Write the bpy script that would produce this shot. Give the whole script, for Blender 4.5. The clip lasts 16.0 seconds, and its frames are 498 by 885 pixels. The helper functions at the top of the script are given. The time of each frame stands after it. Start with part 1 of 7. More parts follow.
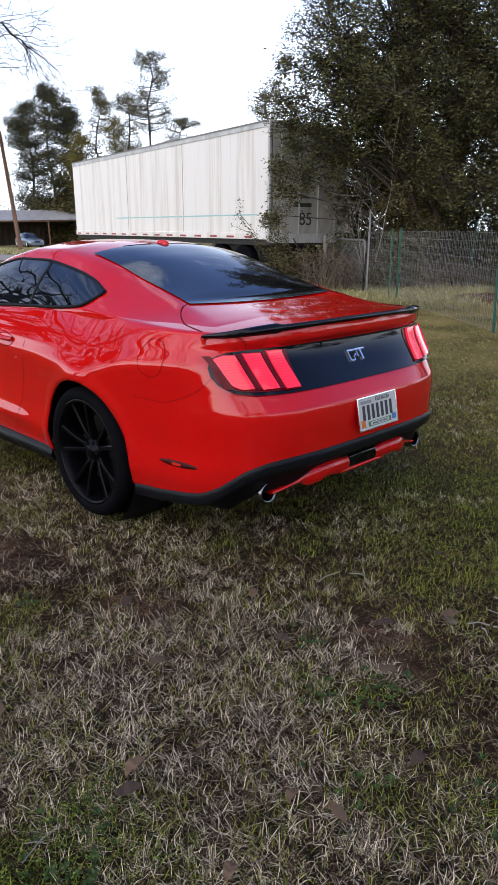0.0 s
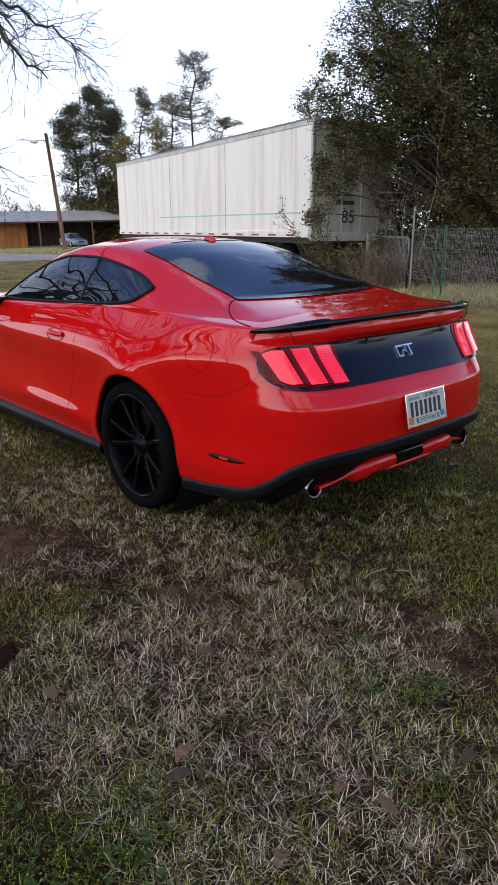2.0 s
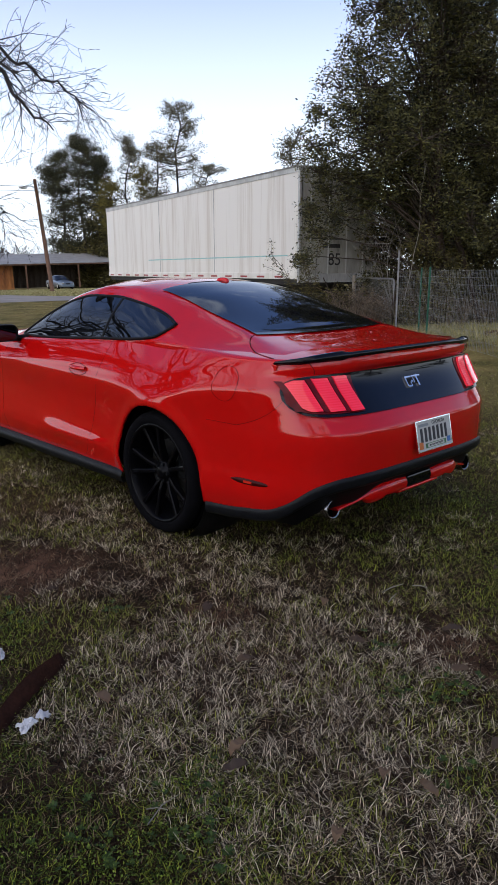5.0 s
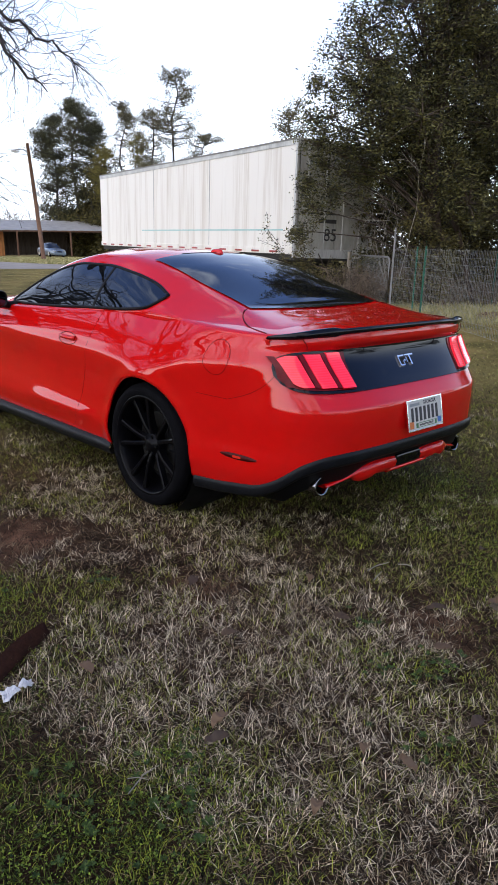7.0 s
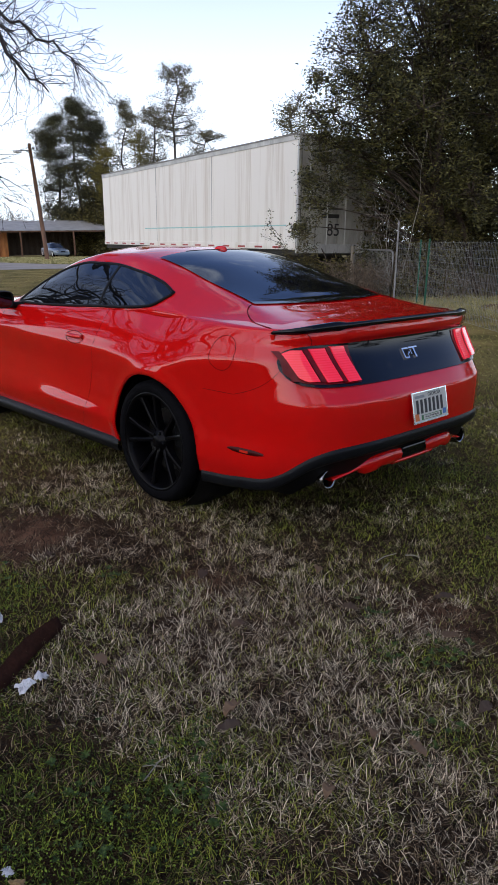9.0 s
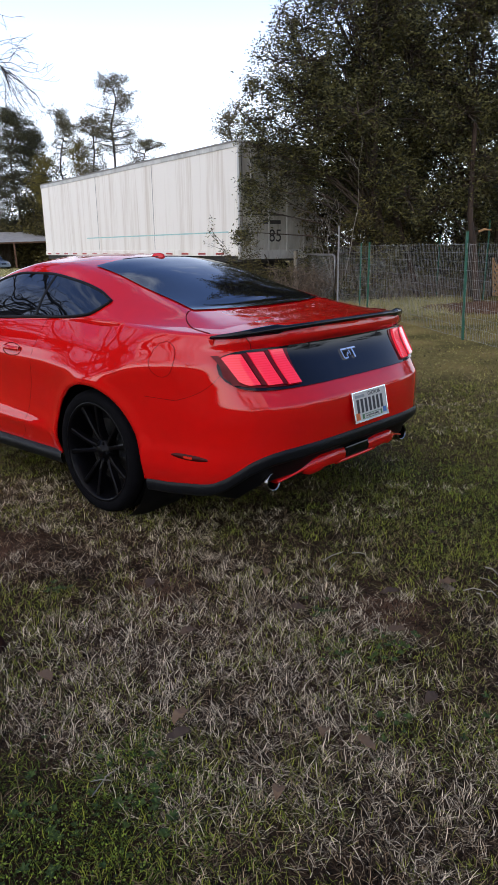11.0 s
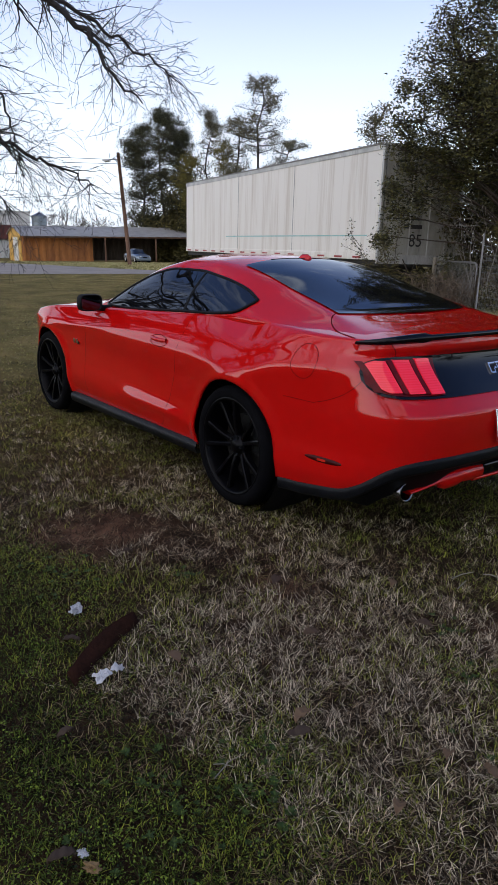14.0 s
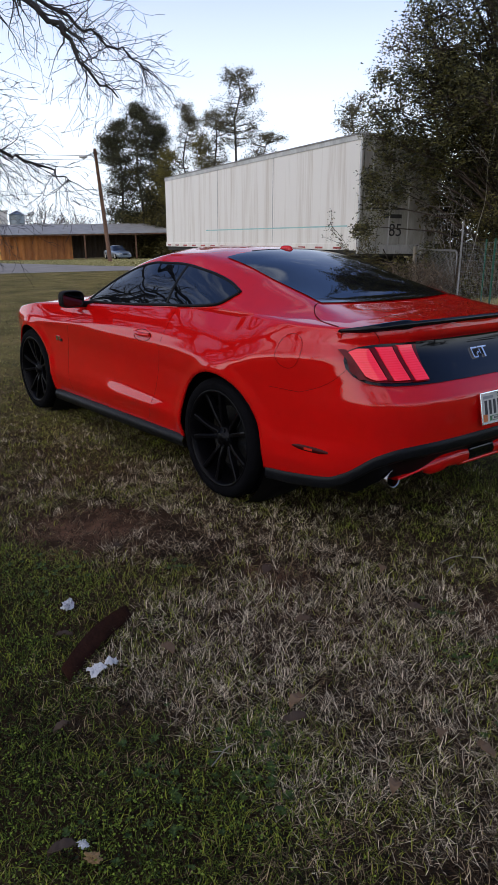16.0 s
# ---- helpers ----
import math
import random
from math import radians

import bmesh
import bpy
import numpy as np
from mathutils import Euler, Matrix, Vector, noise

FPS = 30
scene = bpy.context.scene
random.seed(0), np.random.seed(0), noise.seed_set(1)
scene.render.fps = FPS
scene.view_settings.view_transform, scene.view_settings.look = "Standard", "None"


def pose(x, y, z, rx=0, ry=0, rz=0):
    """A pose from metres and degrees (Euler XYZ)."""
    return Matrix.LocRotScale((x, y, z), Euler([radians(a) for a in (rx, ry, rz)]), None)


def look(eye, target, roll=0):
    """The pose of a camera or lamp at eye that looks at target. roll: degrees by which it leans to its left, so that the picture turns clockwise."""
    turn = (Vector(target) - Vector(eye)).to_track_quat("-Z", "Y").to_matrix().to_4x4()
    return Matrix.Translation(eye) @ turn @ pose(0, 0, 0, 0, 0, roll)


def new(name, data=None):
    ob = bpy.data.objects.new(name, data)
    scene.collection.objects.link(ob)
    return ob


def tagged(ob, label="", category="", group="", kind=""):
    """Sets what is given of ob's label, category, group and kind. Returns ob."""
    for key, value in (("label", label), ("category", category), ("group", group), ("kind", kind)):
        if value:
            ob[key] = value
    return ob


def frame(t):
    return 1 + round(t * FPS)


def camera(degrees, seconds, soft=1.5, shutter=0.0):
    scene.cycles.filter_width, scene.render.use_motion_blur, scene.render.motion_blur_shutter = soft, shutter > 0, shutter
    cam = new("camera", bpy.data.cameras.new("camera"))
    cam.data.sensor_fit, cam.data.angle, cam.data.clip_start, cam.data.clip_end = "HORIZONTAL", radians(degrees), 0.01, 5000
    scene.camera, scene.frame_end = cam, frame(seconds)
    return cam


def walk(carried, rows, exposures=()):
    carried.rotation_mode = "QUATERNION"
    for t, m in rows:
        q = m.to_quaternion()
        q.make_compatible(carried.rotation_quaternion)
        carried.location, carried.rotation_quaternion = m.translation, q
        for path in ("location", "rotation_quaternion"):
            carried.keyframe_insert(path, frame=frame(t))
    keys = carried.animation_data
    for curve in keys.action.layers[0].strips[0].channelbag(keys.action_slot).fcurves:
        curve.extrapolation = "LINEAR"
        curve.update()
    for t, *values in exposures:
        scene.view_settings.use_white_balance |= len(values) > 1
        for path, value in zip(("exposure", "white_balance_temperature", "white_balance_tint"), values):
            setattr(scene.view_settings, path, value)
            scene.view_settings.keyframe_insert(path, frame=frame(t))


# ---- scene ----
cam = camera(40.5, 16.0)
PATH = [
    (0, (-2.658, -2.952, 1.452), (-1.317, -1.597, 0.849), 0.3),
    (0.5, (-2.66, -2.944, 1.44), (-1.355, -1.566, 0.808), -0.3),
    (1, (-2.679, -2.934, 1.436), (-1.411, -1.535, 0.776), -0.1),
    (1.5, (-2.685, -2.926, 1.433), (-1.434, -1.492, 0.819), -1.0),
    (2, (-2.697, -2.937, 1.437), (-1.439, -1.505, 0.831), -0.1),
    (2.5, (-2.698, -2.945, 1.437), (-1.43, -1.506, 0.87), -0.2),
    (3, (-2.706, -2.976, 1.443), (-1.425, -1.543, 0.889), -0.5),
    (3.2, (-2.707, -3.003, 1.444), (-1.418, -1.576, 0.892), -0.8),
    (5.3, (-2.989, -2.972, 1.431), (-1.656, -1.559, 0.953), 0.3),
    (5.5, (-2.977, -2.977, 1.438), (-1.585, -1.622, 0.961), 0.7),
    (6, (-2.959, -2.981, 1.438), (-1.49, -1.726, 0.919), 1.8),
    (6.5, (-2.957, -2.989, 1.427), (-1.499, -1.741, 0.867), 1.7),
    (7, (-2.963, -2.959, 1.423), (-1.638, -1.571, 0.859), 1.7),
    (7.5, (-2.986, -2.933, 1.424), (-1.743, -1.468, 0.87), 2.3),
    (8, (-2.999, -2.949, 1.427), (-1.785, -1.464, 0.861), 1.4),
    (8.5, (-2.994, -2.962, 1.427), (-1.744, -1.507, 0.861), 1.5),
    (9, (-2.988, -2.982, 1.423), (-1.679, -1.584, 0.849), 0.6),
    (9.5, (-2.975, -2.993, 1.424), (-1.615, -1.641, 0.858), 0.6),
    (11.8, (-2.955, -3.021, 1.41), (-1.523, -1.739, 0.856), -0.9),
    (12, (-2.961, -3.016, 1.421), (-1.513, -1.754, 0.865), -0.3),
    (12.5, (-2.97, -3.016, 1.426), (-1.538, -1.735, 0.872), 0.6),
    (13, (-2.983, -2.996, 1.424), (-1.644, -1.62, 0.864), 0.9),
    (13.5, (-3.005, -2.976, 1.424), (-1.768, -1.508, 0.864), 1.2),
    (14, (-3.035, -2.968, 1.422), (-1.878, -1.434, 0.867), 1.6),
    (14.5, (-3.067, -2.961, 1.423), (-1.983, -1.378, 0.86), 1.4),
    (15, (-3.071, -2.964, 1.417), (-1.989, -1.384, 0.838), 0.7),
    (15.5, (-3.049, -2.971, 1.414), (-1.913, -1.431, 0.832), 0.4),
    (16, (-3.043, -2.976, 1.41), (-1.857, -1.47, 0.839), 0.2),
]
walk(cam, [(t, look(eye, target, roll)) for t, eye, target, roll in PATH], [(0, 0.25), (1, 0.22), (2, 0.05), (2.5, -0.22), (3, -0.30), (5.5, -0.28), (6, -0.05), (6.5, 0.22), (7, 0.27), (7.5, 0.00), (8.5, -0.45), (9, -0.20), (9.5, 0.00), (12, 0.02), (13, -0.03), (13.5, -0.20), (14, -0.43), (14.5, -0.50), (15, -0.50), (16, -0.40)])

# ---- world and light ----
world = bpy.data.worlds.new("sky")
scene.world = world
world.use_nodes = True
wn, wl = world.node_tree.nodes, world.node_tree.links
sky = wn.new("ShaderNodeTexSky")
sky.sky_type, sky.sun_disc = "NISHITA", False
sky.sun_elevation, sky.sun_rotation = radians(28), radians(260)
sky.air_density, sky.dust_density, sky.ozone_density = 1.2, 0.5, 2.5
wco = wn.new("ShaderNodeTexCoord")
wmap = wn.new("ShaderNodeMapping")
wmap.inputs["Location"].default_value = (3.7, 1.9, 0.4)
wmap.inputs["Rotation"].default_value = (0.0, 0.0, radians(-35))
wmap.inputs["Scale"].default_value = (0.8, 2.4, 2.2)
wno = wn.new("ShaderNodeTexNoise")
wno.inputs["Scale"].default_value, wno.inputs["Detail"].default_value, wno.inputs["Roughness"].default_value = 2.2, 9.0, 0.6
wra = wn.new("ShaderNodeValToRGB")
wra.color_ramp.elements[0].position, wra.color_ramp.elements[1].position = 0.55, 0.85
wsep = wn.new("ShaderNodeSeparateXYZ")
whz = wn.new("ShaderNodeMapRange")
whz.interpolation_type = "SMOOTHSTEP"
whz.inputs["From Min"].default_value, whz.inputs["From Max"].default_value = 0.03, 0.53
whz.inputs["To Min"].default_value, whz.inputs["To Max"].default_value = 0.95, 0.03
wmx = wn.new("ShaderNodeMath")
wmx.operation = "MAXIMUM"
wmul = wn.new("ShaderNodeMix")
wmul.data_type = "RGBA"
wmul.inputs["B"].default_value = (10.9, 11.9, 13.2, 1)
wl.new(wco.outputs["Generated"], wmap.inputs["Vector"])
wl.new(wmap.outputs["Vector"], wno.inputs["Vector"])
wl.new(wno.outputs["Fac"], wra.inputs["Fac"])
wl.new(wco.outputs["Generated"], wsep.inputs["Vector"])
wl.new(wsep.outputs["Z"], whz.inputs["Value"])
wl.new(wra.outputs["Color"], wmx.inputs[0])
wl.new(whz.outputs["Result"], wmx.inputs[1])
wl.new(wmx.outputs["Value"], wmul.inputs["Factor"])
wblue = wn.new("ShaderNodeMix")
wblue.data_type, wblue.blend_type = "RGBA", "MULTIPLY"
wblue.inputs["Factor"].default_value = 1.0
wblue.inputs["B"].default_value = (0.74, 0.88, 1.36, 1)
wl.new(sky.outputs["Color"], wblue.inputs["A"])
wl.new(wblue.outputs["Result"], wmul.inputs["A"])
wbg = wn["Background"]
wl.new(wmul.outputs["Result"], wbg.inputs["Color"])
wbg.inputs["Strength"].default_value = 0.15

sun = new("sun", bpy.data.lights.new("sun", "SUN"))
sun.data.energy, sun.data.angle, sun.data.color = 2.2, radians(120), (1.0, 0.84, 0.57)
sun.matrix_world = look((-9.85, -1.74, 5.3), (0, 0, 0))


# ---- helpers for meshes ----
def pchip(*pts):
    """A smooth curve through (t, value) pairs that never overshoots."""
    x, y = np.array([p[0] for p in pts], float), np.array([p[1] for p in pts], float)
    h, d = np.diff(x), np.diff(y) / np.diff(x)
    m = np.zeros(len(x))
    m[0], m[-1] = d[0], d[-1]
    for i in range(1, len(x) - 1):
        if d[i - 1] * d[i] > 0:
            a, b = 2 * h[i] + h[i - 1], h[i] + 2 * h[i - 1]
            m[i] = (a + b) / (a / d[i - 1] + b / d[i])

    def f(t):
        t = np.clip(np.asarray(t, float), x[0], x[-1])
        i = np.clip(np.searchsorted(x, t) - 1, 0, len(x) - 2)
        u = (t - x[i]) / h[i]
        return ((1 + 2 * u) * (1 - u) ** 2 * y[i] + u * (1 - u) ** 2 * h[i] * m[i]
                + u * u * (3 - 2 * u) * y[i + 1] + u * u * (u - 1) * h[i] * m[i + 1])
    return f


def mesh(name, verts, faces, mat, parent=None, label="", smooth=False):
    """One mesh object from vertices and faces, under a parent if one is given."""
    me = bpy.data.meshes.new(name)
    me.from_pydata([tuple(map(float, v)) for v in verts], [], [tuple(map(int, f)) for f in faces])
    me.update()
    me.materials.append(mat)
    if smooth:
        me.shade_smooth()
    ob = new(name, me)
    if parent:
        ob.parent = parent
    if label:
        ob["label"] = label
    return ob


def part(name, bm, mat, parent=None, label="", smooth=False):
    """Links a bmesh as one mesh object."""
    bmesh.ops.recalc_face_normals(bm, faces=bm.faces[:])
    me = bpy.data.meshes.new(name)
    bm.to_mesh(me)
    bm.free()
    me.materials.append(mat)
    if smooth:
        me.shade_smooth()
    ob = new(name, me)
    if parent:
        ob.parent = parent
    if label:
        ob["label"] = label
    return ob


def box_bm(lo, hi, bevel=0.0, m=None, bm=None):
    bm = bm or bmesh.new()
    c, s = (Vector(lo) + Vector(hi)) / 2, Vector(hi) - Vector(lo)
    out = bmesh.ops.create_cube(bm, size=1.0, matrix=Matrix.Translation(c) @ Matrix.Diagonal((*s, 1)))
    vs = out["verts"]
    if bevel:
        es = list({e for v in vs for e in v.link_edges})
        r = bmesh.ops.bevel(bm, geom=es, offset=bevel, segments=2, affect="EDGES", profile=0.5)
        vs = list({v for f in r["faces"] for v in f.verts} | {v for v in vs if v.is_valid})
    if m:
        bmesh.ops.transform(bm, matrix=m, verts=[v for v in vs if v.is_valid])
    return bm


def grid(P, closed=False):
    """Vertices and faces of a sheet from an array of points [nu, nv, 3]."""
    nu, nv = P.shape[:2]
    idx = np.arange(nu * nv).reshape(nu, nv)
    a, b, c, d = idx[:-1, :-1], idx[1:, :-1], idx[1:, 1:], idx[:-1, 1:]
    faces = np.stack([a, b, c, d], -1).reshape(-1, 4)
    if closed:
        last = np.stack([idx[:-1, -1], idx[1:, -1], idx[1:, 0], idx[:-1, 0]], -1).reshape(-1, 4)
        faces = np.concatenate([faces, last])
    return P.reshape(-1, 3), faces


def tube(points, radii, sides=6, cap=True):
    """Vertices and faces of a tube along points."""
    pts = np.array(points, float)
    n = len(pts)
    radii = np.broadcast_to(np.asarray(radii, float), (n,))
    tang = np.gradient(pts, axis=0)
    tang /= np.linalg.norm(tang, axis=1, keepdims=True) + 1e-9
    ref = np.array([0, 0, 1.0]) if abs(tang[:, 2]).mean() < 0.8 else np.array([1.0, 0, 0])
    a = np.cross(tang, ref)
    a /= np.linalg.norm(a, axis=1, keepdims=True) + 1e-9
    b = np.cross(tang, a)
    ang = np.linspace(0, 2 * np.pi, sides, endpoint=False)
    P = pts[:, None] + radii[:, None, None] * (np.cos(ang)[None, :, None] * a[:, None] + np.sin(ang)[None, :, None] * b[:, None])
    v, f = grid(P, closed=True)
    f = [tuple(q) for q in f]
    if cap:
        f += [tuple(range(sides))[::-1], tuple(range((n - 1) * sides, n * sides))]
    return v, f


def joined(pieces):
    """Several (vertices, faces) as one."""
    vs, fs, k = [], [], 0
    for v, f in pieces:
        vs.extend([tuple(p) for p in v])
        fs.extend([tuple(int(i) + k for i in q) for q in f])
        k += len(v)
    return vs, fs


def revolve(profile, axis="x", steps=48):
    """A surface of revolution about an axis through the origin from (radius, along) pairs."""
    ang = np.linspace(0, 2 * np.pi, steps, endpoint=False)
    P = np.zeros((len(profile), steps, 3))
    for i, (r, h) in enumerate(profile):
        c, s = r * np.cos(ang), r * np.sin(ang)
        P[i] = np.stack([h + 0 * c, c, s], -1) if axis == "x" else np.stack([c, s, h + 0 * c], -1)
    return grid(P, closed=True)


def thing(name, label, category, m=None, group="", kind=""):
    ob = new(name)
    ob.empty_display_size = 0.1
    if m is not None:
        ob.matrix_basis = m
    return tagged(ob, label, category, group, kind)


# ---- materials ----
def material(name, color, rough=0.5, metal=0.0, var=0.15, scale=8.0, bump=0.0, bscale=60.0, second=None, sharp=(0.35, 0.65),
             coat=0.0, spec=0.5, island=0.0, emit=0.0, stretch=(1, 1, 1), alpha=1.0, trans=0.0, objrand=0.0, lean=0.5):
    """A procedural surface: two colours mixed by large and small noise, with relief and uneven gloss."""
    m = bpy.data.materials.new(name)
    m.use_nodes = True
    n, l = m.node_tree.nodes, m.node_tree.links
    bs = n["Principled BSDF"]
    bs.inputs["Roughness"].default_value, bs.inputs["Metallic"].default_value = rough, metal
    bs.inputs["Specular IOR Level"].default_value = spec
    bs.inputs["Coat Weight"].default_value, bs.inputs["Coat Roughness"].default_value = min(1.0, coat), 0.012
    bs.inputs["Coat IOR"].default_value = 1.5 if coat <= 1 else coat
    bs.inputs["Transmission Weight"].default_value = trans
    co = n.new("ShaderNodeTexCoord")
    mp = n.new("ShaderNodeMapping")
    mp.inputs["Scale"].default_value = stretch
    l.new(co.outputs["Object"], mp.inputs["Vector"])
    big, fine = n.new("ShaderNodeTexNoise"), n.new("ShaderNodeTexNoise")
    for q, s, d in ((big, scale, 6.0), (fine, scale * 7.3, 4.0)):
        q.inputs["Scale"].default_value, q.inputs["Detail"].default_value = s, d
        l.new(mp.outputs["Vector"], q.inputs["Vector"])
    add = n.new("ShaderNodeMix")
    add.inputs["Factor"].default_value = 0.35
    l.new(big.outputs["Fac"], add.inputs["A"])
    l.new(fine.outputs["Fac"], add.inputs["B"])
    fac = add.outputs["Result"]
    if island or objrand:
        gi = n.new("ShaderNodeNewGeometry") if island else n.new("ShaderNodeObjectInfo")
        mi = n.new("ShaderNodeMix")
        mi.inputs["Factor"].default_value = island or objrand
        l.new(fac, mi.inputs["A"])
        l.new(gi.outputs["Random Per Island" if island else "Random"], mi.inputs["B"])
        fac = mi.outputs["Result"]
    ramp = n.new("ShaderNodeValToRGB")
    lo = second or tuple(c * (1 - var) for c in color)
    hi = color if second else tuple(min(1, c * (1 + var)) for c in color)
    ramp.color_ramp.elements[0].position, ramp.color_ramp.elements[1].position = sharp
    ramp.color_ramp.elements[0].color, ramp.color_ramp.elements[1].color = (*lo, 1), (*hi, 1)
    l.new(fac, ramp.inputs["Fac"])
    l.new(ramp.outputs["Color"], bs.inputs["Base Color"])
    if emit:
        l.new(ramp.outputs["Color"], bs.inputs["Emission Color"])
        bs.inputs["Emission Strength"].default_value = emit
    if bump:
        bp, bn = n.new("ShaderNodeBump"), n.new("ShaderNodeTexNoise")
        bn.inputs["Scale"].default_value, bn.inputs["Detail"].default_value = bscale, 5.0
        bp.inputs["Strength"].default_value, bp.inputs["Distance"].default_value = min(1.0, bump), 0.01
        l.new(mp.outputs["Vector"], bn.inputs["Vector"])
        l.new(bn.outputs["Fac"], bp.inputs["Height"])
        l.new(bp.outputs["Normal"], bs.inputs["Normal"])
    return m


M_paint = material("red_car_paint", (0.62, 0.0050, 0.0045), 0.6, var=0.04, scale=3, coat=1.60, spec=0.0)
M_gloss = material("gloss_black", (0.003, 0.003, 0.005), 0.02, var=0.2, spec=0.36)
M_tint = material("tinted_glass", (0.003, 0.004, 0.006), 0.01, var=0.1, spec=0.85)
M_plastic = material("black_plastic", (0.006, 0.007, 0.009), 0.42, spec=0.22, var=0.25, scale=30, bump=0.15, bscale=400)
M_trim = material("black_trim", (0.007, 0.007, 0.008), 0.5, var=0.2, spec=0.12)
M_gap = material("shut_line_shadow", (0.075, 0.002, 0.002), 0.8, var=0.1, spec=0.1)
M_rubber = material("tyre_rubber", (0.004, 0.004, 0.005), 0.85, spec=0.06, var=0.3, scale=20, bump=0.25, bscale=200)
M_rim = material("satin_black_rim", (0.003, 0.003, 0.004), 0.28, spec=0.11, var=0.2, scale=20)
M_disc = material("brake_steel", (0.10, 0.10, 0.10), 0.4, metal=1.0, var=0.2, scale=30)
M_tip = material("smoked_steel", (0.24, 0.24, 0.25), 0.2, metal=1.0, var=0.15, scale=20)
M_chrome = material("chrome", (0.75, 0.76, 0.78), 0.12, metal=1.0, var=0.06, scale=20)
# Emission stands in for the pink sky sheen on the lens bars.
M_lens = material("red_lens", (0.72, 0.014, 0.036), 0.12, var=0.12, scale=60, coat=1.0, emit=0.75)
def ribs(m, per_metre, dark):
    """Fine level ribs pressed into a lens: the colour and its added emission dip between them."""
    n, l = m.node_tree.nodes, m.node_tree.links
    bs = n["Principled BSDF"]
    src = bs.inputs["Base Color"].links[0].from_socket
    co, wv, mx = n.new("ShaderNodeTexCoord"), n.new("ShaderNodeTexWave"), n.new("ShaderNodeMix")
    wv.bands_direction = "Z"
    wv.inputs["Scale"].default_value = per_metre * 0.3142 * 0.8
    mx.data_type = "RGBA"
    mx.inputs["A"].default_value = dark
    l.new(co.outputs["Object"], wv.inputs["Vector"])
    l.new(wv.outputs["Fac"], mx.inputs["Factor"])
    l.new(src, mx.inputs["B"])
    l.new(mx.outputs["Result"], bs.inputs["Base Color"])
    l.new(mx.outputs["Result"], bs.inputs["Emission Color"])


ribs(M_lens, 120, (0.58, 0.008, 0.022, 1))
M_lensdark = material("smoked_red_lens", (0.13, 0.003, 0.005), 0.15, var=0.2, scale=60, spec=0.3)
M_recess = material("dark_red_recess", (0.055, 0.002, 0.002), 0.4, var=0.2, spec=0.2)
M_marker = material("lit_marker_lens", (0.5, 0.02, 0.01), 0.2, var=0.1, emit=0.3)
M_plate = material("plate_white", (0.52, 0.52, 0.48), 0.4, var=0.08, scale=30)
M_ink = material("plate_ink", (0.02, 0.02, 0.025), 0.5, var=0.1)
M_inkgrey = material("plate_grey_ink", (0.22, 0.24, 0.25), 0.5, var=0.2)
M_peach = material("plate_orange", (0.62, 0.17, 0.04), 0.5, var=0.2)
M_green = material("plate_green", (0.05, 0.16, 0.06), 0.5, var=0.2)
M_blue = material("plate_blue", (0.05, 0.15, 0.40), 0.5, var=0.2)
# Dark blue base stands in for the dark reflection in the glass.
M_mirror = material("mirror_glass", (0.07, 0.08, 0.10), 0.04, metal=1.0, var=0.03)

# ---- the coupe ----
# Car axes: x to its right, y ahead from the rear axle, z up from the ground.
car = thing("coupe_car", "glossy red two-door coupe with tinted windows, parked on grass", "car")

YREAR = pchip((0.20, -1.00), (0.30, -1.05), (0.42, -1.115), (0.47, -1.126), (0.53, -1.128), (0.63, -1.130), (0.690, -1.126), (0.704, -1.122), (0.715, -1.114), (0.76, -1.082),
              (0.772, -1.072), (0.785, -1.062), (0.96, -0.962), (0.970, -0.972), (0.985, -0.986), (1.00, -0.990), (1.045, -0.986), (1.2, -0.986))
YFRONT = pchip((0.20, 3.42), (0.30, 3.56), (0.50, 3.62), (0.65, 3.60), (0.78, 3.50), (0.90, 3.30), (1.1, 3.0))
WBASE = pchip((0.18, 0.855), (0.24, 0.885), (0.30, 0.905), (0.38, 0.920), (0.43, 0.918), (0.52, 0.910), (0.64, 0.910), (0.74, 0.918),
              (0.795, 0.923), (0.810, 0.921), (0.835, 0.910), (0.87, 0.893), (0.95, 0.858), (1.02, 0.815), (1.08, 0.775))
# The shoulder's turning line dips over the wheel and climbs towards the tail.
SHOULDER = pchip((-1.2, 0.100), (-0.9, 0.095), (-0.6, 0.080), (-0.35, 0.052), (-0.15, -0.005), (0.0, -0.030), (0.25, -0.012), (0.5, 0.0), (3.8, 0.0))
WTAPER = pchip((-1.2, -0.075), (-0.8, -0.050), (-0.45, -0.020), (0.0, 0.0), (0.8, 0.0), (2.2, 0.0), (2.72, 0.0), (3.1, -0.030), (3.7, -0.11))
YC, YFC, PR, PF = -0.45, 2.95, 3.8, 2.5
AXLES, WHEEL_Z, ARCH = (0.0, 2.72), 0.345, 0.381


CREASE = pchip((0.1, 0.862), (0.3, 0.865), (0.85, 0.869), (1.3, 0.856), (2.1, 0.800), (2.7, 0.755))


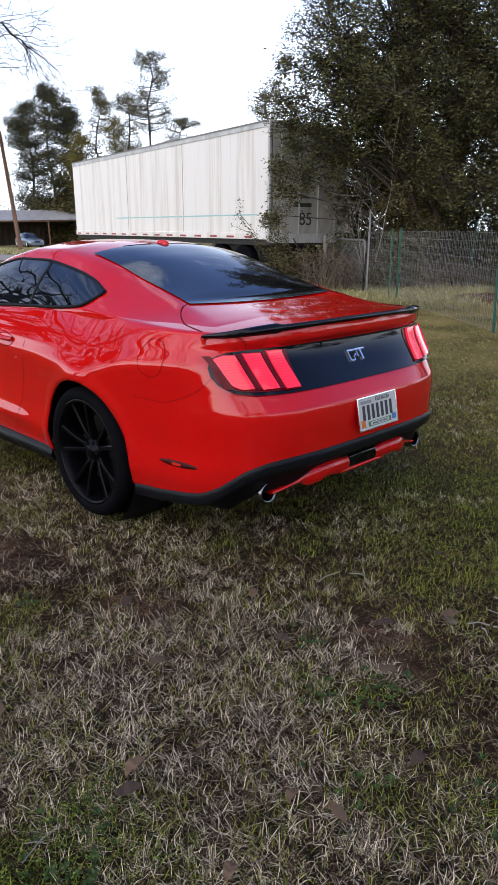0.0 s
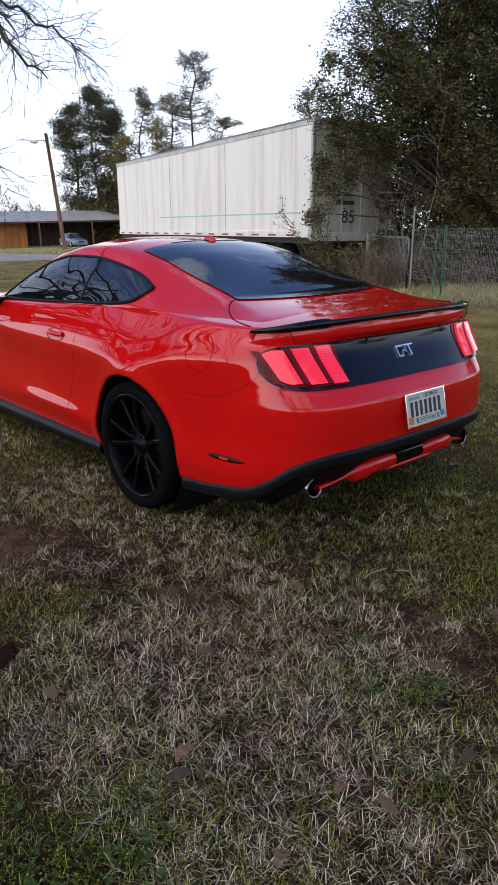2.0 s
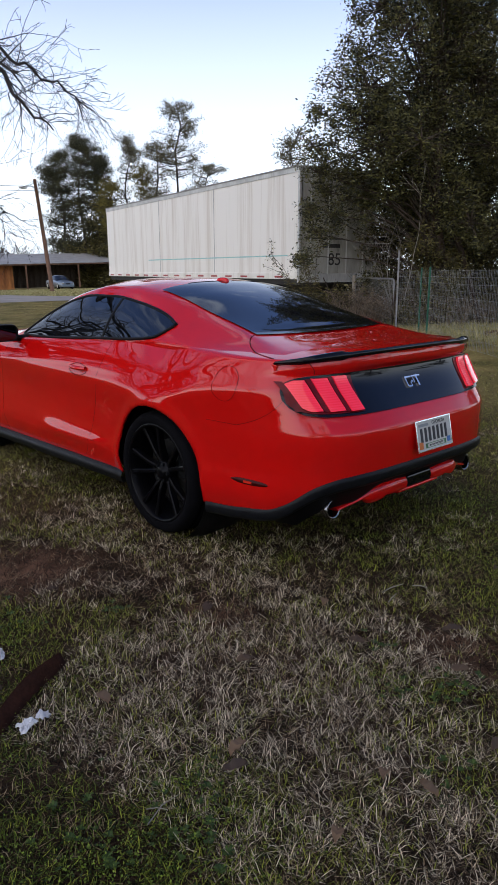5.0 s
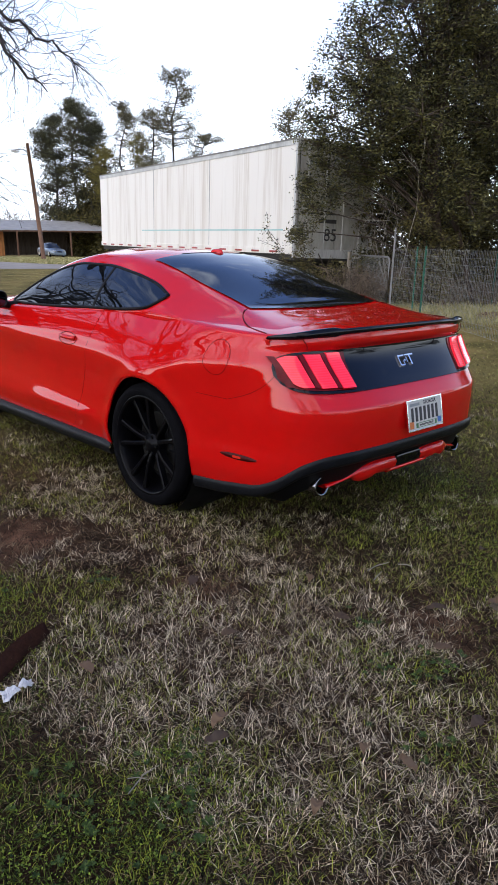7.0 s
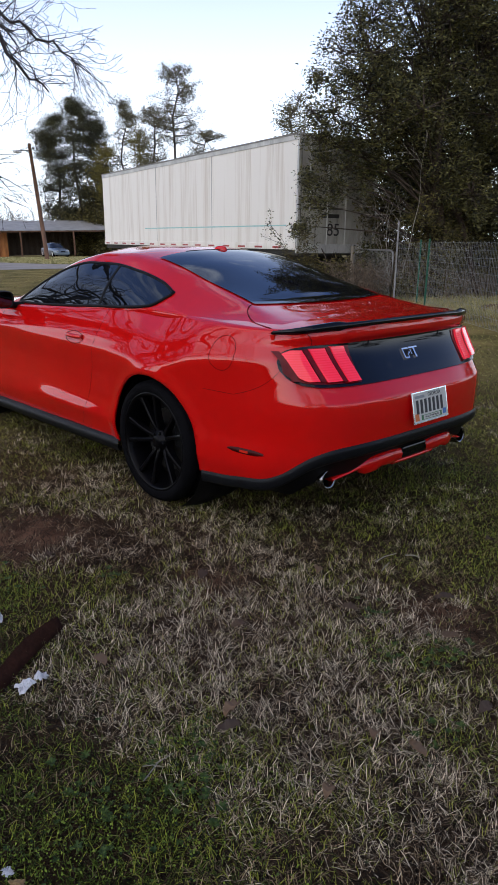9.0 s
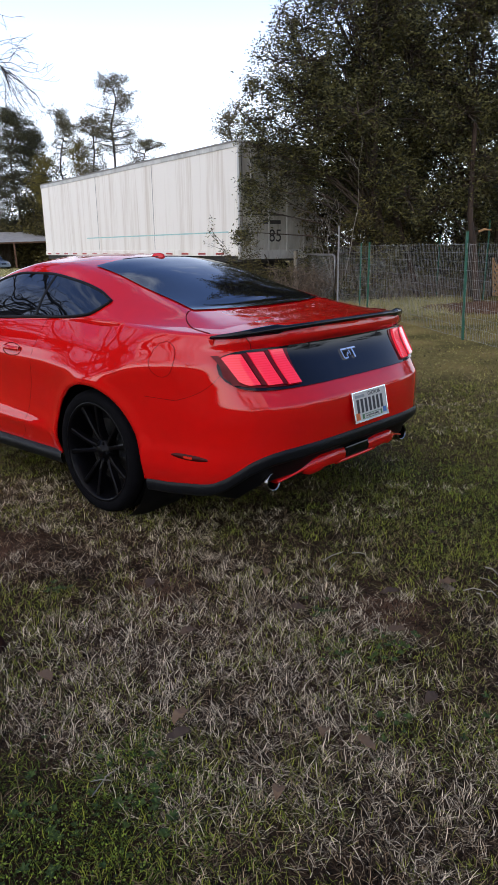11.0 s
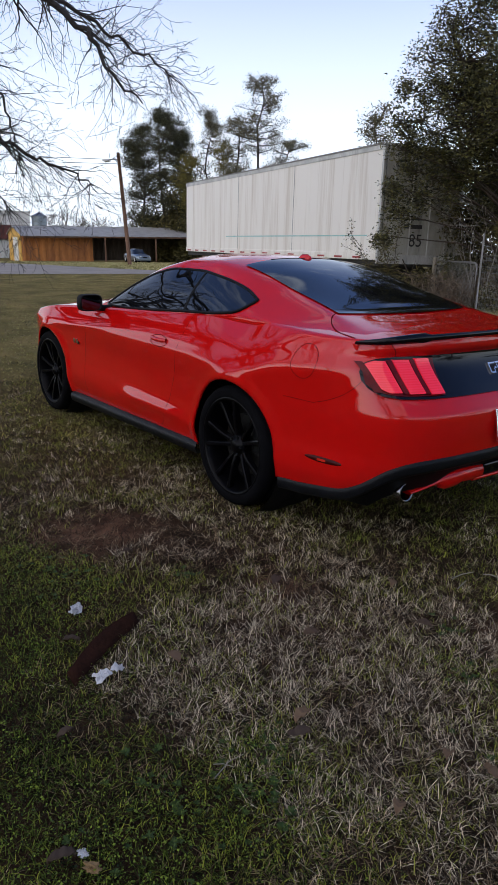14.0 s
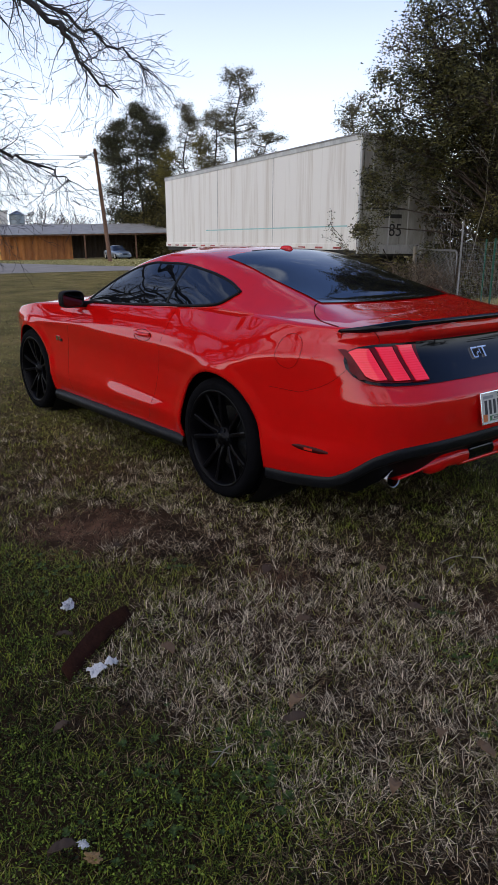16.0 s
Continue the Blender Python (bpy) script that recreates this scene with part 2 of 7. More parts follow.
def width(y, z):
    """Half the body's width."""
    w = WBASE(z - SHOULDER(y) * np.clip((z - 0.60) / 0.14, 0, 1)) + WTAPER(y)
    d = z - CREASE(y)
    ridge = np.where(d > 0, np.exp(-d / 0.030), np.exp(d / 0.022))
    w = w + 0.011 * ridge * np.clip((y - 0.15) / 0.35, 0, 1) * np.clip((2.9 - y) / 0.5, 0, 1)
    w = w + 0.030 * np.exp(-((y + 0.02) / 0.48) ** 2) * np.exp(-((z - 0.76) / 0.24) ** 2)
    w = w + 0.022 * np.exp(-((y - 2.70) / 0.45) ** 2) * np.exp(-((z - 0.70) / 0.20) ** 2)
    w = w - 0.012 * np.exp(-((y - 1.3) / 0.75) ** 2) * np.exp(-((z - 0.60) / 0.12) ** 2)
    w = w + 0.015 * np.exp(-((z - 0.40) / 0.034) ** 2) * np.exp(-((y - 0.93) / 0.42) ** 4)
    for a in AXLES:
        r = np.hypot(y - a, z - WHEEL_Z)
        w = w + 0.016 * np.exp(-((r - 0.385) / 0.05) ** 2) * (z < 0.9)
    return w


def rear(x, z):
    """The y of the tail at x, z."""
    f = np.clip(np.abs(x) / (width(-0.75, z)), 0, 1)
    return YC - (YC - YREAR(z)) * (1 - f ** PR) ** (1 / PR)


ZBOT = pchip((-1.2, 0.505), (-1.09, 0.482), (-1.02, 0.445), (-0.92, 0.350), (-0.84, 0.312), (-0.70, 0.295), (-0.45, 0.270), (0.4, 0.262),
             (2.2, 0.225), (3.0, 0.22), (3.7, 0.22))
ZTOP = pchip((-1.1, 1.032), (-0.8, 1.026), (-0.5, 1.030), (0.0, 1.050), (0.2, 1.048), (0.7, 1.016), (1.75, 0.962), (2.1, 0.945),
             (2.7, 0.905), (3.1, 0.838), (3.35, 0.760), (3.7, 0.66))
ZMID = pchip((-1.1, 1.048), (-0.95, 1.056), (-0.8, 1.065), (-0.6, 1.076), (-0.4, 1.086), (0.0, 1.09), (1.8, 1.02), (2.1, 1.000), (2.7, 0.955), (3.1, 0.890), (3.4, 0.790), (3.7, 0.68))


def ring_point(u, s):
    """A point of the left flank: u runs from the tail's middle to the nose's, s from the bottom edge to the top."""
    k = np.clip(u, 0, 1) * np.pi / 2
    kf = np.clip(u - 2, 0, 1) * np.pi / 2
    side = YC + (YFC - YC) * np.clip(u - 1, 0, 1)
    z = np.full_like(u, 0.6)
    for _ in range(3):
        y = np.where(u < 1, YC - (YC - YREAR(z)) * np.cos(k) ** (2 / PR), np.where(u > 2, YFC + (YFRONT(z) - YFC) * np.sin(kf) ** (2 / PF), side))
        y0 = np.where(u < 1, YC - 0.70 * np.cos(k) ** (2 / PR), y)
        z = ZBOT(y0) + s * (ZTOP(y) - ZBOT(y0))
    x = width(y, z) * np.where(u < 1, np.sin(k) ** (2 / PR), np.where(u > 2, np.cos(kf) ** (2 / PF), 1.0))
    return np.stack([-x, y, z], -1)


def flank(y, z, off=0.0):
    """A point on the left side at y, z, off metres proud of it."""
    return np.stack([-(width(np.asarray(y, float), np.asarray(z, float)) + off), np.asarray(y, float) + 0 * z, np.asarray(z, float) + 0 * y], -1)


def body_shell():
    us = np.concatenate([np.linspace(0, 1, 44, endpoint=False) ** 0.8, np.linspace(1, 2, 180, endpoint=False), np.linspace(2, 3, 30)])
    ss = np.linspace(0, 1, 64)
    U, S = np.meshgrid(us, ss, indexing="ij")
    P = ring_point(U, S)
    top = P[:, -1]
    ts = np.linspace(0, 1, 20)[1:]
    cap = np.zeros((len(us), len(ts), 3))
    for j, t in enumerate(ts):
        x = top[:, 0] * (1 - t)
        cap[:, j, 0], cap[:, j, 1] = x, top[:, 1]
        crown = 1 - (1 - t) ** 2.2
        cap[:, j, 2] = top[:, 2] + (np.maximum(ZMID(top[:, 1]), top[:, 2]) - top[:, 2]) * crown
    return np.concatenate([P, cap], 1), len(ss)


def arch_cut(P, ns):
    """Faces of the shell without the wheel openings, whose rims are drawn onto true circles."""
    P = P.copy()
    v, f = grid(P)
    gone = np.zeros(len(v), bool)
    flankv = np.zeros(P.shape[:2], bool)
    flankv[:, :ns] = True
    flankv = flankv.reshape(-1)
    rims = []
    for a in AXLES:
        r = np.hypot(v[:, 1] - a, v[:, 2] - WHEEL_Z)
        gone |= (r < ARCH - 0.008) & flankv & (np.abs(v[:, 0]) > 0.5)
    keep = ~gone[f].any(1)
    edge = np.zeros(len(v), bool)
    edge[f[~keep].reshape(-1)] = True
    for a in AXLES:
        d = v[:, 1:] - (a, WHEEL_Z)
        r = np.linalg.norm(d, axis=1)
        near = edge & ~gone & (r < ARCH + 0.06) & flankv
        v[near, 1:] = np.array([a, WHEEL_Z]) + d[near] * (ARCH / r[near])[:, None]
        v[near, 0] = -(width(v[near, 1], v[near, 2]))
    return v, f[keep]


P, NS = body_shell()
bv, bf = arch_cut(P, NS)
mv = bv * (-1, 1, 1)
shell_v, shell_f = joined([(bv, bf), (mv, [q[::-1] for q in bf])])
bm = bmesh.new()
vs = [bm.verts.new(p) for p in shell_v]
for q in shell_f:
    try:
        bm.faces.new([vs[i] for i in q])
    except ValueError:
        pass
bmesh.ops.remove_doubles(bm, verts=bm.verts[:], dist=0.0008)
body = part("body", bm, M_paint, car, smooth=True)
so = body.modifiers.new("thickness", "SOLIDIFY")
so.thickness, so.offset = 0.012, -1.0

# Wheel housings and the dark floor pan.
for a in AXLES:
    for s in (-1, 1):
        v, f = revolve([(ARCH + 0.004, 0.0), (ARCH + 0.03, 0.10), (ARCH + 0.02, 0.34), (0.02, 0.345)], "x", 40)
        v = v * (-s, 1, 1) + (s * 0.885, a, WHEEL_Z)
        mesh("wheel_housing", v, f, M_trim, car, "matt black wheel arch lining", True)
part("floor_pan", box_bm((-0.74, -0.55, 0.21), (0.74, 3.1, 0.27), 0.02), M_trim, car)

# Side skirts and the rear valance strip.
for s in (-1, 1):
    ys = np.linspace(0.37, 2.30, 40)
    P = np.zeros((40, 5, 3))
    lo = np.interp(ys, [0.37, 2.3], [0.205, 0.165])
    for j, (off, dz) in enumerate(((-0.03, 0.075), (0.012, 0.068), (0.022, 0.035), (0.010, 0.0), (-0.06, -0.004))):
        z = lo + dz
        P[:, j] = np.stack([-s * -(width(ys, z) * 0 + 0.905 + off), ys, z], -1)
    v, f = grid(P)
    mesh("side_skirt", v, f, M_plastic, car, "matt black side skirt", True)

us = np.concatenate([np.linspace(0, 1, 60) ** 0.8, np.linspace(1, 1.017, 6)[1:]])
edge = ring_point(us, np.zeros_like(us))
strip = np.zeros((len(us), 6, 3))
out = np.stack([edge[:, 0], (edge[:, 1] + 0.2) * 0.9, 0 * us], -1)
out /= np.linalg.norm(out, axis=1, keepdims=True)
for j, (dz, off) in enumerate(((0.012, -0.004), (0.004, 0.007), (-0.012, 0.009), (-0.040, 0.006), (-0.055, -0.004), (-0.058, -0.03))):
    strip[:, j] = edge + out * off + np.array([0, 0, dz])
for s in (1, -1):
    v, f = grid(strip * (s, 1, 1))
    mesh("valance_strip", v, f, M_plastic, car, "matt black strip round the bumper's foot", True)
dif = np.zeros((len(us), 4, 3))
for j, (dz, off) in enumerate(((-0.05, -0.010), (-0.07, -0.055), (-0.15, -0.075), (-0.20, -0.20))):
    dif[:, j] = edge + out * off
    dif[:, j, 2] = np.maximum(edge[:, 2] + dz, 0.235)
for s in (1, -1):
    v, f = grid(dif * (s, 1, 1))
    mesh("diffuser", v, f, M_trim, car, "black lower rear diffuser", True)

# Red lower fascia: two fins and the thin bar below the reversing lamp.
for s in (-1, 1):
    xs = np.linspace(0.11, 0.58, 30)
    P = np.zeros((30, 8, 3))
    hi = pchip((0.11, 0.398), (0.2, 0.406), (0.30, 0.406), (0.39, 0.392), (0.43, 0.366), (0.58, 0.318))(xs)
    lo = pchip((0.11, 0.322), (0.2, 0.326), (0.27, 0.330), (0.33, 0.316), (0.39, 0.306), (0.425, 0.332), (0.58, 0.302))(xs)
    yy = rear(xs, 0.42) + pchip((0.11, 0.046), (0.3, 0.036), (0.42, 0.060), (0.58, 0.075))(xs)
    for j, (t, d) in enumerate(((1.0, 0.10), (1.0, 0.02), (0.92, 0.0), (0.6, -0.012), (0.3, -0.008), (0.06, 0.0), (0.0, 0.02), (0.0, 0.10))):
        P[:, j] = np.stack([s * xs, yy + d, lo + (hi - lo) * t], -1)
    v, f = grid(P)
    mesh("fascia_fin", v, f, M_paint, car, "red lower bumper fin", True)
xs = np.linspace(-0.18, 0.18, 12)
v, f = tube(np.stack([xs, rear(xs, 0.42) + 0.050, 0.326 + 0.05 * xs * xs], -1), 0.010, 8)
mesh("fascia_bar", v, f, M_paint, car, smooth=True)
part("reversing_lamp", box_bm((-0.11, -1.078, 0.338), (0.11, -1.01, 0.398), 0.008), M_gloss, car, "dark reversing lamp")

# Exhaust tips.
for s in (-1, 1):
    v, f = revolve([(0.044, -0.016), (0.050, -0.022), (0.056, -0.018), (0.058, 0.0), (0.057, 0.24), (0.047, 0.24), (0.046, 0.02), (0.044, -0.016)], "z", 32)
    R = np.array(pose(0, 0, 0, -96, 0, 0).to_3x3())
    mesh("exhaust_tip", (v * (0.94, 0.86, 1.0)) @ R.T + (s * 0.600, -0.982, 0.316), f, M_tip, car, "round polished steel exhaust tip", True)
    v, f = revolve([(0.001, 0.05), (0.047, 0.05)], "z", 24)
    mesh("exhaust_bore", (v * (0.94, 0.86, 1.0)) @ R.T + (s * 0.600, -0.982, 0.316), f, M_trim, car, "sooty black pipe inside")

# Tail panel with its lamps.
PTOP = pchip((0, 0.962), (0.6, 0.960), (0.71, 0.953), (0.77, 0.936), (0.802, 0.903), (0.812, 0.872))
PBOT = pchip((0, 0.772), (0.45, 0.773), (0.66, 0.777), (0.74, 0.787), (0.79, 0.818), (0.812, 0.868))


def tail(x, z, off=0.0):
    """A point on the tail, off metres proud of it."""
    x, z = np.broadcast_arrays(np.asarray(x, float), np.asarray(z, float))
    y = rear(x, z)
    n = np.stack([-(rear(x + 0.005, z) - rear(x - 0.005, z)) / 0.01, np.ones_like(x), -(rear(x, z + 0.004) - rear(x, z - 0.004)) / 0.008], -1)
    n /= np.linalg.norm(n, axis=-1, keepdims=True)
    return np.stack([x, y, z], -1) - off * n


def tail_patch(name, x0, x1, z0, z1, off, mat, label="", nx=24, nz=8, rim=0.01, lean=0.0, parent=None):
    """A raised panel on the tail with edges that turn back into it. z0, z1: numbers or functions of |x|."""
    xs, ts = np.linspace(x0, x1, nx), np.linspace(0, 1, nz)
    X, T = np.meshgrid(xs, ts, indexing="ij")
    lo = z0(np.abs(X)) if callable(z0) else z0 + 0 * X
    hi = z1(np.abs(X)) if callable(z1) else z1 + 0 * X
    X2 = X + lean * (T - 0.5)
    Pm = tail(X2, lo + (hi - lo) * T, off)
    ring = np.concatenate([Pm[:, 0], Pm[-1, 1:], Pm[-2::-1, -1], Pm[0, -2:0:-1]])
    rx = np.concatenate([X2[:, 0], X2[-1, 1:], X2[-2::-1, -1], X2[0, -2:0:-1]])
    rz = ring[:, 2]
    back = tail(rx, rz, -rim)
    v, f = grid(Pm)
    skirt = np.stack([ring, back], 1)
    skirt = np.concatenate([skirt, skirt[:1]], 0)
    v2, f2 = grid(skirt)
    v, f = joined([(v, f), (v2, f2)])
    return mesh(name, v, f, mat, parent or car, label, True)


tail_patch("tail_panel", -0.807, 0.807, PBOT, PTOP, 0.004, M_gloss, "gloss black panel between the tail lamps", 120, 16)
for s in (-1, 1):
    lamp = thing("tail_lamp", "", "")
    lamp.parent = car
    for k in ("label", "category", "group", "kind"):
        if k in lamp:
            del lamp[k]
    tail_lamp_lens = tail_patch("lens_backing", s * 0.455, s * 0.797, lambda x: PBOT(x) + 0.012, lambda x: PTOP(x) - 0.012, 0.008, M_lensdark, "smoked dark red lamp backing", 30, 10, parent=lamp)
    for k in range(3):
        a = 0.516 + 0.107 * k
        z0, z1 = 0.788 + 0.006 * k, 0.948 - 0.006 * k
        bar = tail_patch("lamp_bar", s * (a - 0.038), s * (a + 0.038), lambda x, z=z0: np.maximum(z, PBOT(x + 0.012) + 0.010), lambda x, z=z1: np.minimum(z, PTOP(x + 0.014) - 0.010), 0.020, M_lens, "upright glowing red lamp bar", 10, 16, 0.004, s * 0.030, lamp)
        tail_patch("lamp_fin", s * (a + 0.040), s * (a + 0.062), z0 + 0.004, z1 - 0.004, 0.016, M_lensdark, "ribbed dull red lamp side", 4, 16, 0.004, s * 0.030, lamp)

# Boot spoiler: a thin lip in the middle, thicker pointed wings at both ends.
xs = np.concatenate([np.linspace(-0.805, -0.50, 26), np.linspace(-0.485, 0.485, 30), np.linspace(0.50, 0.805, 26)])
P = np.zeros((len(xs), 7, 3))
ax = np.abs(xs)
top = pchip((0.0, 1.064), (0.40, 1.062), (0.485, 1.060), (0.53, 1.067), (0.60, 1.062), (0.70, 1.048), (0.76, 1.037), (0.805, 1.028))(ax)
edge_y = pchip((0.0, -1.000), (0.30, -0.996), (0.50, -0.975), (0.62, -0.940), (0.72, -0.888), (0.805, -0.800))(ax)
deep = pchip((0.0, 0.050), (0.48, 0.055), (0.53, 0.100), (0.65, 0.110), (0.75, 0.070), (0.805, 0.012))(ax)
thick = pchip((0.0, 0.016), (0.48, 0.018), (0.53, 0.030), (0.70, 0.022), (0.805, 0.008))(ax)
for j, (d, k) in enumerate(((1.0, -0.5), (0.55, 0.25), (0.12, 1.0), (0.0, 0.85), (-0.06, 0.2), (0.0, -0.35), (0.5, -1.0))):
    P[:, j] = np.stack([xs, edge_y + d * deep, top - thick * (1 - k)], -1)
v, f = grid(P, closed=True)
mesh("boot_spoiler", v, f, M_gloss, car, "gloss black lip spoiler on the boot edge", True)

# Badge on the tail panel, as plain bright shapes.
def tail_bars(name, boxes, off, mat, label, parent=car):
    bm = bmesh.new()
    for x0, z0, x1, z1 in boxes:
        q = [tail(x, z, o) for x, z, o in ((x0, z0, 0.005), (x1, z0, 0.005), (x1, z1, 0.005), (x0, z1, 0.005), (x0, z0, off), (x1, z0, off), (x1, z1, off), (x0, z1, off))]
        vv = [bm.verts.new(p) for p in q]
        for g in ((4, 5, 6, 7), (0, 1, 5, 4), (1, 2, 6, 5), (2, 3, 7, 6), (3, 0, 4, 7)):
            bm.faces.new([vv[i] for i in g])
    return part(name, bm, mat, parent, label)


tail_bars("tail_badge", [(-0.064, 0.889, -0.012, 0.896), (-0.064, 0.848, -0.057, 0.889), (-0.057, 0.846, -0.026, 0.852), (-0.006, 0.890, 0.070, 0.897), (0.028, 0.846, 0.040, 0.890),
                         (-0.030, 0.852, -0.024, 0.868), (0.000, 0.860, 0.006, 0.884), (-0.020, 0.866, -0.008, 0.874)], 0.012, M_chrome, "chrome badge with a dark middle")
tail_bars("tail_badge_core", [(-0.046, 0.858, 0.018, 0.884)], 0.008, M_trim, "dark badge centre")

# Greenhouse: side glass leans in from the belt to the roof rail, the roof crowns to the middle.
ROOF = pchip((-0.80, 1.060), (-0.60, 1.079), (-0.46, 1.090), (-0.38, 1.103), (-0.3, 1.135), (0.0, 1.238), (0.25, 1.310), (0.48, 1.358), (0.75, 1.382), (1.0, 1.384), (1.25, 1.350), (1.5, 1.265), (1.8, 1.115), (2.02, 0.985))
RAILZ = pchip((-0.80, 1.022), (-0.71, 1.044), (-0.60, 1.062), (-0.46, 1.088), (-0.38, 1.104), (-0.3, 1.122), (0.0, 1.188), (0.25, 1.258), (0.48, 1.303), (0.75, 1.330), (1.0, 1.325), (1.25, 1.285), (1.5, 1.200), (1.8, 1.060), (2.02, 0.962))
RAILW = pchip((-0.80, 0.70), (-0.60, 0.635), (-0.38, 0.590), (0.0, 0.580), (0.48, 0.575), (0.9, 0.570), (1.25, 0.595), (1.6, 0.66), (2.02, 0.745))
BELTW = pchip((-0.80, 0.795), (-0.46, 0.800), (-0.2, 0.805), (0.1, 0.808), (0.7, 0.812), (1.75, 0.800), (2.02, 0.775))
BELTZ = pchip((-0.80, 1.014), (-0.46, 1.028), (-0.2, 1.040), (0.0, 1.052), (0.2, 1.050), (0.7, 1.018), (1.75, 0.965), (2.02, 0.945))


def cabin_side(y, z, off=0.0):
    """A point on the cabin's left side."""
    t = np.clip((z - BELTZ(y)) / np.maximum(RAILZ(y) - BELTZ(y), 0.01), 0, 1)
    w = BELTW(y) + (RAILW(y) - BELTW(y)) * t + np.sin(np.pi * t) * (0.028 * np.clip((y + 0.5) / 0.6, 0, 1) - 0.010 * np.clip((0.1 - y) / 0.4, 0, 1))
    return np.stack([-(w + off * 0.92), y + 0 * z, z + off * 0.38 + 0 * y], -1)


def cabin_top(y, t, off=0.0):
    """A point over the cabin, t from the rail (0) to the middle (1)."""
    x = RAILW(y) * (1 - t)
    z = RAILZ(y) + (ROOF(y) - RAILZ(y)) * (1 - (1 - t) ** 2.6)
    return np.stack([-x, y + 0 * t, z + off], -1)


ys = np.linspace(-0.80, 2.02, 130)
sec = []
for y in ys:
    zz = np.linspace(BELTZ(y) - 0.03, RAILZ(y) - 0.012, 14)
    a = cabin_side(np.full(14, y), zz)
    b = cabin_top(np.full(14, y), np.linspace(0.02, 1, 14))
    sec.append(np.concatenate([a, b]))
P = np.array(sec)
v1, f1 = grid(P)
v, f = joined([(v1, f1), (v1 * (-1, 1, 1), [q[::-1] for q in f1])])
bm = bmesh.new()
vs = [bm.verts.new(p) for p in v]
for q in f:
    bm.faces.new([vs[i] for i in q])
bmesh.ops.remove_doubles(bm, verts=bm.verts[:], dist=0.0005)
part("cabin_shell", bm, M_paint, car, "red roof and pillars", True)

WLO = pchip((0.07, 1.135), (0.12, 1.090), (0.18, 1.068), (0.7, 1.030), (1.72, 0.982), (1.80, 0.985))
WHI = pchip((0.07, 1.140), (0.22, 1.190), (0.48, 1.240), (0.80, 1.272), (1.05, 1.272), (1.30, 1.235), (1.55, 1.140), (1.76, 1.015), (1.80, 0.988))


def side_glass(name, y0, y1, s, label):
    yy, tt = np.linspace(y0, y1, 40), np.linspace(0, 1, 10)
    Y, T = np.meshgrid(yy, tt, indexing="ij")
    P = cabin_side(Y, WLO(Y) + (WHI(Y) - WLO(Y)) * T, 0.006)
    v, f = grid(P * (-s, 1, 1))
    return mesh(name, v, f, M_tint, car, label, True)


for s in (-1, 1):
    side_glass("door_window", 0.70, 1.79, s, "dark tinted door window")
    side_glass("quarter_window", 0.078, 0.685, s, "dark tinted rear quarter window")
    ya = np.linspace(0.074, 1.80, 60)
    loop = np.concatenate([cabin_side(ya, WLO(ya), 0.004), cabin_side(ya, WHI(ya), 0.004)[::-1]])
    loop = np.concatenate([loop, loop[:1]])
    v, f = tube(loop * (-s, 1, 1), 0.0095, 6, False)
    mesh("window_surround", v, f, M_trim, car, "black window surround", True)
    Y, T = np.meshgrid(np.array((0.678, 0.684, 0.700, 0.706)), np.linspace(0, 1, 8), indexing="ij")
    zb = WLO(Y) + (WHI(Y) - WLO(Y)) * T
    v, f = grid(cabin_side(Y, zb, np.array((0.002, 0.010, 0.010, 0.002))[:, None] + 0 * T) * (-s, 1, 1))
    mesh("window_divider", v, f, M_trim, car)

# Rear window and windscreen.
for name, y0, y1, label in (("rear_window", -0.385, 0.455, "dark tinted sloping rear window"), ("windscreen", 1.27, 1.98, "tinted windscreen")):
    yy = np.linspace(y0, y1, 40)
    tt = np.linspace(0.10, 1, 16)
    Y, T = np.meshgrid(yy, tt, indexing="ij")
    if name == "rear_window":
        Y = Y - 0.055 * np.sin(T * np.pi / 2) * (1 - (Y - y0) / (y1 - y0)) + 0.03 * T * ((Y - y0) / (y1 - y0))
    P = cabin_top(Y, T, 0.006)
    v1, f1 = grid(P)
    v, f = joined([(v1, f1), (v1 * (-1, 1, 1), [q[::-1] for q in f1])])
    mesh(name, v, f, M_tint, car, label, True)
xs = np.linspace(-0.30, 0.30, 12)
v, f = tube(cabin_top(0.478 + 0 * xs, 1 - np.abs(xs) / RAILW(0.478), 0.002) * np.stack([-np.sign(xs), 1 + 0 * xs, 1 + 0 * xs], -1), 0.007, 6)
mesh("brake_light_strip", v, f, M_trim, car, "dark high brake light strip")
v, f = revolve([(0.001, 0.034), (0.018, 0.033), (0.034, 0.026), (0.042, 0.012), (0.046, 0.0), (0.046, -0.012)], "z", 24)
mesh("aerial", v * (0.62, 1.25, 0.72) + (0, 0.50, 1.362), f, M_paint, car, "red shark fin aerial", True)

# Shut lines lie on the skin as thin dark grooves.
def deck_z(x, y):
    """The height of the boot's skin at x, y."""
    x = np.abs(x)
    t = np.clip(1 - x / width(y, ZTOP(y)), 0, 1)
    low = ZTOP(y) + (np.maximum(ZMID(y), ZTOP(y)) - ZTOP(y)) * (1 - (1 - t) ** 2.2)
    k = np.clip(1 - x / RAILW(y), 0, 1)
    high = np.where(x < RAILW(y), RAILZ(y) + (ROOF(y) - RAILZ(y)) * (1 - (1 - k) ** 2.6),
                    RAILZ(y) + (BELTZ(y) - RAILZ(y)) * (x - RAILW(y)) / (BELTW(y) - RAILW(y)))
    return np.maximum(low, np.where(y > -0.8, high, 0))


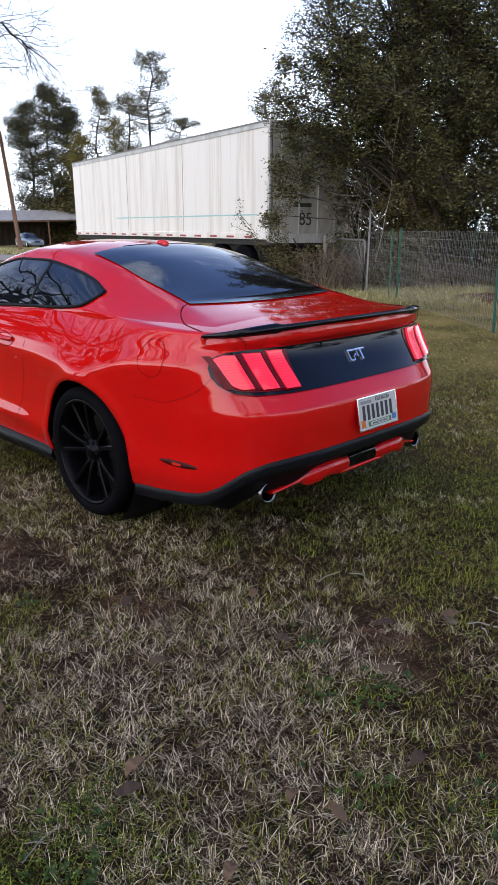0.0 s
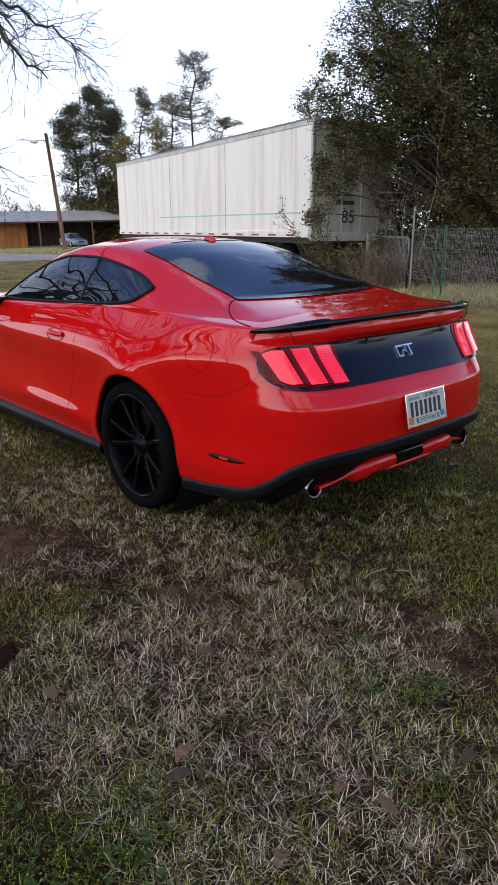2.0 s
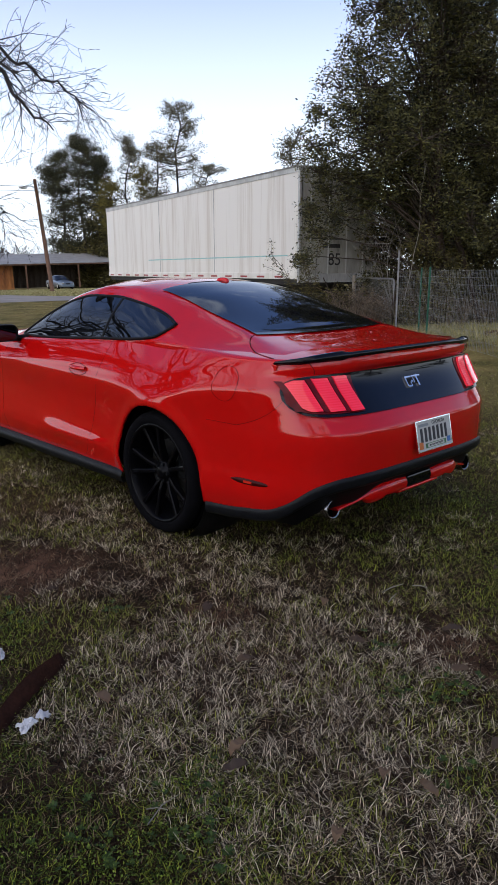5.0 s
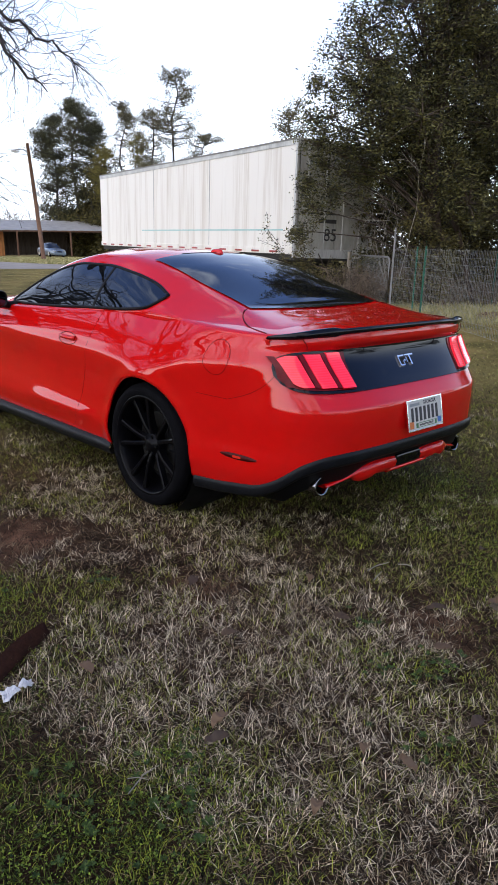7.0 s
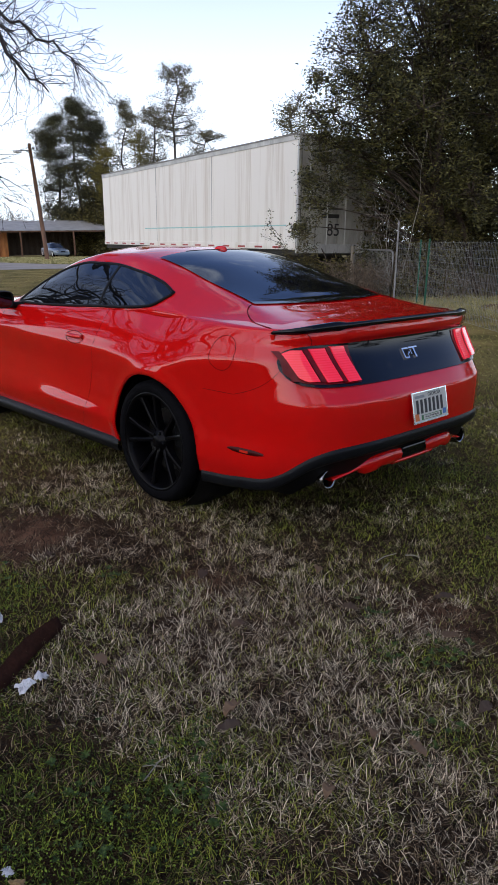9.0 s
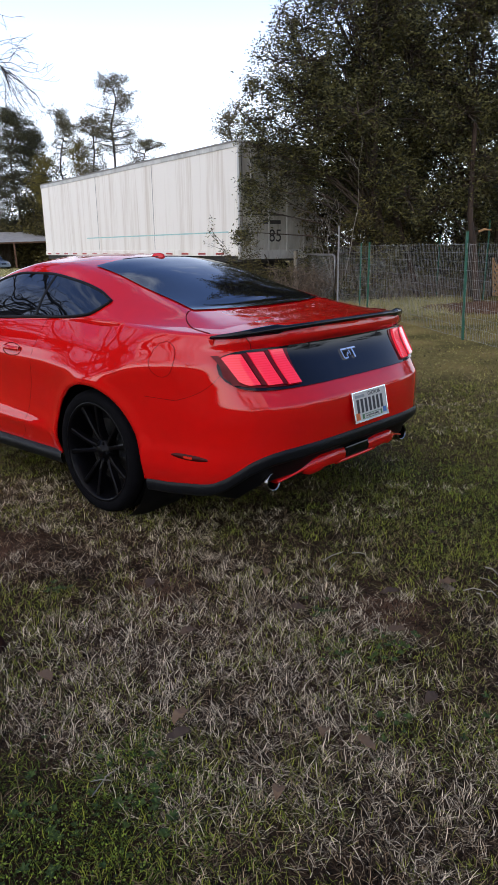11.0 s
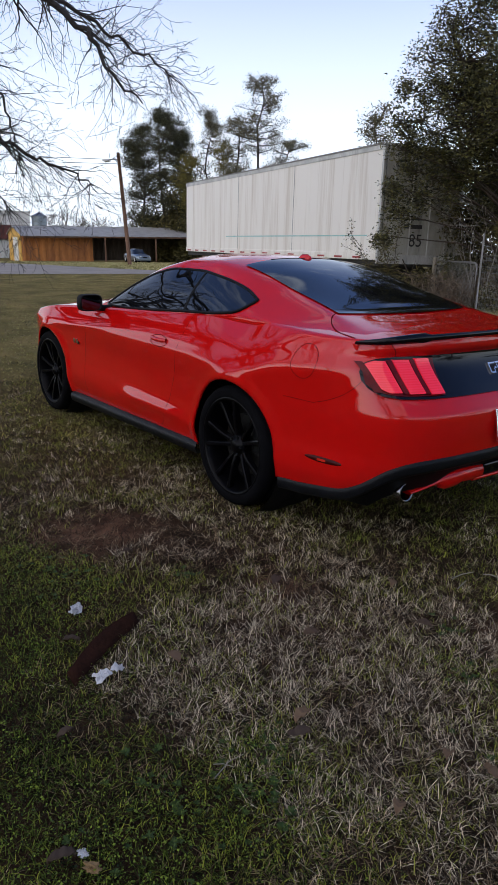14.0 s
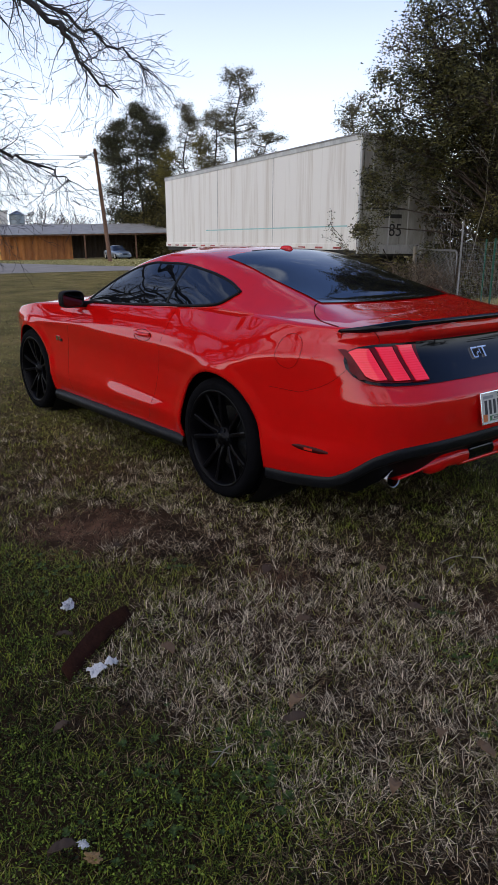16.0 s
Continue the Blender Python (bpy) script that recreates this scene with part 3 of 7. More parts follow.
def groove(pts, name="shut_line", r=0.0010, parent=car):
    v, f = tube(pts, r, 5, False)
    return mesh(name, v, f, M_gap, parent)


for s in (-1, 1):
    m = (-s, 1, 1)
    zs = np.linspace(1.03, 0.27, 30)
    yd = pchip((0.27, 0.86), (0.30, 0.80), (0.36, 0.755), (0.6, 0.665), (0.8, 0.600), (1.03, 0.560))(zs)
    groove(flank(yd, zs) * m)
    yb = np.linspace(0.86, 1.98, 30)
    groove(flank(yb, 0.27 - 0.03 * (yb - 0.86)) * m)
    zf = np.linspace(0.24, 0.95, 24)
    groove(flank(pchip((0.24, 1.98), (0.5, 2.02), (0.95, 1.90))(zf), zf) * m)
    an = np.linspace(0, 2 * np.pi, 40)
    groove(flank(-0.545 + 0.082 * np.cos(an), 0.905 + 0.082 * np.sin(an)) * m, "fuel_flap_line")
    yq = np.linspace(-0.42, -0.62, 10)
    groove(flank(yq, 0.715 + 0 * yq) * m)
    u = np.linspace(0, 1, 12)
    groove(ring_point(0.62 + 0.33 * (1 - u), 0.58 + 0.17 * u) * m)
    # Boot lid edge from the rear window down to the tail panel.
    u = np.linspace(0, 1, 24)
    xb = pchip((0, 0.545), (0.25, 0.610), (0.5, 0.675), (0.75, 0.725), (1, 0.765))(u)
    yb2 = pchip((0, -0.385), (0.25, -0.425), (0.5, -0.50), (0.75, -0.60), (1, -0.75))(u)
    groove(np.stack([s * xb, yb2, deck_z(xb, yb2) + 0.0005], -1), r=0.0022)
    zl = np.linspace(1.03, 0.965, 8)
    xl = np.linspace(0.690, 0.655, 8)
    groove(np.stack([s * xl, rear(xl, zl) - 0.0005, zl], -1), r=0.0018)

# Door handles, mirrors, side markers, wing badges.
for s in (-1, 1):
    an = np.linspace(0, 2 * np.pi, 24, endpoint=False)
    yy, zz = 0.83 + 0.105 * np.cos(an), 0.838 + 0.036 * np.sin(an)
    ring = np.stack([flank(yy, zz, 0.001), flank(0.83 + (yy - 0.83) * 0.9, 0.838 + (zz - 0.838) * 0.85, -0.002)], 1)
    groove(np.concatenate([ring[:, 0], ring[:1, 0]]) * (-s, 1, 1), "handle_recess_line", 0.002)
    yh = np.linspace(0.74, 0.92, 16)
    off = 0.026 * np.sin(np.linspace(0.12, np.pi - 0.12, 16)) ** 0.5
    v, f = tube(np.stack([-s * -(width(yh, 0.845) + off - 0.006), yh, 0.846 + 0 * yh], -1), 0.013, 8)
    mesh("door_handle", v, f, M_paint, car, "red door handle", True)

    mir = thing("wing_mirror", "", "")
    for k in ("label", "category"):
        if k in mir:
            del mir[k]
    mir.parent = car
    an = np.linspace(0, 2 * np.pi, 32, endpoint=False)
    sq = lambda a, p: np.sign(np.cos(a)) * np.abs(np.cos(a)) ** p
    sn = lambda a, p: np.sign(np.sin(a)) * np.abs(np.sin(a)) ** p
    secs = []
    for k, (dy, sx, sz) in enumerate(((0.050, 0.090, 0.062), (0.06, 0.089, 0.061), (0.09, 0.074, 0.051), (0.12, 0.042, 0.030), (0.128, 0.006, 0.004))):
        secs.append(np.stack([s * (0.972 + sx * sq(an, 0.5) - (0.03 * k / 5)), 1.715 + dy + 0 * an, 1.005 + sz * sn(an, 0.6)], -1))
    v, f = grid(np.array(secs), closed=True)
    mesh("mirror_cap", v, f, M_gloss, mir, "gloss black mirror cap", True)
    ring = [np.stack([s * (0.972 + 0.085 * k * sq(an, 0.5)), 1.7155 + d + 0 * an, 1.005 + 0.058 * k * sn(an, 0.6)], -1) for k, d in ((1.05, 0.052), (1.06, 0.012), (1.0, -0.002), (0.99, -0.008), (0.90, -0.008), (0.87, 0.004))]
    v, f = grid(np.array(ring), closed=True)
    mesh("mirror_rim", v, f, M_trim, mir, "black mirror rim", True)
    disc = np.stack([s * (0.972 + 0.075 * sq(an, 0.5)), 1.7165 + 0 * an, 1.005 + 0.051 * sn(an, 0.6)], -1)
    mesh("mirror_glass", disc, [tuple(range(32))], M_mirror, mir, "silvered mirror glass")
    v, f = tube([(s * 0.80, 1.76, 0.955), (s * 0.86, 1.755, 0.962), (s * 0.93, 1.75, 0.972)], [0.030, 0.024, 0.026], 10)
    mesh("mirror_foot", v, f, M_trim, mir, "black mirror foot", True)

    ym = np.linspace(-0.585, -0.80, 14)
    lo, hi = 0.432 + 0.010 * np.abs(np.linspace(-1, 1, 14)) ** 3, 0.454 - 0.010 * np.abs(np.linspace(-1, 1, 14)) ** 3
    def on_side(y, z, off):
        return np.stack([-s * -(width(y, z) * np.where(y < YC, (1 - ((YC - y) / (YC - YREAR(z))) ** PR) ** (1 / PR), 1.0) + off), y, z], -1)
    mk = thing("side_marker", "", "")
    for k in ("label", "category"):
        if k in mk:
            del mk[k]
    mk.parent = car
    P = np.stack([on_side(ym, lo - 0.006, -0.004), on_side(ym, lo, 0.004), on_side(ym, hi, 0.004), on_side(ym, hi + 0.006, -0.004)], 1)
    v, f = grid(P)
    mesh("marker_recess", v, f, M_recess, mk, "dark marker recess", True)
    yl = np.linspace(-0.665, -0.715, 8)
    P = np.stack([on_side(yl, 0.437 + 0 * yl, 0.0065), on_side(yl, 0.449 + 0 * yl, 0.0065)], 1)
    v, f = grid(P)
    mesh("marker_lens", v, f, M_marker, mk, "glowing red side marker lens")

    for j, (y0, y1, z0, z1) in enumerate(((2.20, 2.17, 0.655, 0.69), (2.155, 2.125, 0.655, 0.69), (2.135, 2.105, 0.652, 0.672))):
        q = flank(np.array([y0, y1, y1, y0]), np.array([z0, z0, z1, z1]), 0.006) * (-s, 1, 1)
        b = flank(np.array([y0, y1, y1, y0]), np.array([z0, z0, z1, z1]), -0.002) * (-s, 1, 1)
        mesh("wing_badge", np.concatenate([q, b]), [(0, 1, 2, 3), (0, 1, 5, 4), (1, 2, 6, 5), (2, 3, 7, 6), (3, 0, 4, 7)], M_chrome if j < 2 else M_trim, car, "small chrome wing badge")

# Number plate, its figures as plain bars.
plate = thing("number_plate", "", "")
for k in ("label", "category"):
    if k in plate:
        del plate[k]
plate.parent = car
plate.matrix_basis = Matrix.Translation((0, -1.146, 0.622)) @ Matrix.Rotation(radians(90 - 12), 4, "X")
part("plate_sheet", box_bm((-0.152, -0.076, -0.003), (0.152, 0.076, 0.003), 0.0025), M_plate, plate, "white number plate")
bm = bmesh.new()
for x0, y0, x1, y1 in ((-0.155, 0.073, 0.155, 0.080), (-0.155, -0.080, 0.155, -0.073), (-0.158, -0.080, -0.150, 0.080), (0.150, -0.080, 0.158, 0.080)):
    box_bm((x0, y0, -0.004), (x1, y1, 0.006), 0.001, bm=bm)
part("plate_frame", bm, M_chrome, plate, "thin chrome plate frame")
for k in range(7):
    x = -0.112 + 0.0365 * k
    part("plate_figure", box_bm((x - 0.010, -0.033, 0.003), (x + 0.010, 0.038, 0.0045)), M_ink, plate, "dark bar")
part("plate_ribbon", box_bm((-0.085, -0.066, 0.003), (0.100, -0.042, 0.0042)), M_green, plate, "green ribbon")
part("plate_motto_bar", box_bm((-0.068, -0.063, 0.0042), (0.082, -0.045, 0.005)), M_plate, plate)
part("plate_fruit", box_bm((-0.140, -0.066, 0.003), (-0.106, -0.030, 0.0045), 0.0004), M_peach, plate, "orange fruit mark")
part("plate_sticker", box_bm((0.112, -0.062, 0.003), (0.142, -0.034, 0.0045)), M_blue, plate, "blue sticker")
part("plate_script", box_bm((-0.130, 0.046, 0.003), (-0.045, 0.060, 0.0042)), M_inkgrey, plate, "grey bar")


def lettering(name, text, size, mat, parent, m, depth=0.0006):
    cu = bpy.data.curves.new(name, "FONT")
    cu.body, cu.size, cu.extrude, cu.align_x, cu.align_y = text, size, depth, "CENTER", "CENTER"
    ob = new(name, cu)
    dg = bpy.context.evaluated_depsgraph_get()
    me = bpy.data.meshes.new_from_object(ob.evaluated_get(dg))
    bpy.data.objects.remove(ob)
    me.materials.clear()
    me.materials.append(mat)
    o = new(name, me)
    o.parent = parent
    o.matrix_basis = m
    return o


lettering("plate_state_name", "GEORGIA", 0.027, M_ink, plate, pose(0.045, 0.056, 0.004))
lettering("plate_motto", "IN GOD WE TRUST", 0.014, M_ink, plate, pose(0.007, -0.054, 0.0058))

# Wheels.
def wheel(x, y, s):
    w = thing("wheel", "", "")
    for k in ("label", "category"):
        if k in w:
            del w[k]
    w.parent = car
    w.matrix_basis = Matrix.Translation((x, y, WHEEL_Z)) @ Matrix.Rotation(0 if s < 0 else math.pi, 4, "Z")
    prof = [(0.262, 0.11), (0.270, 0.125), (0.290, 0.134), (0.312, 0.136), (0.330, 0.128), (0.340, 0.112), (0.3445, 0.085), (0.3445, 0.065),
            (0.338, 0.063), (0.338, 0.054), (0.345, 0.052), (0.345, 0.012), (0.338, 0.010), (0.338, 0.0), (0.338, -0.010), (0.345, -0.012), (0.345, -0.052), (0.338, -0.054), (0.338, -0.063), (0.3445, -0.065), (0.340, -0.112), (0.33, -0.128), (0.29, -0.134), (0.262, -0.11)]
    v, f = revolve([(r, -h) for r, h in prof], "x", 72)
    mesh("tyre", v, f, M_rubber, w, "black low-profile tyre", True)
    rim = [(0.278, -0.118), (0.282, -0.124), (0.278, -0.130), (0.268, -0.130), (0.262, -0.122), (0.256, -0.10), (0.246, -0.06), (0.240, 0.06), (0.262, 0.11)]
    v, f = revolve(rim, "x", 64)
    mesh("rim", v, f, M_rim, w, "satin black rim", True)
    pieces = []
    for k in range(10):
        base = 2 * math.pi * (k // 2) / 5 + math.radians(4)
        side = 1 if k % 2 else -1
        a0, a1 = base + side * 0.16, base + side * 0.235
        n = 8
        rr = np.linspace(0.045, 0.262, n)
        aa = np.linspace(a0, a1, n)
        aa = base + side * np.linspace(0.20, 0.255, n)
        xx = pchip((0.045, -0.080), (0.12, -0.100), (0.22, -0.112), (0.262, -0.118))(rr)
        hw = pchip((0.045, 0.013), (0.15, 0.011), (0.262, 0.015))(rr)
        dp = pchip((0.045, 0.05), (0.262, 0.03))(rr)
        sec = []
        for i in range(n):
            er, et = np.array([0, math.cos(aa[i]), math.sin(aa[i])]), np.array([0, -math.sin(aa[i]), math.cos(aa[i])])
            c = er * rr[i]
            row = [c + et * q * hw[i] + np.array([xx[i] + d * dp[i], 0, 0]) for q, d in ((-0.55, 0.0), (0.55, 0.0), (1.0, 0.12), (0.9, 1.0), (-0.9, 1.0), (-1.0, 0.12))]
            sec.append(row)
        pieces.append(grid(np.array(sec), closed=True))
    for p in pieces:
        mesh("spoke", p[0], p[1], M_rim, w)
    v, f = revolve([(0.001, -0.108), (0.026, -0.107), (0.032, -0.103), (0.036, -0.092), (0.060, -0.084), (0.066, -0.070), (0.066, -0.02)], "x", 32)
    mesh("hub_cap", v, f, M_rim, w, "black hub cap", True)
    for k in range(5):
        a = 2 * math.pi * (k + 0.5) / 5
        v, f = tube([(-0.096, 0.050 * math.cos(a), 0.050 * math.sin(a)), (-0.076, 0.050 * math.cos(a), 0.050 * math.sin(a))], 0.0095, 6)
        mesh("wheel_nut", v, f, M_plastic, w)
    v, f = revolve([(0.05, -0.03), (0.175, -0.03), (0.175, -0.005), (0.05, -0.005)], "x", 48)
    mesh("brake_disc", v, f, M_disc, w, "dull steel brake disc")
    part("brake_caliper", box_bm((-0.055, -0.195, -0.02), (0.02, -0.10, 0.13), 0.015), M_plastic, w, "dark brake caliper")
    v, f = revolve([(0.24, 0.02), (0.001, 0.02)], "x", 32)
    mesh("wheel_back", v, f, M_trim, w)


for y in AXLES:
    for s in (-1, 1):
        wheel(s * 0.800, y, s)

# ---- outdoor materials ----
M_soil = material("lawn_ground", (0.062, 0.036, 0.021), 0.95, second=(0.016, 0.012, 0.006), scale=1.9, sharp=(0.36, 0.62), bump=1.0, bscale=90, spec=0.05)


def soil_patch(m, centre, near, far, lo, hi, ragged=4.0, scale=0.7):
    """Lays a second soil or turf over the first from one distance to another from a spot, with a ragged border."""
    n, l = m.node_tree.nodes, m.node_tree.links
    bs = n["Principled BSDF"]
    src = bs.inputs["Base Color"].links[0].from_socket
    co, dist, wob, add = n.new("ShaderNodeTexCoord"), n.new("ShaderNodeVectorMath"), n.new("ShaderNodeTexNoise"), n.new("ShaderNodeMath")
    dist.operation, dist.inputs[1].default_value = "DISTANCE", centre
    wob.inputs["Scale"].default_value, wob.inputs["Detail"].default_value = scale, 7.0
    add.operation, add.inputs[2].default_value = "MULTIPLY_ADD", 0.0
    add.inputs[1].default_value = ragged
    rng, grain, ramp, mx = n.new("ShaderNodeMapRange"), n.new("ShaderNodeTexNoise"), n.new("ShaderNodeValToRGB"), n.new("ShaderNodeMix")
    rng.inputs["From Min"].default_value, rng.inputs["From Max"].default_value = near + ragged / 2, far + ragged / 2
    grain.inputs["Scale"].default_value, grain.inputs["Detail"].default_value = 1.6 * scale, 10.0
    ramp.color_ramp.elements[0].position, ramp.color_ramp.elements[1].position = 0.34, 0.66
    ramp.color_ramp.elements[0].color, ramp.color_ramp.elements[1].color = lo, hi
    mx.data_type = "RGBA"
    for q in (dist, wob, grain):
        l.new(co.outputs["Object"], q.inputs["Vector"] if q is not dist else q.inputs[0])
    l.new(wob.outputs["Fac"], add.inputs[0])
    l.new(dist.outputs["Value"], add.inputs[2])
    l.new(add.outputs["Value"], rng.inputs["Value"])
    l.new(rng.outputs["Result"], mx.inputs["Factor"])
    l.new(grain.outputs["Fac"], ramp.inputs["Fac"])
    l.new(src, mx.inputs["A"])
    l.new(ramp.outputs["Color"], mx.inputs["B"])
    l.new(mx.outputs["Result"], bs.inputs["Base Color"])


soil_patch(M_soil, (-2.0, -2.0, 0.0), 2.6, 7.5, (0.115, 0.098, 0.032, 1), (0.27, 0.205, 0.075, 1))
for spot, reach in (((-1.74, 0.04, 0.0), 0.46), ((-1.32, -0.98, 0.0), 0.24), ((-0.80, -1.76, 0.0), 0.28)):
    soil_patch(M_soil, spot, reach, reach * 0.25, (0.085, 0.046, 0.027, 1), (0.21, 0.118, 0.070, 1), 0.5, 5.0)
M_asphalt = material("old_asphalt", (0.31, 0.275, 0.24), 0.9, var=0.2, scale=0.8, bump=0.3, bscale=30, spec=0.2)
M_trailer = material("weathered_white_panel", (0.87, 0.83, 0.75), 0.55, second=(0.56, 0.48, 0.37), scale=1.1, sharp=(0.22, 0.52), stretch=(2.6, 2.6, 0.10), bump=0.05, bscale=8)
M_trailgrey = material("weathered_aluminium", (0.52, 0.51, 0.48), 0.5, metal=0.3, var=0.25, scale=3, stretch=(1, 1, 0.3))
M_traildark = material("trailer_top_rail", (0.22, 0.21, 0.19), 0.6, var=0.3, scale=3)
M_seam = material("grimy_seam", (0.46, 0.44, 0.40), 0.7, second=(0.24, 0.22, 0.20), scale=2.0, stretch=(1, 1, 0.2))
M_under = material("trailer_chassis", (0.03, 0.028, 0.026), 0.8, var=0.3)
M_teal = material("teal_stripe", (0.25, 0.55, 0.52), 0.5, var=0.3, scale=4, second=(0.45, 0.62, 0.58))
M_redmark = material("red_reflector", (0.35, 0.03, 0.02), 0.4, var=0.2)
M_bark = material("bark", (0.13, 0.10, 0.075), 0.9, second=(0.05, 0.04, 0.03), scale=6, stretch=(1, 1, 0.25), bump=0.8, bscale=25)
M_darkbark = material("dark_bark", (0.055, 0.048, 0.045), 0.9, second=(0.025, 0.022, 0.020), scale=6, stretch=(1, 1, 0.3), bump=0.8, bscale=25)
M_stem = material("reddish_stem_bark", (0.075, 0.046, 0.030), 0.9, second=(0.020, 0.015, 0.011), scale=5, stretch=(1, 1, 0.2), bump=0.8, bscale=25)
M_twig = material("pale_twig", (0.30, 0.27, 0.22), 0.85, var=0.3, scale=10)
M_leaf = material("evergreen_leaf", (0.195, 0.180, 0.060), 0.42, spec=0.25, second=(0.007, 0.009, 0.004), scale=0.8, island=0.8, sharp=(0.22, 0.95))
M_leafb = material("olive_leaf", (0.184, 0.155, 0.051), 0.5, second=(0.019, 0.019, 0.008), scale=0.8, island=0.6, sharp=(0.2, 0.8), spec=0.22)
M_needle = material("pine_needle", (0.120, 0.116, 0.056), 0.6, second=(0.019, 0.022, 0.012), scale=0.3, island=0.5, sharp=(0.2, 0.8), spec=0.2)
M_needley = material("yellow_pine_needle", (0.26, 0.21, 0.05), 0.6, second=(0.08, 0.08, 0.025), scale=0.3, island=0.5, sharp=(0.2, 0.8), spec=0.2)
M_needleb = material("dull_pine_needle", (0.235, 0.213, 0.123), 0.7, second=(0.059, 0.053, 0.031), scale=0.3, island=0.5, sharp=(0.2, 0.8), spec=0.15)
M_limb = material("dark_brown_limb", (0.085, 0.058, 0.040), 0.9, second=(0.030, 0.023, 0.017), scale=6, stretch=(1, 1, 0.25), bump=0.8, bscale=25)
M_greenpost = material("green_post_paint", (0.012, 0.095, 0.055), 0.45, var=0.25, scale=12)
M_wire = material("galvanised_wire", (0.34, 0.34, 0.32), 0.55, metal=0.2, var=0.25)
M_palewood = material("pale_weathered_wood", (0.36, 0.31, 0.24), 0.85, var=0.3, scale=6, stretch=(1, 1, 0.2), bump=0.5)
M_bramble = material("dry_bramble", (0.27, 0.205, 0.14), 0.85, second=(0.07, 0.05, 0.035), island=0.7, scale=4, sharp=(0.2, 0.9))
M_galv = material("galvanised_tube", (0.26, 0.25, 0.235), 0.5, metal=0.5, var=0.25, scale=12)
M_oldwood = material("grey_wood", (0.15, 0.12, 0.085), 0.85, var=0.35, scale=5, stretch=(1, 1, 0.2), bump=0.5)
M_polewood = material("pole_wood", (0.16, 0.085, 0.05), 0.85, var=0.3, scale=4, stretch=(1, 1, 0.15), bump=0.5)
M_orange = material("rusty_orange_sheet", (0.50, 0.19, 0.045), 0.7, second=(0.22, 0.075, 0.022), scale=0.7, stretch=(1, 1, 0.3))
M_yellow = material("yellow_sheet", (0.66, 0.38, 0.07), 0.6, var=0.2, scale=2)
M_rust = material("rusted_roof", (0.11, 0.035, 0.030), 0.8, var=0.3, scale=1.2)
M_tin = material("grey_tin_roof", (0.33, 0.32, 0.30), 0.6, var=0.2, scale=1.0)
M_white = material("white_wall", (0.70, 0.69, 0.66), 0.7, var=0.12, scale=1.0)
M_dark = material("shed_shadow_wall", (0.05, 0.035, 0.025), 0.9, var=0.3)
M_silver = material("silver_blue_paint", (0.17, 0.21, 0.25), 0.3, metal=0.5, var=0.08, coat=0.8)
M_lattice = material("tan_lattice_wood", (0.52, 0.30, 0.14), 0.8, var=0.25, scale=8)
M_mulch = material("red_brown_mulch", (0.19, 0.105, 0.062), 0.95, second=(0.045, 0.028, 0.018), scale=9, sharp=(0.3, 0.7), bump=1.0, bscale=30, spec=0.05)
M_paper = material("white_paper", (0.72, 0.73, 0.75), 0.8, var=0.08, scale=20)
M_bag = material("thin_plastic", (0.50, 0.51, 0.53), 0.35, var=0.35, scale=40, spec=0.5)
M_tanstone = material("tan_stone", (0.26, 0.17, 0.075), 0.85, var=0.3, scale=30, bump=0.4)
M_rustbar = material("dark_rust", (0.030, 0.011, 0.006), 0.9, var=0.4, scale=12, bump=0.4, spec=0.15)
M_deadleaf = material("dead_leaf", (0.19, 0.12, 0.065), 0.8, objrand=0.6, second=(0.07, 0.045, 0.028), scale=10)
M_straw = material("straw_blade", (0.53, 0.385, 0.22), 0.75, second=(0.016, 0.011, 0.006), scale=2.0, island=0.8, sharp=(0.42, 0.98), spec=0.15)
M_palestraw = material("bleached_blade", (0.90, 0.76, 0.53), 0.75, second=(0.085, 0.060, 0.035), scale=3.0, island=0.75, sharp=(0.38, 0.80), spec=0.2)
M_weed = material("weed_leaf", (0.070, 0.115, 0.018), 0.5, second=(0.016, 0.040, 0.006), scale=6.0, island=0.6, sharp=(0.2, 0.8), spec=0.3)
M_postwood = material("weathered_post_wood", (0.095, 0.076, 0.040), 0.9, second=(0.040, 0.033, 0.018), scale=8, stretch=(1, 1, 0.15), bump=0.7)
M_green_grass = material("green_blade", (0.44, 0.47, 0.060), 0.6, second=(0.018, 0.030, 0.006), scale=2.0, island=0.7, sharp=(0.22, 0.95), spec=0.12)
M_olive_grass = material("olive_blade", (0.52, 0.46, 0.14), 0.75, second=(0.27, 0.25, 0.068), scale=0.7, island=0.4, sharp=(0.3, 0.7), spec=0.2)
M_verge = material("verge_blade", (0.588, 0.507, 0.243), 0.8, second=(0.204, 0.204, 0.069), scale=0.3, island=0.5, sharp=(0.3, 0.7), spec=0.2)
M_lawn = material("lawn_blade", (0.34, 0.285, 0.085), 0.7, second=(0.045, 0.048, 0.014), scale=1.2, island=0.55, sharp=(0.25, 0.85), spec=0.2)
M_dark_grass = material("dark_green_blade", (0.165, 0.230, 0.030), 0.6, second=(0.008, 0.016, 0.003), scale=2.0, island=0.7, sharp=(0.25, 0.95), spec=0.10)
# Grimy door colour, darkened further for the shade of the trees.
M_shadedoor = material("grimy_trailer_door", (0.46, 0.44, 0.39), 0.65, second=(0.26, 0.245, 0.21), scale=1.4, sharp=(0.3, 0.65), stretch=(1.5, 1.5, 0.4))
M_thatch = material("thatch_blade", (0.100, 0.062, 0.035), 0.85, second=(0.004, 0.003, 0.002), scale=2.0, island=0.75, sharp=(0.25, 1.0), spec=0.1)
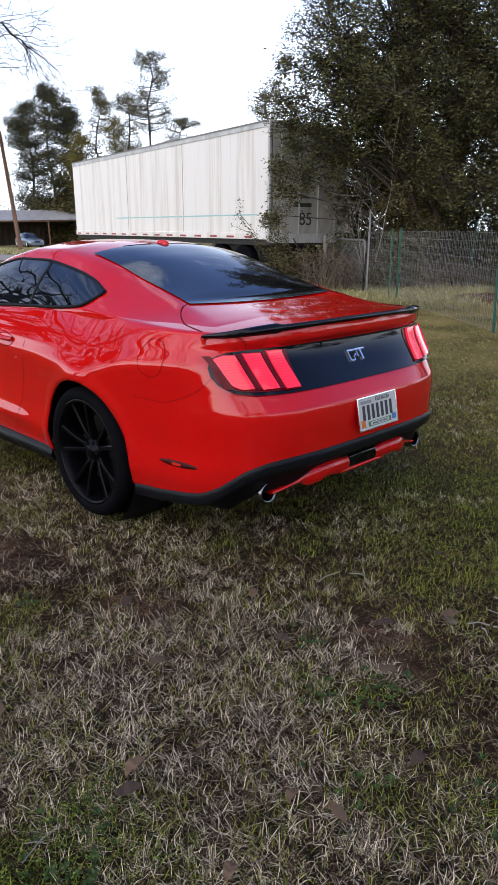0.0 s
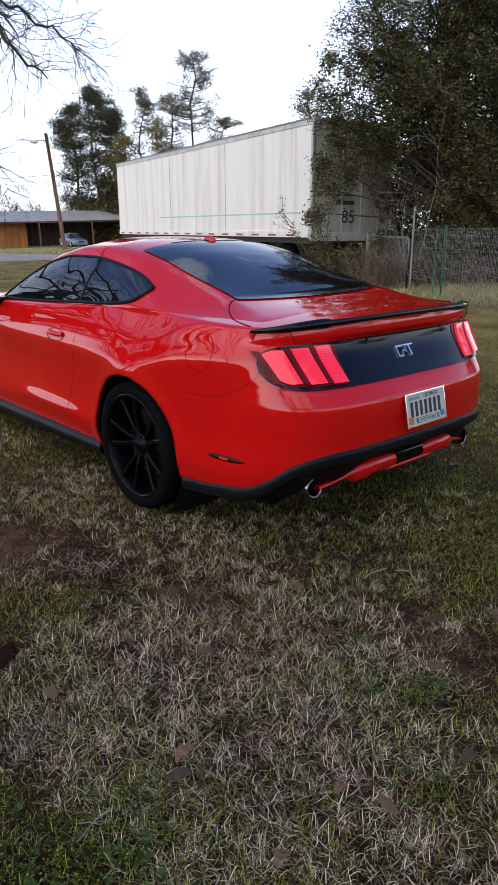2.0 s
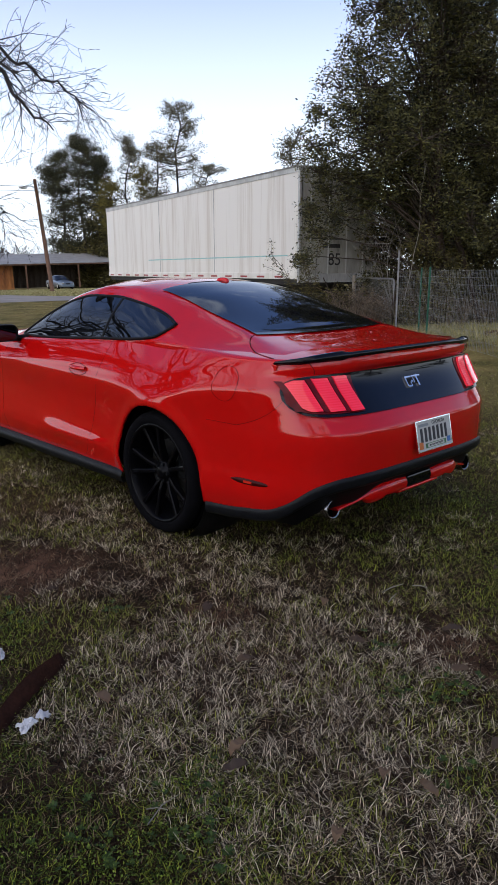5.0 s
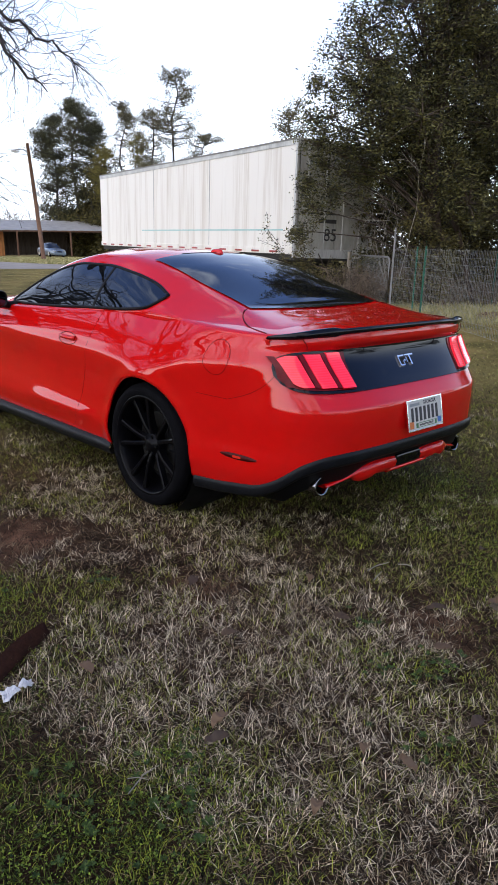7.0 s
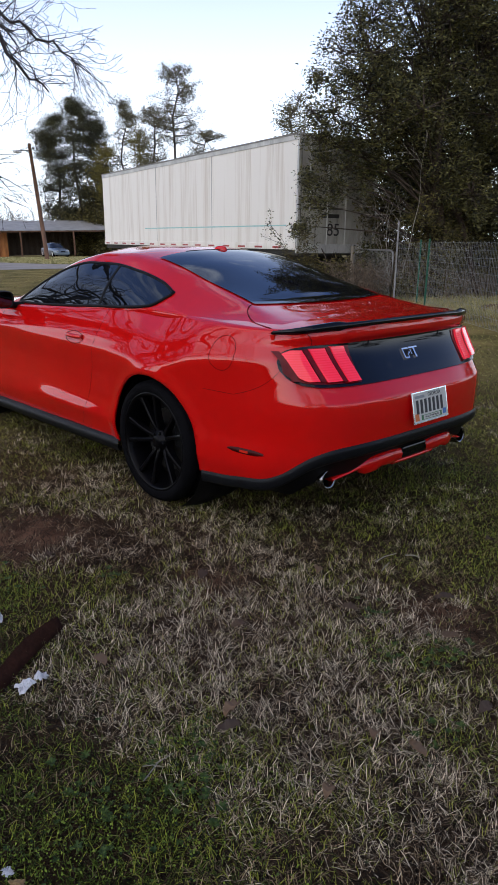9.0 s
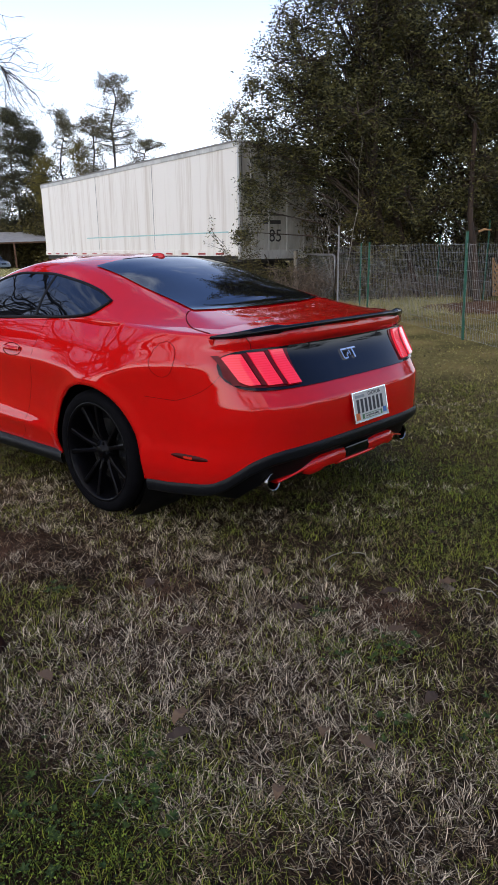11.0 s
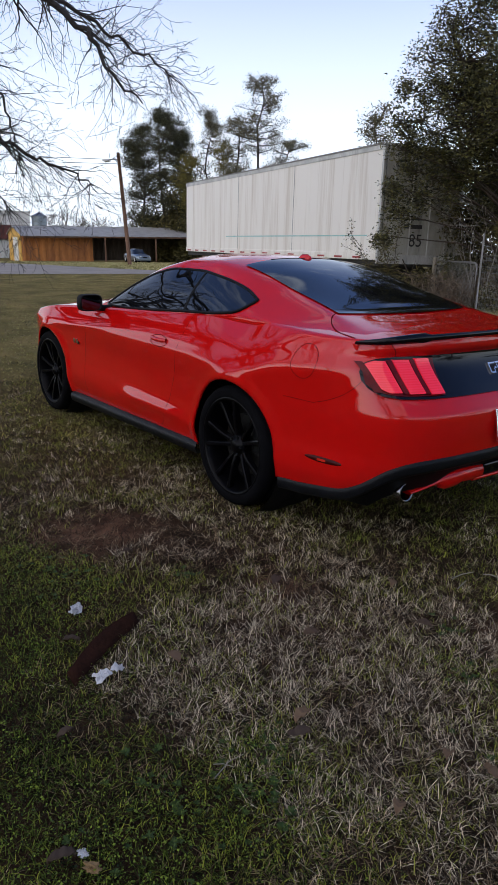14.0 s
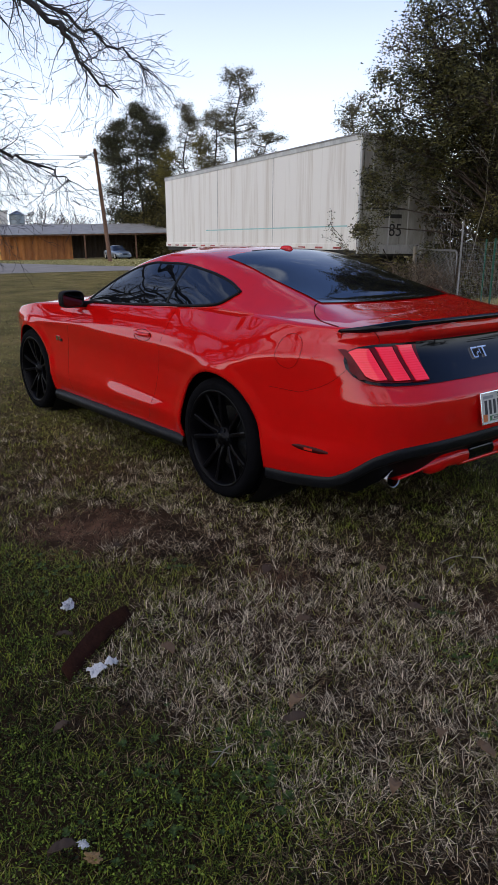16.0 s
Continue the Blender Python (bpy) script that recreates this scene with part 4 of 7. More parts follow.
M_clover = material("clover_leaf", (0.25, 0.34, 0.034), 0.55, second=(0.015, 0.031, 0.007), scale=2.0, island=0.65, sharp=(0.25, 0.9), spec=0.25)


def fall(x, y):
    """The ground's height: level round the car, falling gently away beyond the road."""
    t = np.clip((np.asarray(y, float) - 27.0) / 60.0, 0, 1)
    return -1.0 * t * (0.35 + 0.65 * t) + 0 * x


# ---- ground, one sheet to the horizon ----
def ground():
    a = np.concatenate([[-2500, -900, -300, -120, -50, -25], np.linspace(-12, 20, 160), [26, 34, 44, 60, 90, 140, 300, 900, 2500]])
    b = np.concatenate([[-2500, -900, -300, -90, -30, -12], np.linspace(-6, 14, 110), np.linspace(15, 100, 60), [130, 200, 400, 900, 2500]])
    X, Y = np.meshgrid(a, b, indexing="ij")
    Z = fall(X, Y)
    near = (np.abs(X) < 40) & (np.abs(Y) < 60)
    bumpy = np.array([noise.noise((x * 1.7, y * 1.7, 0)) + 0.5 * noise.noise((x * 5, y * 5, 3)) for x, y in zip(X.ravel(), Y.ravel())]).reshape(X.shape)
    Z = Z + np.where(near, 0.010 * bumpy - 0.008, 0)
    v, f = grid(np.stack([X, Y, Z], -1))
    ob = mesh("ground", v, f, M_soil, smooth=True)
    tagged(ob, "rough lawn of dry straw and green grass over bare soil", "ground", kind="structure")


ground()


def road():
    """A narrow asphalt lane across the view that widens into a yard before the sheds."""
    n = 90
    u = np.linspace(0, 1, n)
    xs = -40 + 100 * u
    near = 28.1 + 0.01 * (xs - 9)
    far = pchip((-40, 66), (8, 64), (13, 57), (15, 46), (16.2, 37), (18, 32.2), (22, 31.6), (60, 32.5))(xs)
    P = np.zeros((n, 8, 3))
    for j, t in enumerate(np.linspace(0, 1, 8)):
        y = near + (far - near) * t
        P[:, j] = np.stack([xs, y, fall(xs, y) + 0.012], -1)
    v, f = grid(P)
    tagged(mesh("road", v, f, M_asphalt, smooth=True), "worn grey asphalt lane opening into a yard", "road", kind="structure")


road()

# ---- trailer ----
TRA, TRD, TRN = np.array((10.73, 9.88)), np.array((0.19938, 0.97992)), np.array((0.97992, -0.19938))
trailer = thing("semi_trailer", "long weathered white box trailer with rust streaks, parked behind the fence", "trailer",
                Matrix(((TRN[0], TRD[0], 0, TRA[0]), (TRN[1], TRD[1], 0, TRA[1]), (0, 0, 1, 0), (0, 0, 0, 1))))
TL, TB, TT, TW = 14.63, 1.22, 4.06, 2.6
seams = [0.0] + list(np.linspace(1.2, TL - 1.0, 11)) + [TL]
for side, x in ((0, 0.0), (1, TW)):
    for i in range(len(seams) - 1):
        a, b = seams[i] + 0.012, seams[i + 1] - 0.012
        part("side_panel", box_bm((x - 0.025, a, TB + 0.13), (x + 0.025, b, TT - 0.14), 0.006), M_trailer, trailer)
    for q in seams[1:-1]:
        part("panel_post", box_bm((x - 0.029, q - 0.02, TB + 0.13), (x + 0.029, q + 0.02, TT - 0.14)), M_trailer, trailer)
    part("top_rail", box_bm((x - 0.045, 0, TT - 0.15), (x + 0.045, TL, TT - 0.03), 0.01), M_trailgrey, trailer, "grey aluminium top rail")
    part("roof_edge", box_bm((x - 0.055, 0, TT - 0.03), (x + 0.055, TL, TT + 0.015), 0.006), M_traildark, trailer, "dark dirty roof edge")
    part("bottom_rail", box_bm((x - 0.05, 0, TB - 0.03), (x + 0.05, TL, TB + 0.14), 0.01), M_trailer, trailer, "dull white bottom rail")
    sg = -1 if side == 0 else 1
    for k in range(15):
        y = 0.7 + 0.95 * k
        part("reflector", box_bm((x + sg * 0.051 - 0.004, y, TB + 0.005), (x + sg * 0.051 + 0.004, y + 0.40, TB + 0.055)), M_redmark, trailer, "dark red reflector strip")
for q in (4.7, 9.0):
    part("seam_cover", box_bm((-0.031, q - 0.012, TB + 0.13), (-0.020, q + 0.012, TT - 0.14)), M_seam, trailer, "grimy dark seam strip")
part("stripe", box_bm((-0.032, 0.5, 1.80), (-0.026, 10.1, 1.835)), M_teal, trailer, "faded teal stripe")
part("roof_sheet", box_bm((0.03, 0.0, TT - 0.06), (TW - 0.03, TL, TT - 0.01)), M_trailgrey, trailer, "dull roof sheet")
part("front_wall", box_bm((0.03, TL - 0.05, TB), (TW - 0.03, TL, TT - 0.05)), M_trailer, trailer)
part("floor_frame", box_bm((0.05, 0.0, TB - 0.18), (TW - 0.05, TL, TB - 0.02)), M_under, trailer)
for k in (0, 1):
    x0 = 0.08 + k * 1.23
    d = part("rear_door", box_bm((x0, -0.045, TB + 0.12), (x0 + 1.21, 0.0, TT - 0.20), 0.012), M_shadedoor, trailer, "grimy off-white rear door")
    for q in (0.25, 0.85):
        v, f = tube([(x0 + q, -0.065, TB + 0.1), (x0 + q, -0.065, TT - 0.2)], 0.018, 8)
        mesh("lock_rod", v, f, M_trailgrey, d)
part("rear_frame_top", box_bm((-0.05, -0.06, TT - 0.20), (TW + 0.05, 0.02, TT + 0.015), 0.01), M_trailgrey, trailer)
part("rear_frame_foot", box_bm((-0.05, -0.06, TB - 0.12), (TW + 0.05, 0.02, TB + 0.12), 0.01), M_trailgrey, trailer)
for x in (-0.05, TW - 0.03):
    part("rear_frame_post", box_bm((x, -0.06, TB + 0.12), (x + 0.08, 0.02, TT - 0.2), 0.01), M_trailgrey, trailer)
part("sign_bar", box_bm((0.75, -0.052, 2.02), (1.35, -0.046, 2.12)), M_under, trailer, "dark unreadable bar")
lettering("sign_figures", "85", 0.46, M_under, trailer, pose(1.16, -0.05, 1.70, 90, 0, 0), 0.003)
part("sign_text_bar", box_bm((0.15, -0.052, 2.24), (1.45, -0.046, 2.28)), M_under, trailer, "thin dark line of unreadable small writing")
for y in (1.4, 2.7):
    for x in (0.20, 2.40):
        v, f = revolve([(0.20, -0.12), (0.50, -0.13), (0.52, -0.09), (0.52, 0.09), (0.50, 0.13), (0.20, 0.12)], "x", 32)
        mesh("trailer_wheel", v + (x, y, 0.52), f, M_rubber, trailer, "black trailer wheel", True)
part("bogie", box_bm((0.3, 0.9, 0.55), (2.3, 3.3, 1.05), 0.03), M_under, trailer)
for x in (0.5, 2.0):
    part("landing_leg", box_bm((x, 12.0, 0.0), (x + 0.12, 12.12, 1.1), 0.01), M_under, trailer)


# ---- fences ----
def fence_post(x, y, h, lean=(0, 0), w=0.045):
    bm = bmesh.new()
    box_bm((-w / 2, -w * 0.35, 0.0), (w / 2, w * 0.35, h), 0.004, bm=bm)
    ob = part("fence_post", bm, M_greenpost)
    ob.matrix_basis = pose(x, y, -0.01, lean[0], lean[1], 50)
    return tagged(ob, "dark green painted metal fence post in the grass", "fence post", "green fence posts")


def wire_mesh(a, b, h, rows, step, wob=0.008, r=0.0019, name="wire_fence", label="sagging galvanised wire mesh fence", z0=0.02):
    """A wire mesh between two points: level wires and uprights."""
    a, b = np.array(a, float), np.array(b, float)
    L = np.linalg.norm(b - a)
    rng = random.Random(int(L * 1000))
    ps = []
    for k in range(rows):
        z = z0 + (h - z0) * (k / (rows - 1)) ** 0.9
        n = max(4, int(L / 0.3))
        t = np.linspace(0, 1, n)
        w = np.array([rng.uniform(-wob, wob) for _ in t])
        pts = np.stack([a[0] + (b[0] - a[0]) * t, a[1] + (b[1] - a[1]) * t, z + w], -1)
        ps.append(tube(pts, r, 3, False))
    n = int(L / step)
    for k in range(n + 1):
        t = k / n
        x, y = a + (b - a) * t
        j = [rng.uniform(-wob, wob) for _ in range(6)]
        ps.append(tube([(x + j[0], y + j[1], z0), (x + j[2], y + j[3], h * 0.5), (x + j[4], y + j[5], h + rng.uniform(-0.01, 0.03))], r, 3, False))
    v, f = joined(ps)
    return tagged(mesh(name, v, f, M_wire), label, "wire fence")


P1, P2, GR, GL = (7.05, 1.68), (9.85, 5.25), (10.75, 6.72), (11.95, 8.95)
fence_post(*P1, 1.62, (0, 4))
fence_post(*P2, 1.50)
fence_post(10.25, 5.72, 1.48)
wire_mesh(P2, P1, 1.42, 11, 0.06)
wire_mesh(P1, (4.6, -1.45), 1.42, 11, 0.06)
wire_mesh(GR, P2, 1.40, 11, 0.06)
B3, B4 = (16.4, 7.05), (17.45, 6.25)
for q in (B3, B4, (20.2, 4.4), (14.6, 8.3), (15.2, 6.4)):
    fence_post(*q, 1.70)
fence_post(14.89, 4.87, 2.05, (3, 5))
wire_mesh((14.0, 8.7), B4, 1.5, 8, 0.08)
wire_mesh(B4, (21.5, 3.6), 1.5, 8, 0.08)

gate = thing("gate", "galvanised tube gate with chain link mesh, closed", "gate", pose(GL[0], GL[1], 0, 0, 0, math.degrees(math.atan2(GR[1] - GL[1], GR[0] - GL[0]))))
gl = math.hypot(GR[0] - GL[0], GR[1] - GL[1]) - 0.12
rr = 0.12
corner = [(0.1, 0, 0.08), (gl, 0, 0.08), (gl, 0, 1.22 - rr), (gl - 0.035, 0, 1.22 - 0.035), (gl - rr, 0, 1.22), (0.1 + rr, 0, 1.22), (0.135, 0, 1.185), (0.1, 0, 1.22 - rr), (0.1, 0, 0.08)]
v, f = tube(corner, 0.024, 8, False)
mesh("gate_frame", v, f, M_galv, gate, "rounded galvanised tube frame", True)
ps = []
for k in range(-16, 34):
    for d in (1, -1):
        x0 = 0.1 + k * 0.075
        pts = []
        for i in range(16):
            t = i / 15
            x = x0 + d * 1.12 * t + (0 if d > 0 else 1.12)
            if 0.1 <= x <= gl:
                pts.append((x, 0.01 * (-1) ** i, 0.09 + 1.12 * t))
        if len(pts) > 1:
            ps.append(tube(pts, 0.003, 3, False))
v, f = joined(ps)
mesh("chain_link", v, f, M_wire, gate, "chain link mesh")


def round_post(x, y, h, r, mat, label, name="gate_post"):
    v, f = tube([(0, 0, -0.05), (0.004, 0, h * 0.5), (0, 0.005, h - 0.02), (0, 0.005, h)], [r, r, r, r * 0.85], 10)
    ob = mesh(name, v, f, mat, smooth=True)
    ob.matrix_basis = pose(x, y, 0)
    return tagged(ob, label, "post")


round_post(GL[0], GL[1], 1.30, 0.055, M_palewood, "weathered pale grey wooden gate post")
round_post(GR[0] + 0.02, GR[1] - 0.02, 1.88, 0.022, M_galv, "tall galvanised gate tube post")

# ---- far yard: sheds, pole, parked saloon ----
def at(az, d):
    return (-3.07 + d * math.sin(radians(az)), -2.96 + d * math.cos(radians(az)))


SL, SR = at(18.7, 88), at(34.0, 96)
sd = np.subtract(SR, SL)
slen = float(np.linalg.norm(sd))
shed = thing("storage_shed", "long orange corrugated shed with an open bay and grey tin roof", "shed",
             Matrix.Translation((SL[0], SL[1], -0.62)) @ Matrix.Rotation(math.atan2(sd[1], sd[0]), 4, "Z") @ Matrix.Rotation(radians(-1.3), 4, "Y"))
EAVE, RIDGE, DEP = 2.95, 3.82, 8.0


def corrugated(x0, x1, z0, z1, y, pitch=0.30, depth=0.06):
    n = int((x1 - x0) / pitch * 4)
    xs = np.linspace(x0, x1, n)
    ph = (np.arange(n) % 4)
    yy = y - depth * ((ph == 1) | (ph == 2))
    P = np.stack([np.stack([xs, yy, np.full(n, z0)], -1), np.stack([xs, yy, np.full(n, z1)], -1)], 1)
    return grid(P)


v, f = corrugated(0.0, 8.6, -0.4, EAVE, 0.0, 0.75, 0.16)
mesh("front_wall", v, f, M_orange, shed, "orange corrugated sheet wall")
v, f = corrugated(8.6, slen + 8, -0.4, EAVE, 4.5, 0.75, 0.16)
mesh("bay_wall", v, f, M_dark, shed, "dark back of the open bay")
part("end_wall", box_bm((-0.1, 0.0, -0.4), (0.0, DEP, EAVE)), M_yellow, shed, "yellow gable wall")
bm = bmesh.new()
for q in ((-0.1, 0, EAVE), (-0.1, DEP, EAVE), (-0.1, DEP / 2, RIDGE)):
    bm.verts.new(q)
bm.faces.new(bm.verts[:])
part("gable", bm, M_yellow, shed, "yellow gable")
part("gable_door", box_bm((-0.16, 1.6, -0.35), (-0.1, 4.6, 2.5)), M_white, shed, "white gable door")
for s in (0, 1):
    P = np.array([[(x, (-2.0, DEP + 0.35)[s], (EAVE - 0.30, EAVE - 0.12)[s]), (x, DEP / 2, RIDGE)] for x in np.linspace(-0.3, slen + 8.3, 60)], float)
    P[:, :, 2] += 0.03 * (np.arange(60) % 2)[:, None]
    v, f = grid(P)
    ob = mesh("roof", v, f, M_tin, shed, "grey corrugated tin roof")
    sm = ob.modifiers.new("thickness", "SOLIDIFY")
    sm.thickness = 0.05
for x in np.arange(9.6, slen + 8, 6.6):
    part("roof_post", box_bm((x, -1.85, -0.4), (x + 0.16, -1.69, EAVE - 0.3)), M_polewood, shed)
part("beam", box_bm((0, -1.86, EAVE - 0.5), (slen + 8, -1.70, EAVE - 0.32)), M_polewood, shed)

barn = thing("red_roof_barn", "low grey barn with a rust-red roof", "barn", Matrix.Translation((*at(14.0, 108), -1.0)) @ Matrix.Rotation(radians(-18), 4, "Z"))
part("wall", box_bm((-16, 0, 0), (7, 9, 2.6)), M_white, barn, "grey-white wall")
part("roof", box_bm((-16.5, -0.5, 2.6), (20, 4, 4.6), 0.05), M_rust, barn, "rusted red roof")
part("lean_to", box_bm((-2, -2.5, 2.0), (5.5, 0, 2.25)), M_oldwood, barn, "grey lean-to roof")
for k in range(7):
    part("fence_board", box_bm((-14 + 1.9 * k, -1.2, 0.0), (-12.3 + 1.9 * k, -1.1, 1.7 + 0.2 * (k % 3))), M_white if k % 2 else M_oldwood, barn)
ware = thing("warehouse", "large white warehouse with a flat roof", "warehouse", Matrix.Translation((*at(11.0, 150), -1.0)) @ Matrix.Rotation(radians(-15), 4, "Z"))
part("wall", box_bm((-40, 0, 0), (22, 20, 7.9)), M_white, ware)
part("parapet", box_bm((-40.2, -0.2, 7.9), (22.2, 20.2, 8.2)), M_trailgrey, ware)
tank = thing("silo", "blue-grey round tank with a low cone roof", "tank", Matrix.Translation((*at(20.1, 150), -1.0)))
v, f = revolve([(1.5, 0), (1.5, 7.3), (1.6, 7.4), (0.05, 8.2)], "z", 32)
mesh("tank_body", v, f, M_silver, tank, smooth=False)

PB = at(26.98, 57)
pole = thing("utility_pole", "leaning brown wooden utility pole with a lamp arm", "utility pole", Matrix.Translation((PB[0], PB[1], -0.35)))
v, f = tube([(0, 0, 0), (-0.35, 0.1, 4.2), (-0.72, 0.2, 8.5)], [0.17, 0.15, 0.12], 12)
mesh("pole_shaft", v, f, M_polewood, pole, smooth=True)
v, f = tube([(-0.66, 0.2, 7.75), (-1.1, 0.0, 7.95), (-1.7, -0.2, 7.9)], 0.035, 6)
mesh("lamp_arm", v, f, M_galv, pole, "grey lamp arm", True)
v, f = revolve([(0.02, 0.12), (0.14, 0.10), (0.22, 0.0), (0.20, -0.12), (0.02, -0.2)], "z", 16)
mesh("lamp_head", v * (1.6, 1, 0.8) + (-1.9, -0.25, 7.82), f, M_white, pole, "pale lamp head", True)
for k, (za, xb, yb, zb) in enumerate(((8.0, -30, 10, 8.3), (7.7, -30, 6, 7.4), (5.6, -30, 8, 3.6), (8.1, 24, 8, 8.0), (7.6, 24, 12, 7.4))):
    t = np.linspace(0, 1, 16)
    pts = np.stack([-0.7 + (xb + 0.7) * t, 0.2 + yb * t, za + (zb - za) * t - 0.9 * 4 * t * (1 - t) * 0.35], -1)
    v, f = tube(pts, 0.018, 4, False)
    mesh("power_line", v, f, M_trim, pole, "thin dark power line")


def saloon(x, y, z, turn):
    """A parked four-door saloon far off: lofted body, dark glass, wheels, lamps."""
    t = thing("saloon_car", "small silver-blue saloon parked before the open shed", "car", pose(x, y, z, 0, 0, turn))
    hw = pchip((-2.25, 0.62), (-2.0, 0.80), (-1.0, 0.86), (1.2, 0.86), (2.0, 0.78), (2.25, 0.58))
    top = pchip((-2.25, 0.62), (-2.05, 0.86), (-1.2, 0.93), (0.9, 0.90), (1.7, 0.80), (2.1, 0.68), (2.25, 0.55))
    ys = np.linspace(-2.25, 2.25, 40)
    rows = []
    for q in ys:
        w, h = float(hw(q)), float(top(q))
        rows.append([(sx * w * k, q, 0.22 + (h - 0.22) * zz) for sx, k, zz in ((-1, 0.9, 0), (-1, 1.0, 0.3), (-1, 1.0, 0.7), (-1, 0.9, 0.97), (-1, 0.4, 1.03), (1, 0.4, 1.03), (1, 0.9, 0.97), (1, 1.0, 0.7), (1, 1.0, 0.3), (1, 0.9, 0))])
    v, f = grid(np.array(rows))
    mesh("body", v, f, M_silver, t, smooth=True)
    ends = [tuple(range(10)), tuple(range(390, 400))]
    mesh("end_panel", v, ends, M_silver, t)
    roof = pchip((-1.7, 0.92), (-1.0, 1.36), (-0.3, 1.44), (0.3, 1.40), (1.2, 0.88))
    ys = np.linspace(-1.7, 1.2, 30)
    rows = [[(-0.76, q, 0.86), (-0.56 - 0.12 * (1.44 - float(roof(q))), q, float(roof(q)) - 0.05), (-0.3, q, float(roof(q))), (0.3, q, float(roof(q))), (0.56 + 0.12 * (1.44 - float(roof(q))), q, float(roof(q)) - 0.05), (0.76, q, 0.86)] for q in ys]
    v, f = grid(np.array(rows))
    mesh("window_glass", v, f, M_tint, t, "dark window glass", True)
    rows = [[(-0.56, q, float(roof(q)) - 0.03), (-0.3, q, float(roof(q)) + 0.012), (0.3, q, float(roof(q)) + 0.012), (0.56, q, float(roof(q)) - 0.03)] for q in np.linspace(-1.05, 0.35, 14)]
    v, f = grid(np.array(rows))
    mesh("roof", v, f, M_silver, t, smooth=True)
    for s in (-1, 1):
        for q in (-1.35, 1.4):
            v, f = revolve([(0.02, -0.1), (0.19, -0.1), (0.2, -0.08), (0.29, -0.1), (0.31, -0.06), (0.31, 0.1)], "x", 24)
            w = mesh("wheel", v * (-s, 1, 1) + (s * 0.76, q, 0.31), f, M_rubber, t, "black tyre", True)
            v, f = revolve([(0.02, -0.112), (0.17, -0.108), (0.185, -0.10)], "x", 20)
            mesh("hub_cap", v * (-s, 1, 1) + (s * 0.76, q, 0.31), f, M_trailgrey, w, "grey hub cap", True)
        part("headlight", box_bm((s * 0.52 - 0.13, 2.12, 0.58), (s * 0.52 + 0.13, 2.24, 0.70), 0.02), M_chrome, t, "clear headlight")
    part("grille", box_bm((-0.25, 2.2, 0.5), (0.25, 2.27, 0.62), 0.01), M_trim, t)
    part("front_bumper", box_bm((-0.7, 2.1, 0.25), (0.7, 2.3, 0.48), 0.05), M_silver, t)


CX, CY = at(27.55, 78)
saloon(CX, CY, float(fall(CX, CY)) + 0.02, 174)

# Old logs lie along the lawn's edge.
for k in range(8):
    t = k / 8
    x0, y0 = 1.1 + 4.1 * t, 13.6 + 11.8 * t
    v, f = tube([(x0, y0, 0.06), (x0 + 0.26, y0 + 0.75, 0.075), (x0 + 0.50, y0 + 1.42, 0.05)], [0.07, 0.08, 0.06], 8)
    tagged(mesh("log", v, f, M_darkbark, smooth=True), "dark weathered log edging the lawn", "log", "logs along the lawn")

# Lattice panel, mulch bank and bare boards behind the fence.
lat = thing("lattice_panel", "tan wooden lattice panel leaning behind the fence", "lattice", pose(15.65, 4.90, 0.05, 6, 0, -124))
for d in (1, -1):
    for k in range(-6, 14):
        pts = []
        for q in np.linspace(0, 1, 12):
            x = k * 0.16 + d * q * 0.95 + (0 if d > 0 else 0.95)
            zt = 1.0 - 0.42 * math.sin(math.pi * min(1, max(0, x / 1.5))) * 0.6
            z = q * 0.95
            if 0 <= x <= 1.5 and z <= zt:
                pts.append((x, 0.01 * d, z))
        if len(pts) > 1:
            a, b = np.array(pts[0]), np.array(pts[-1])
            w = np.array((0.7 * 0.027, 0, -0.7 * 0.027 * d))
            q8 = [a - w, a + w, b + w, b - w]
            n8 = np.array((0, 0.006, 0))
            mesh("slat", [p + n8 for p in q8] + [p - n8 for p in q8], [(0, 1, 2, 3), (7, 6, 5, 4), (0, 4, 5, 1), (1, 5, 6, 2), (2, 6, 7, 3), (3, 7, 4, 0)], M_lattice, lat)
part("edge_board", box_bm((-0.04, -0.02, 0.0), (0.0, 0.02, 1.02)), M_lattice, lat)
rs = np.random.RandomState(4)
X, Y = np.meshgrid(np.linspace(-3.4, 3.4, 60), np.linspace(-1.0, 1.0, 24), indexing="ij")
Z = 0.20 * np.clip(1 - (X / 3.4) ** 2, 0, 1) ** 0.6 * np.clip(1 - Y ** 2, 0, 1) ** 0.7 * (0.75 + 0.5 * rs.uniform(0, 1, X.shape)) - 0.02
v, f = grid(np.stack([X, Y, Z], -1))
ob = mesh("mulch_bank", v, f, M_mulch, smooth=True)
ob.matrix_basis = pose(12.9, 1.9, 0.0, 0, 0, -66)
tagged(ob, "low bank of red-brown mulch and dead leaves", "mulch", kind="stuff")

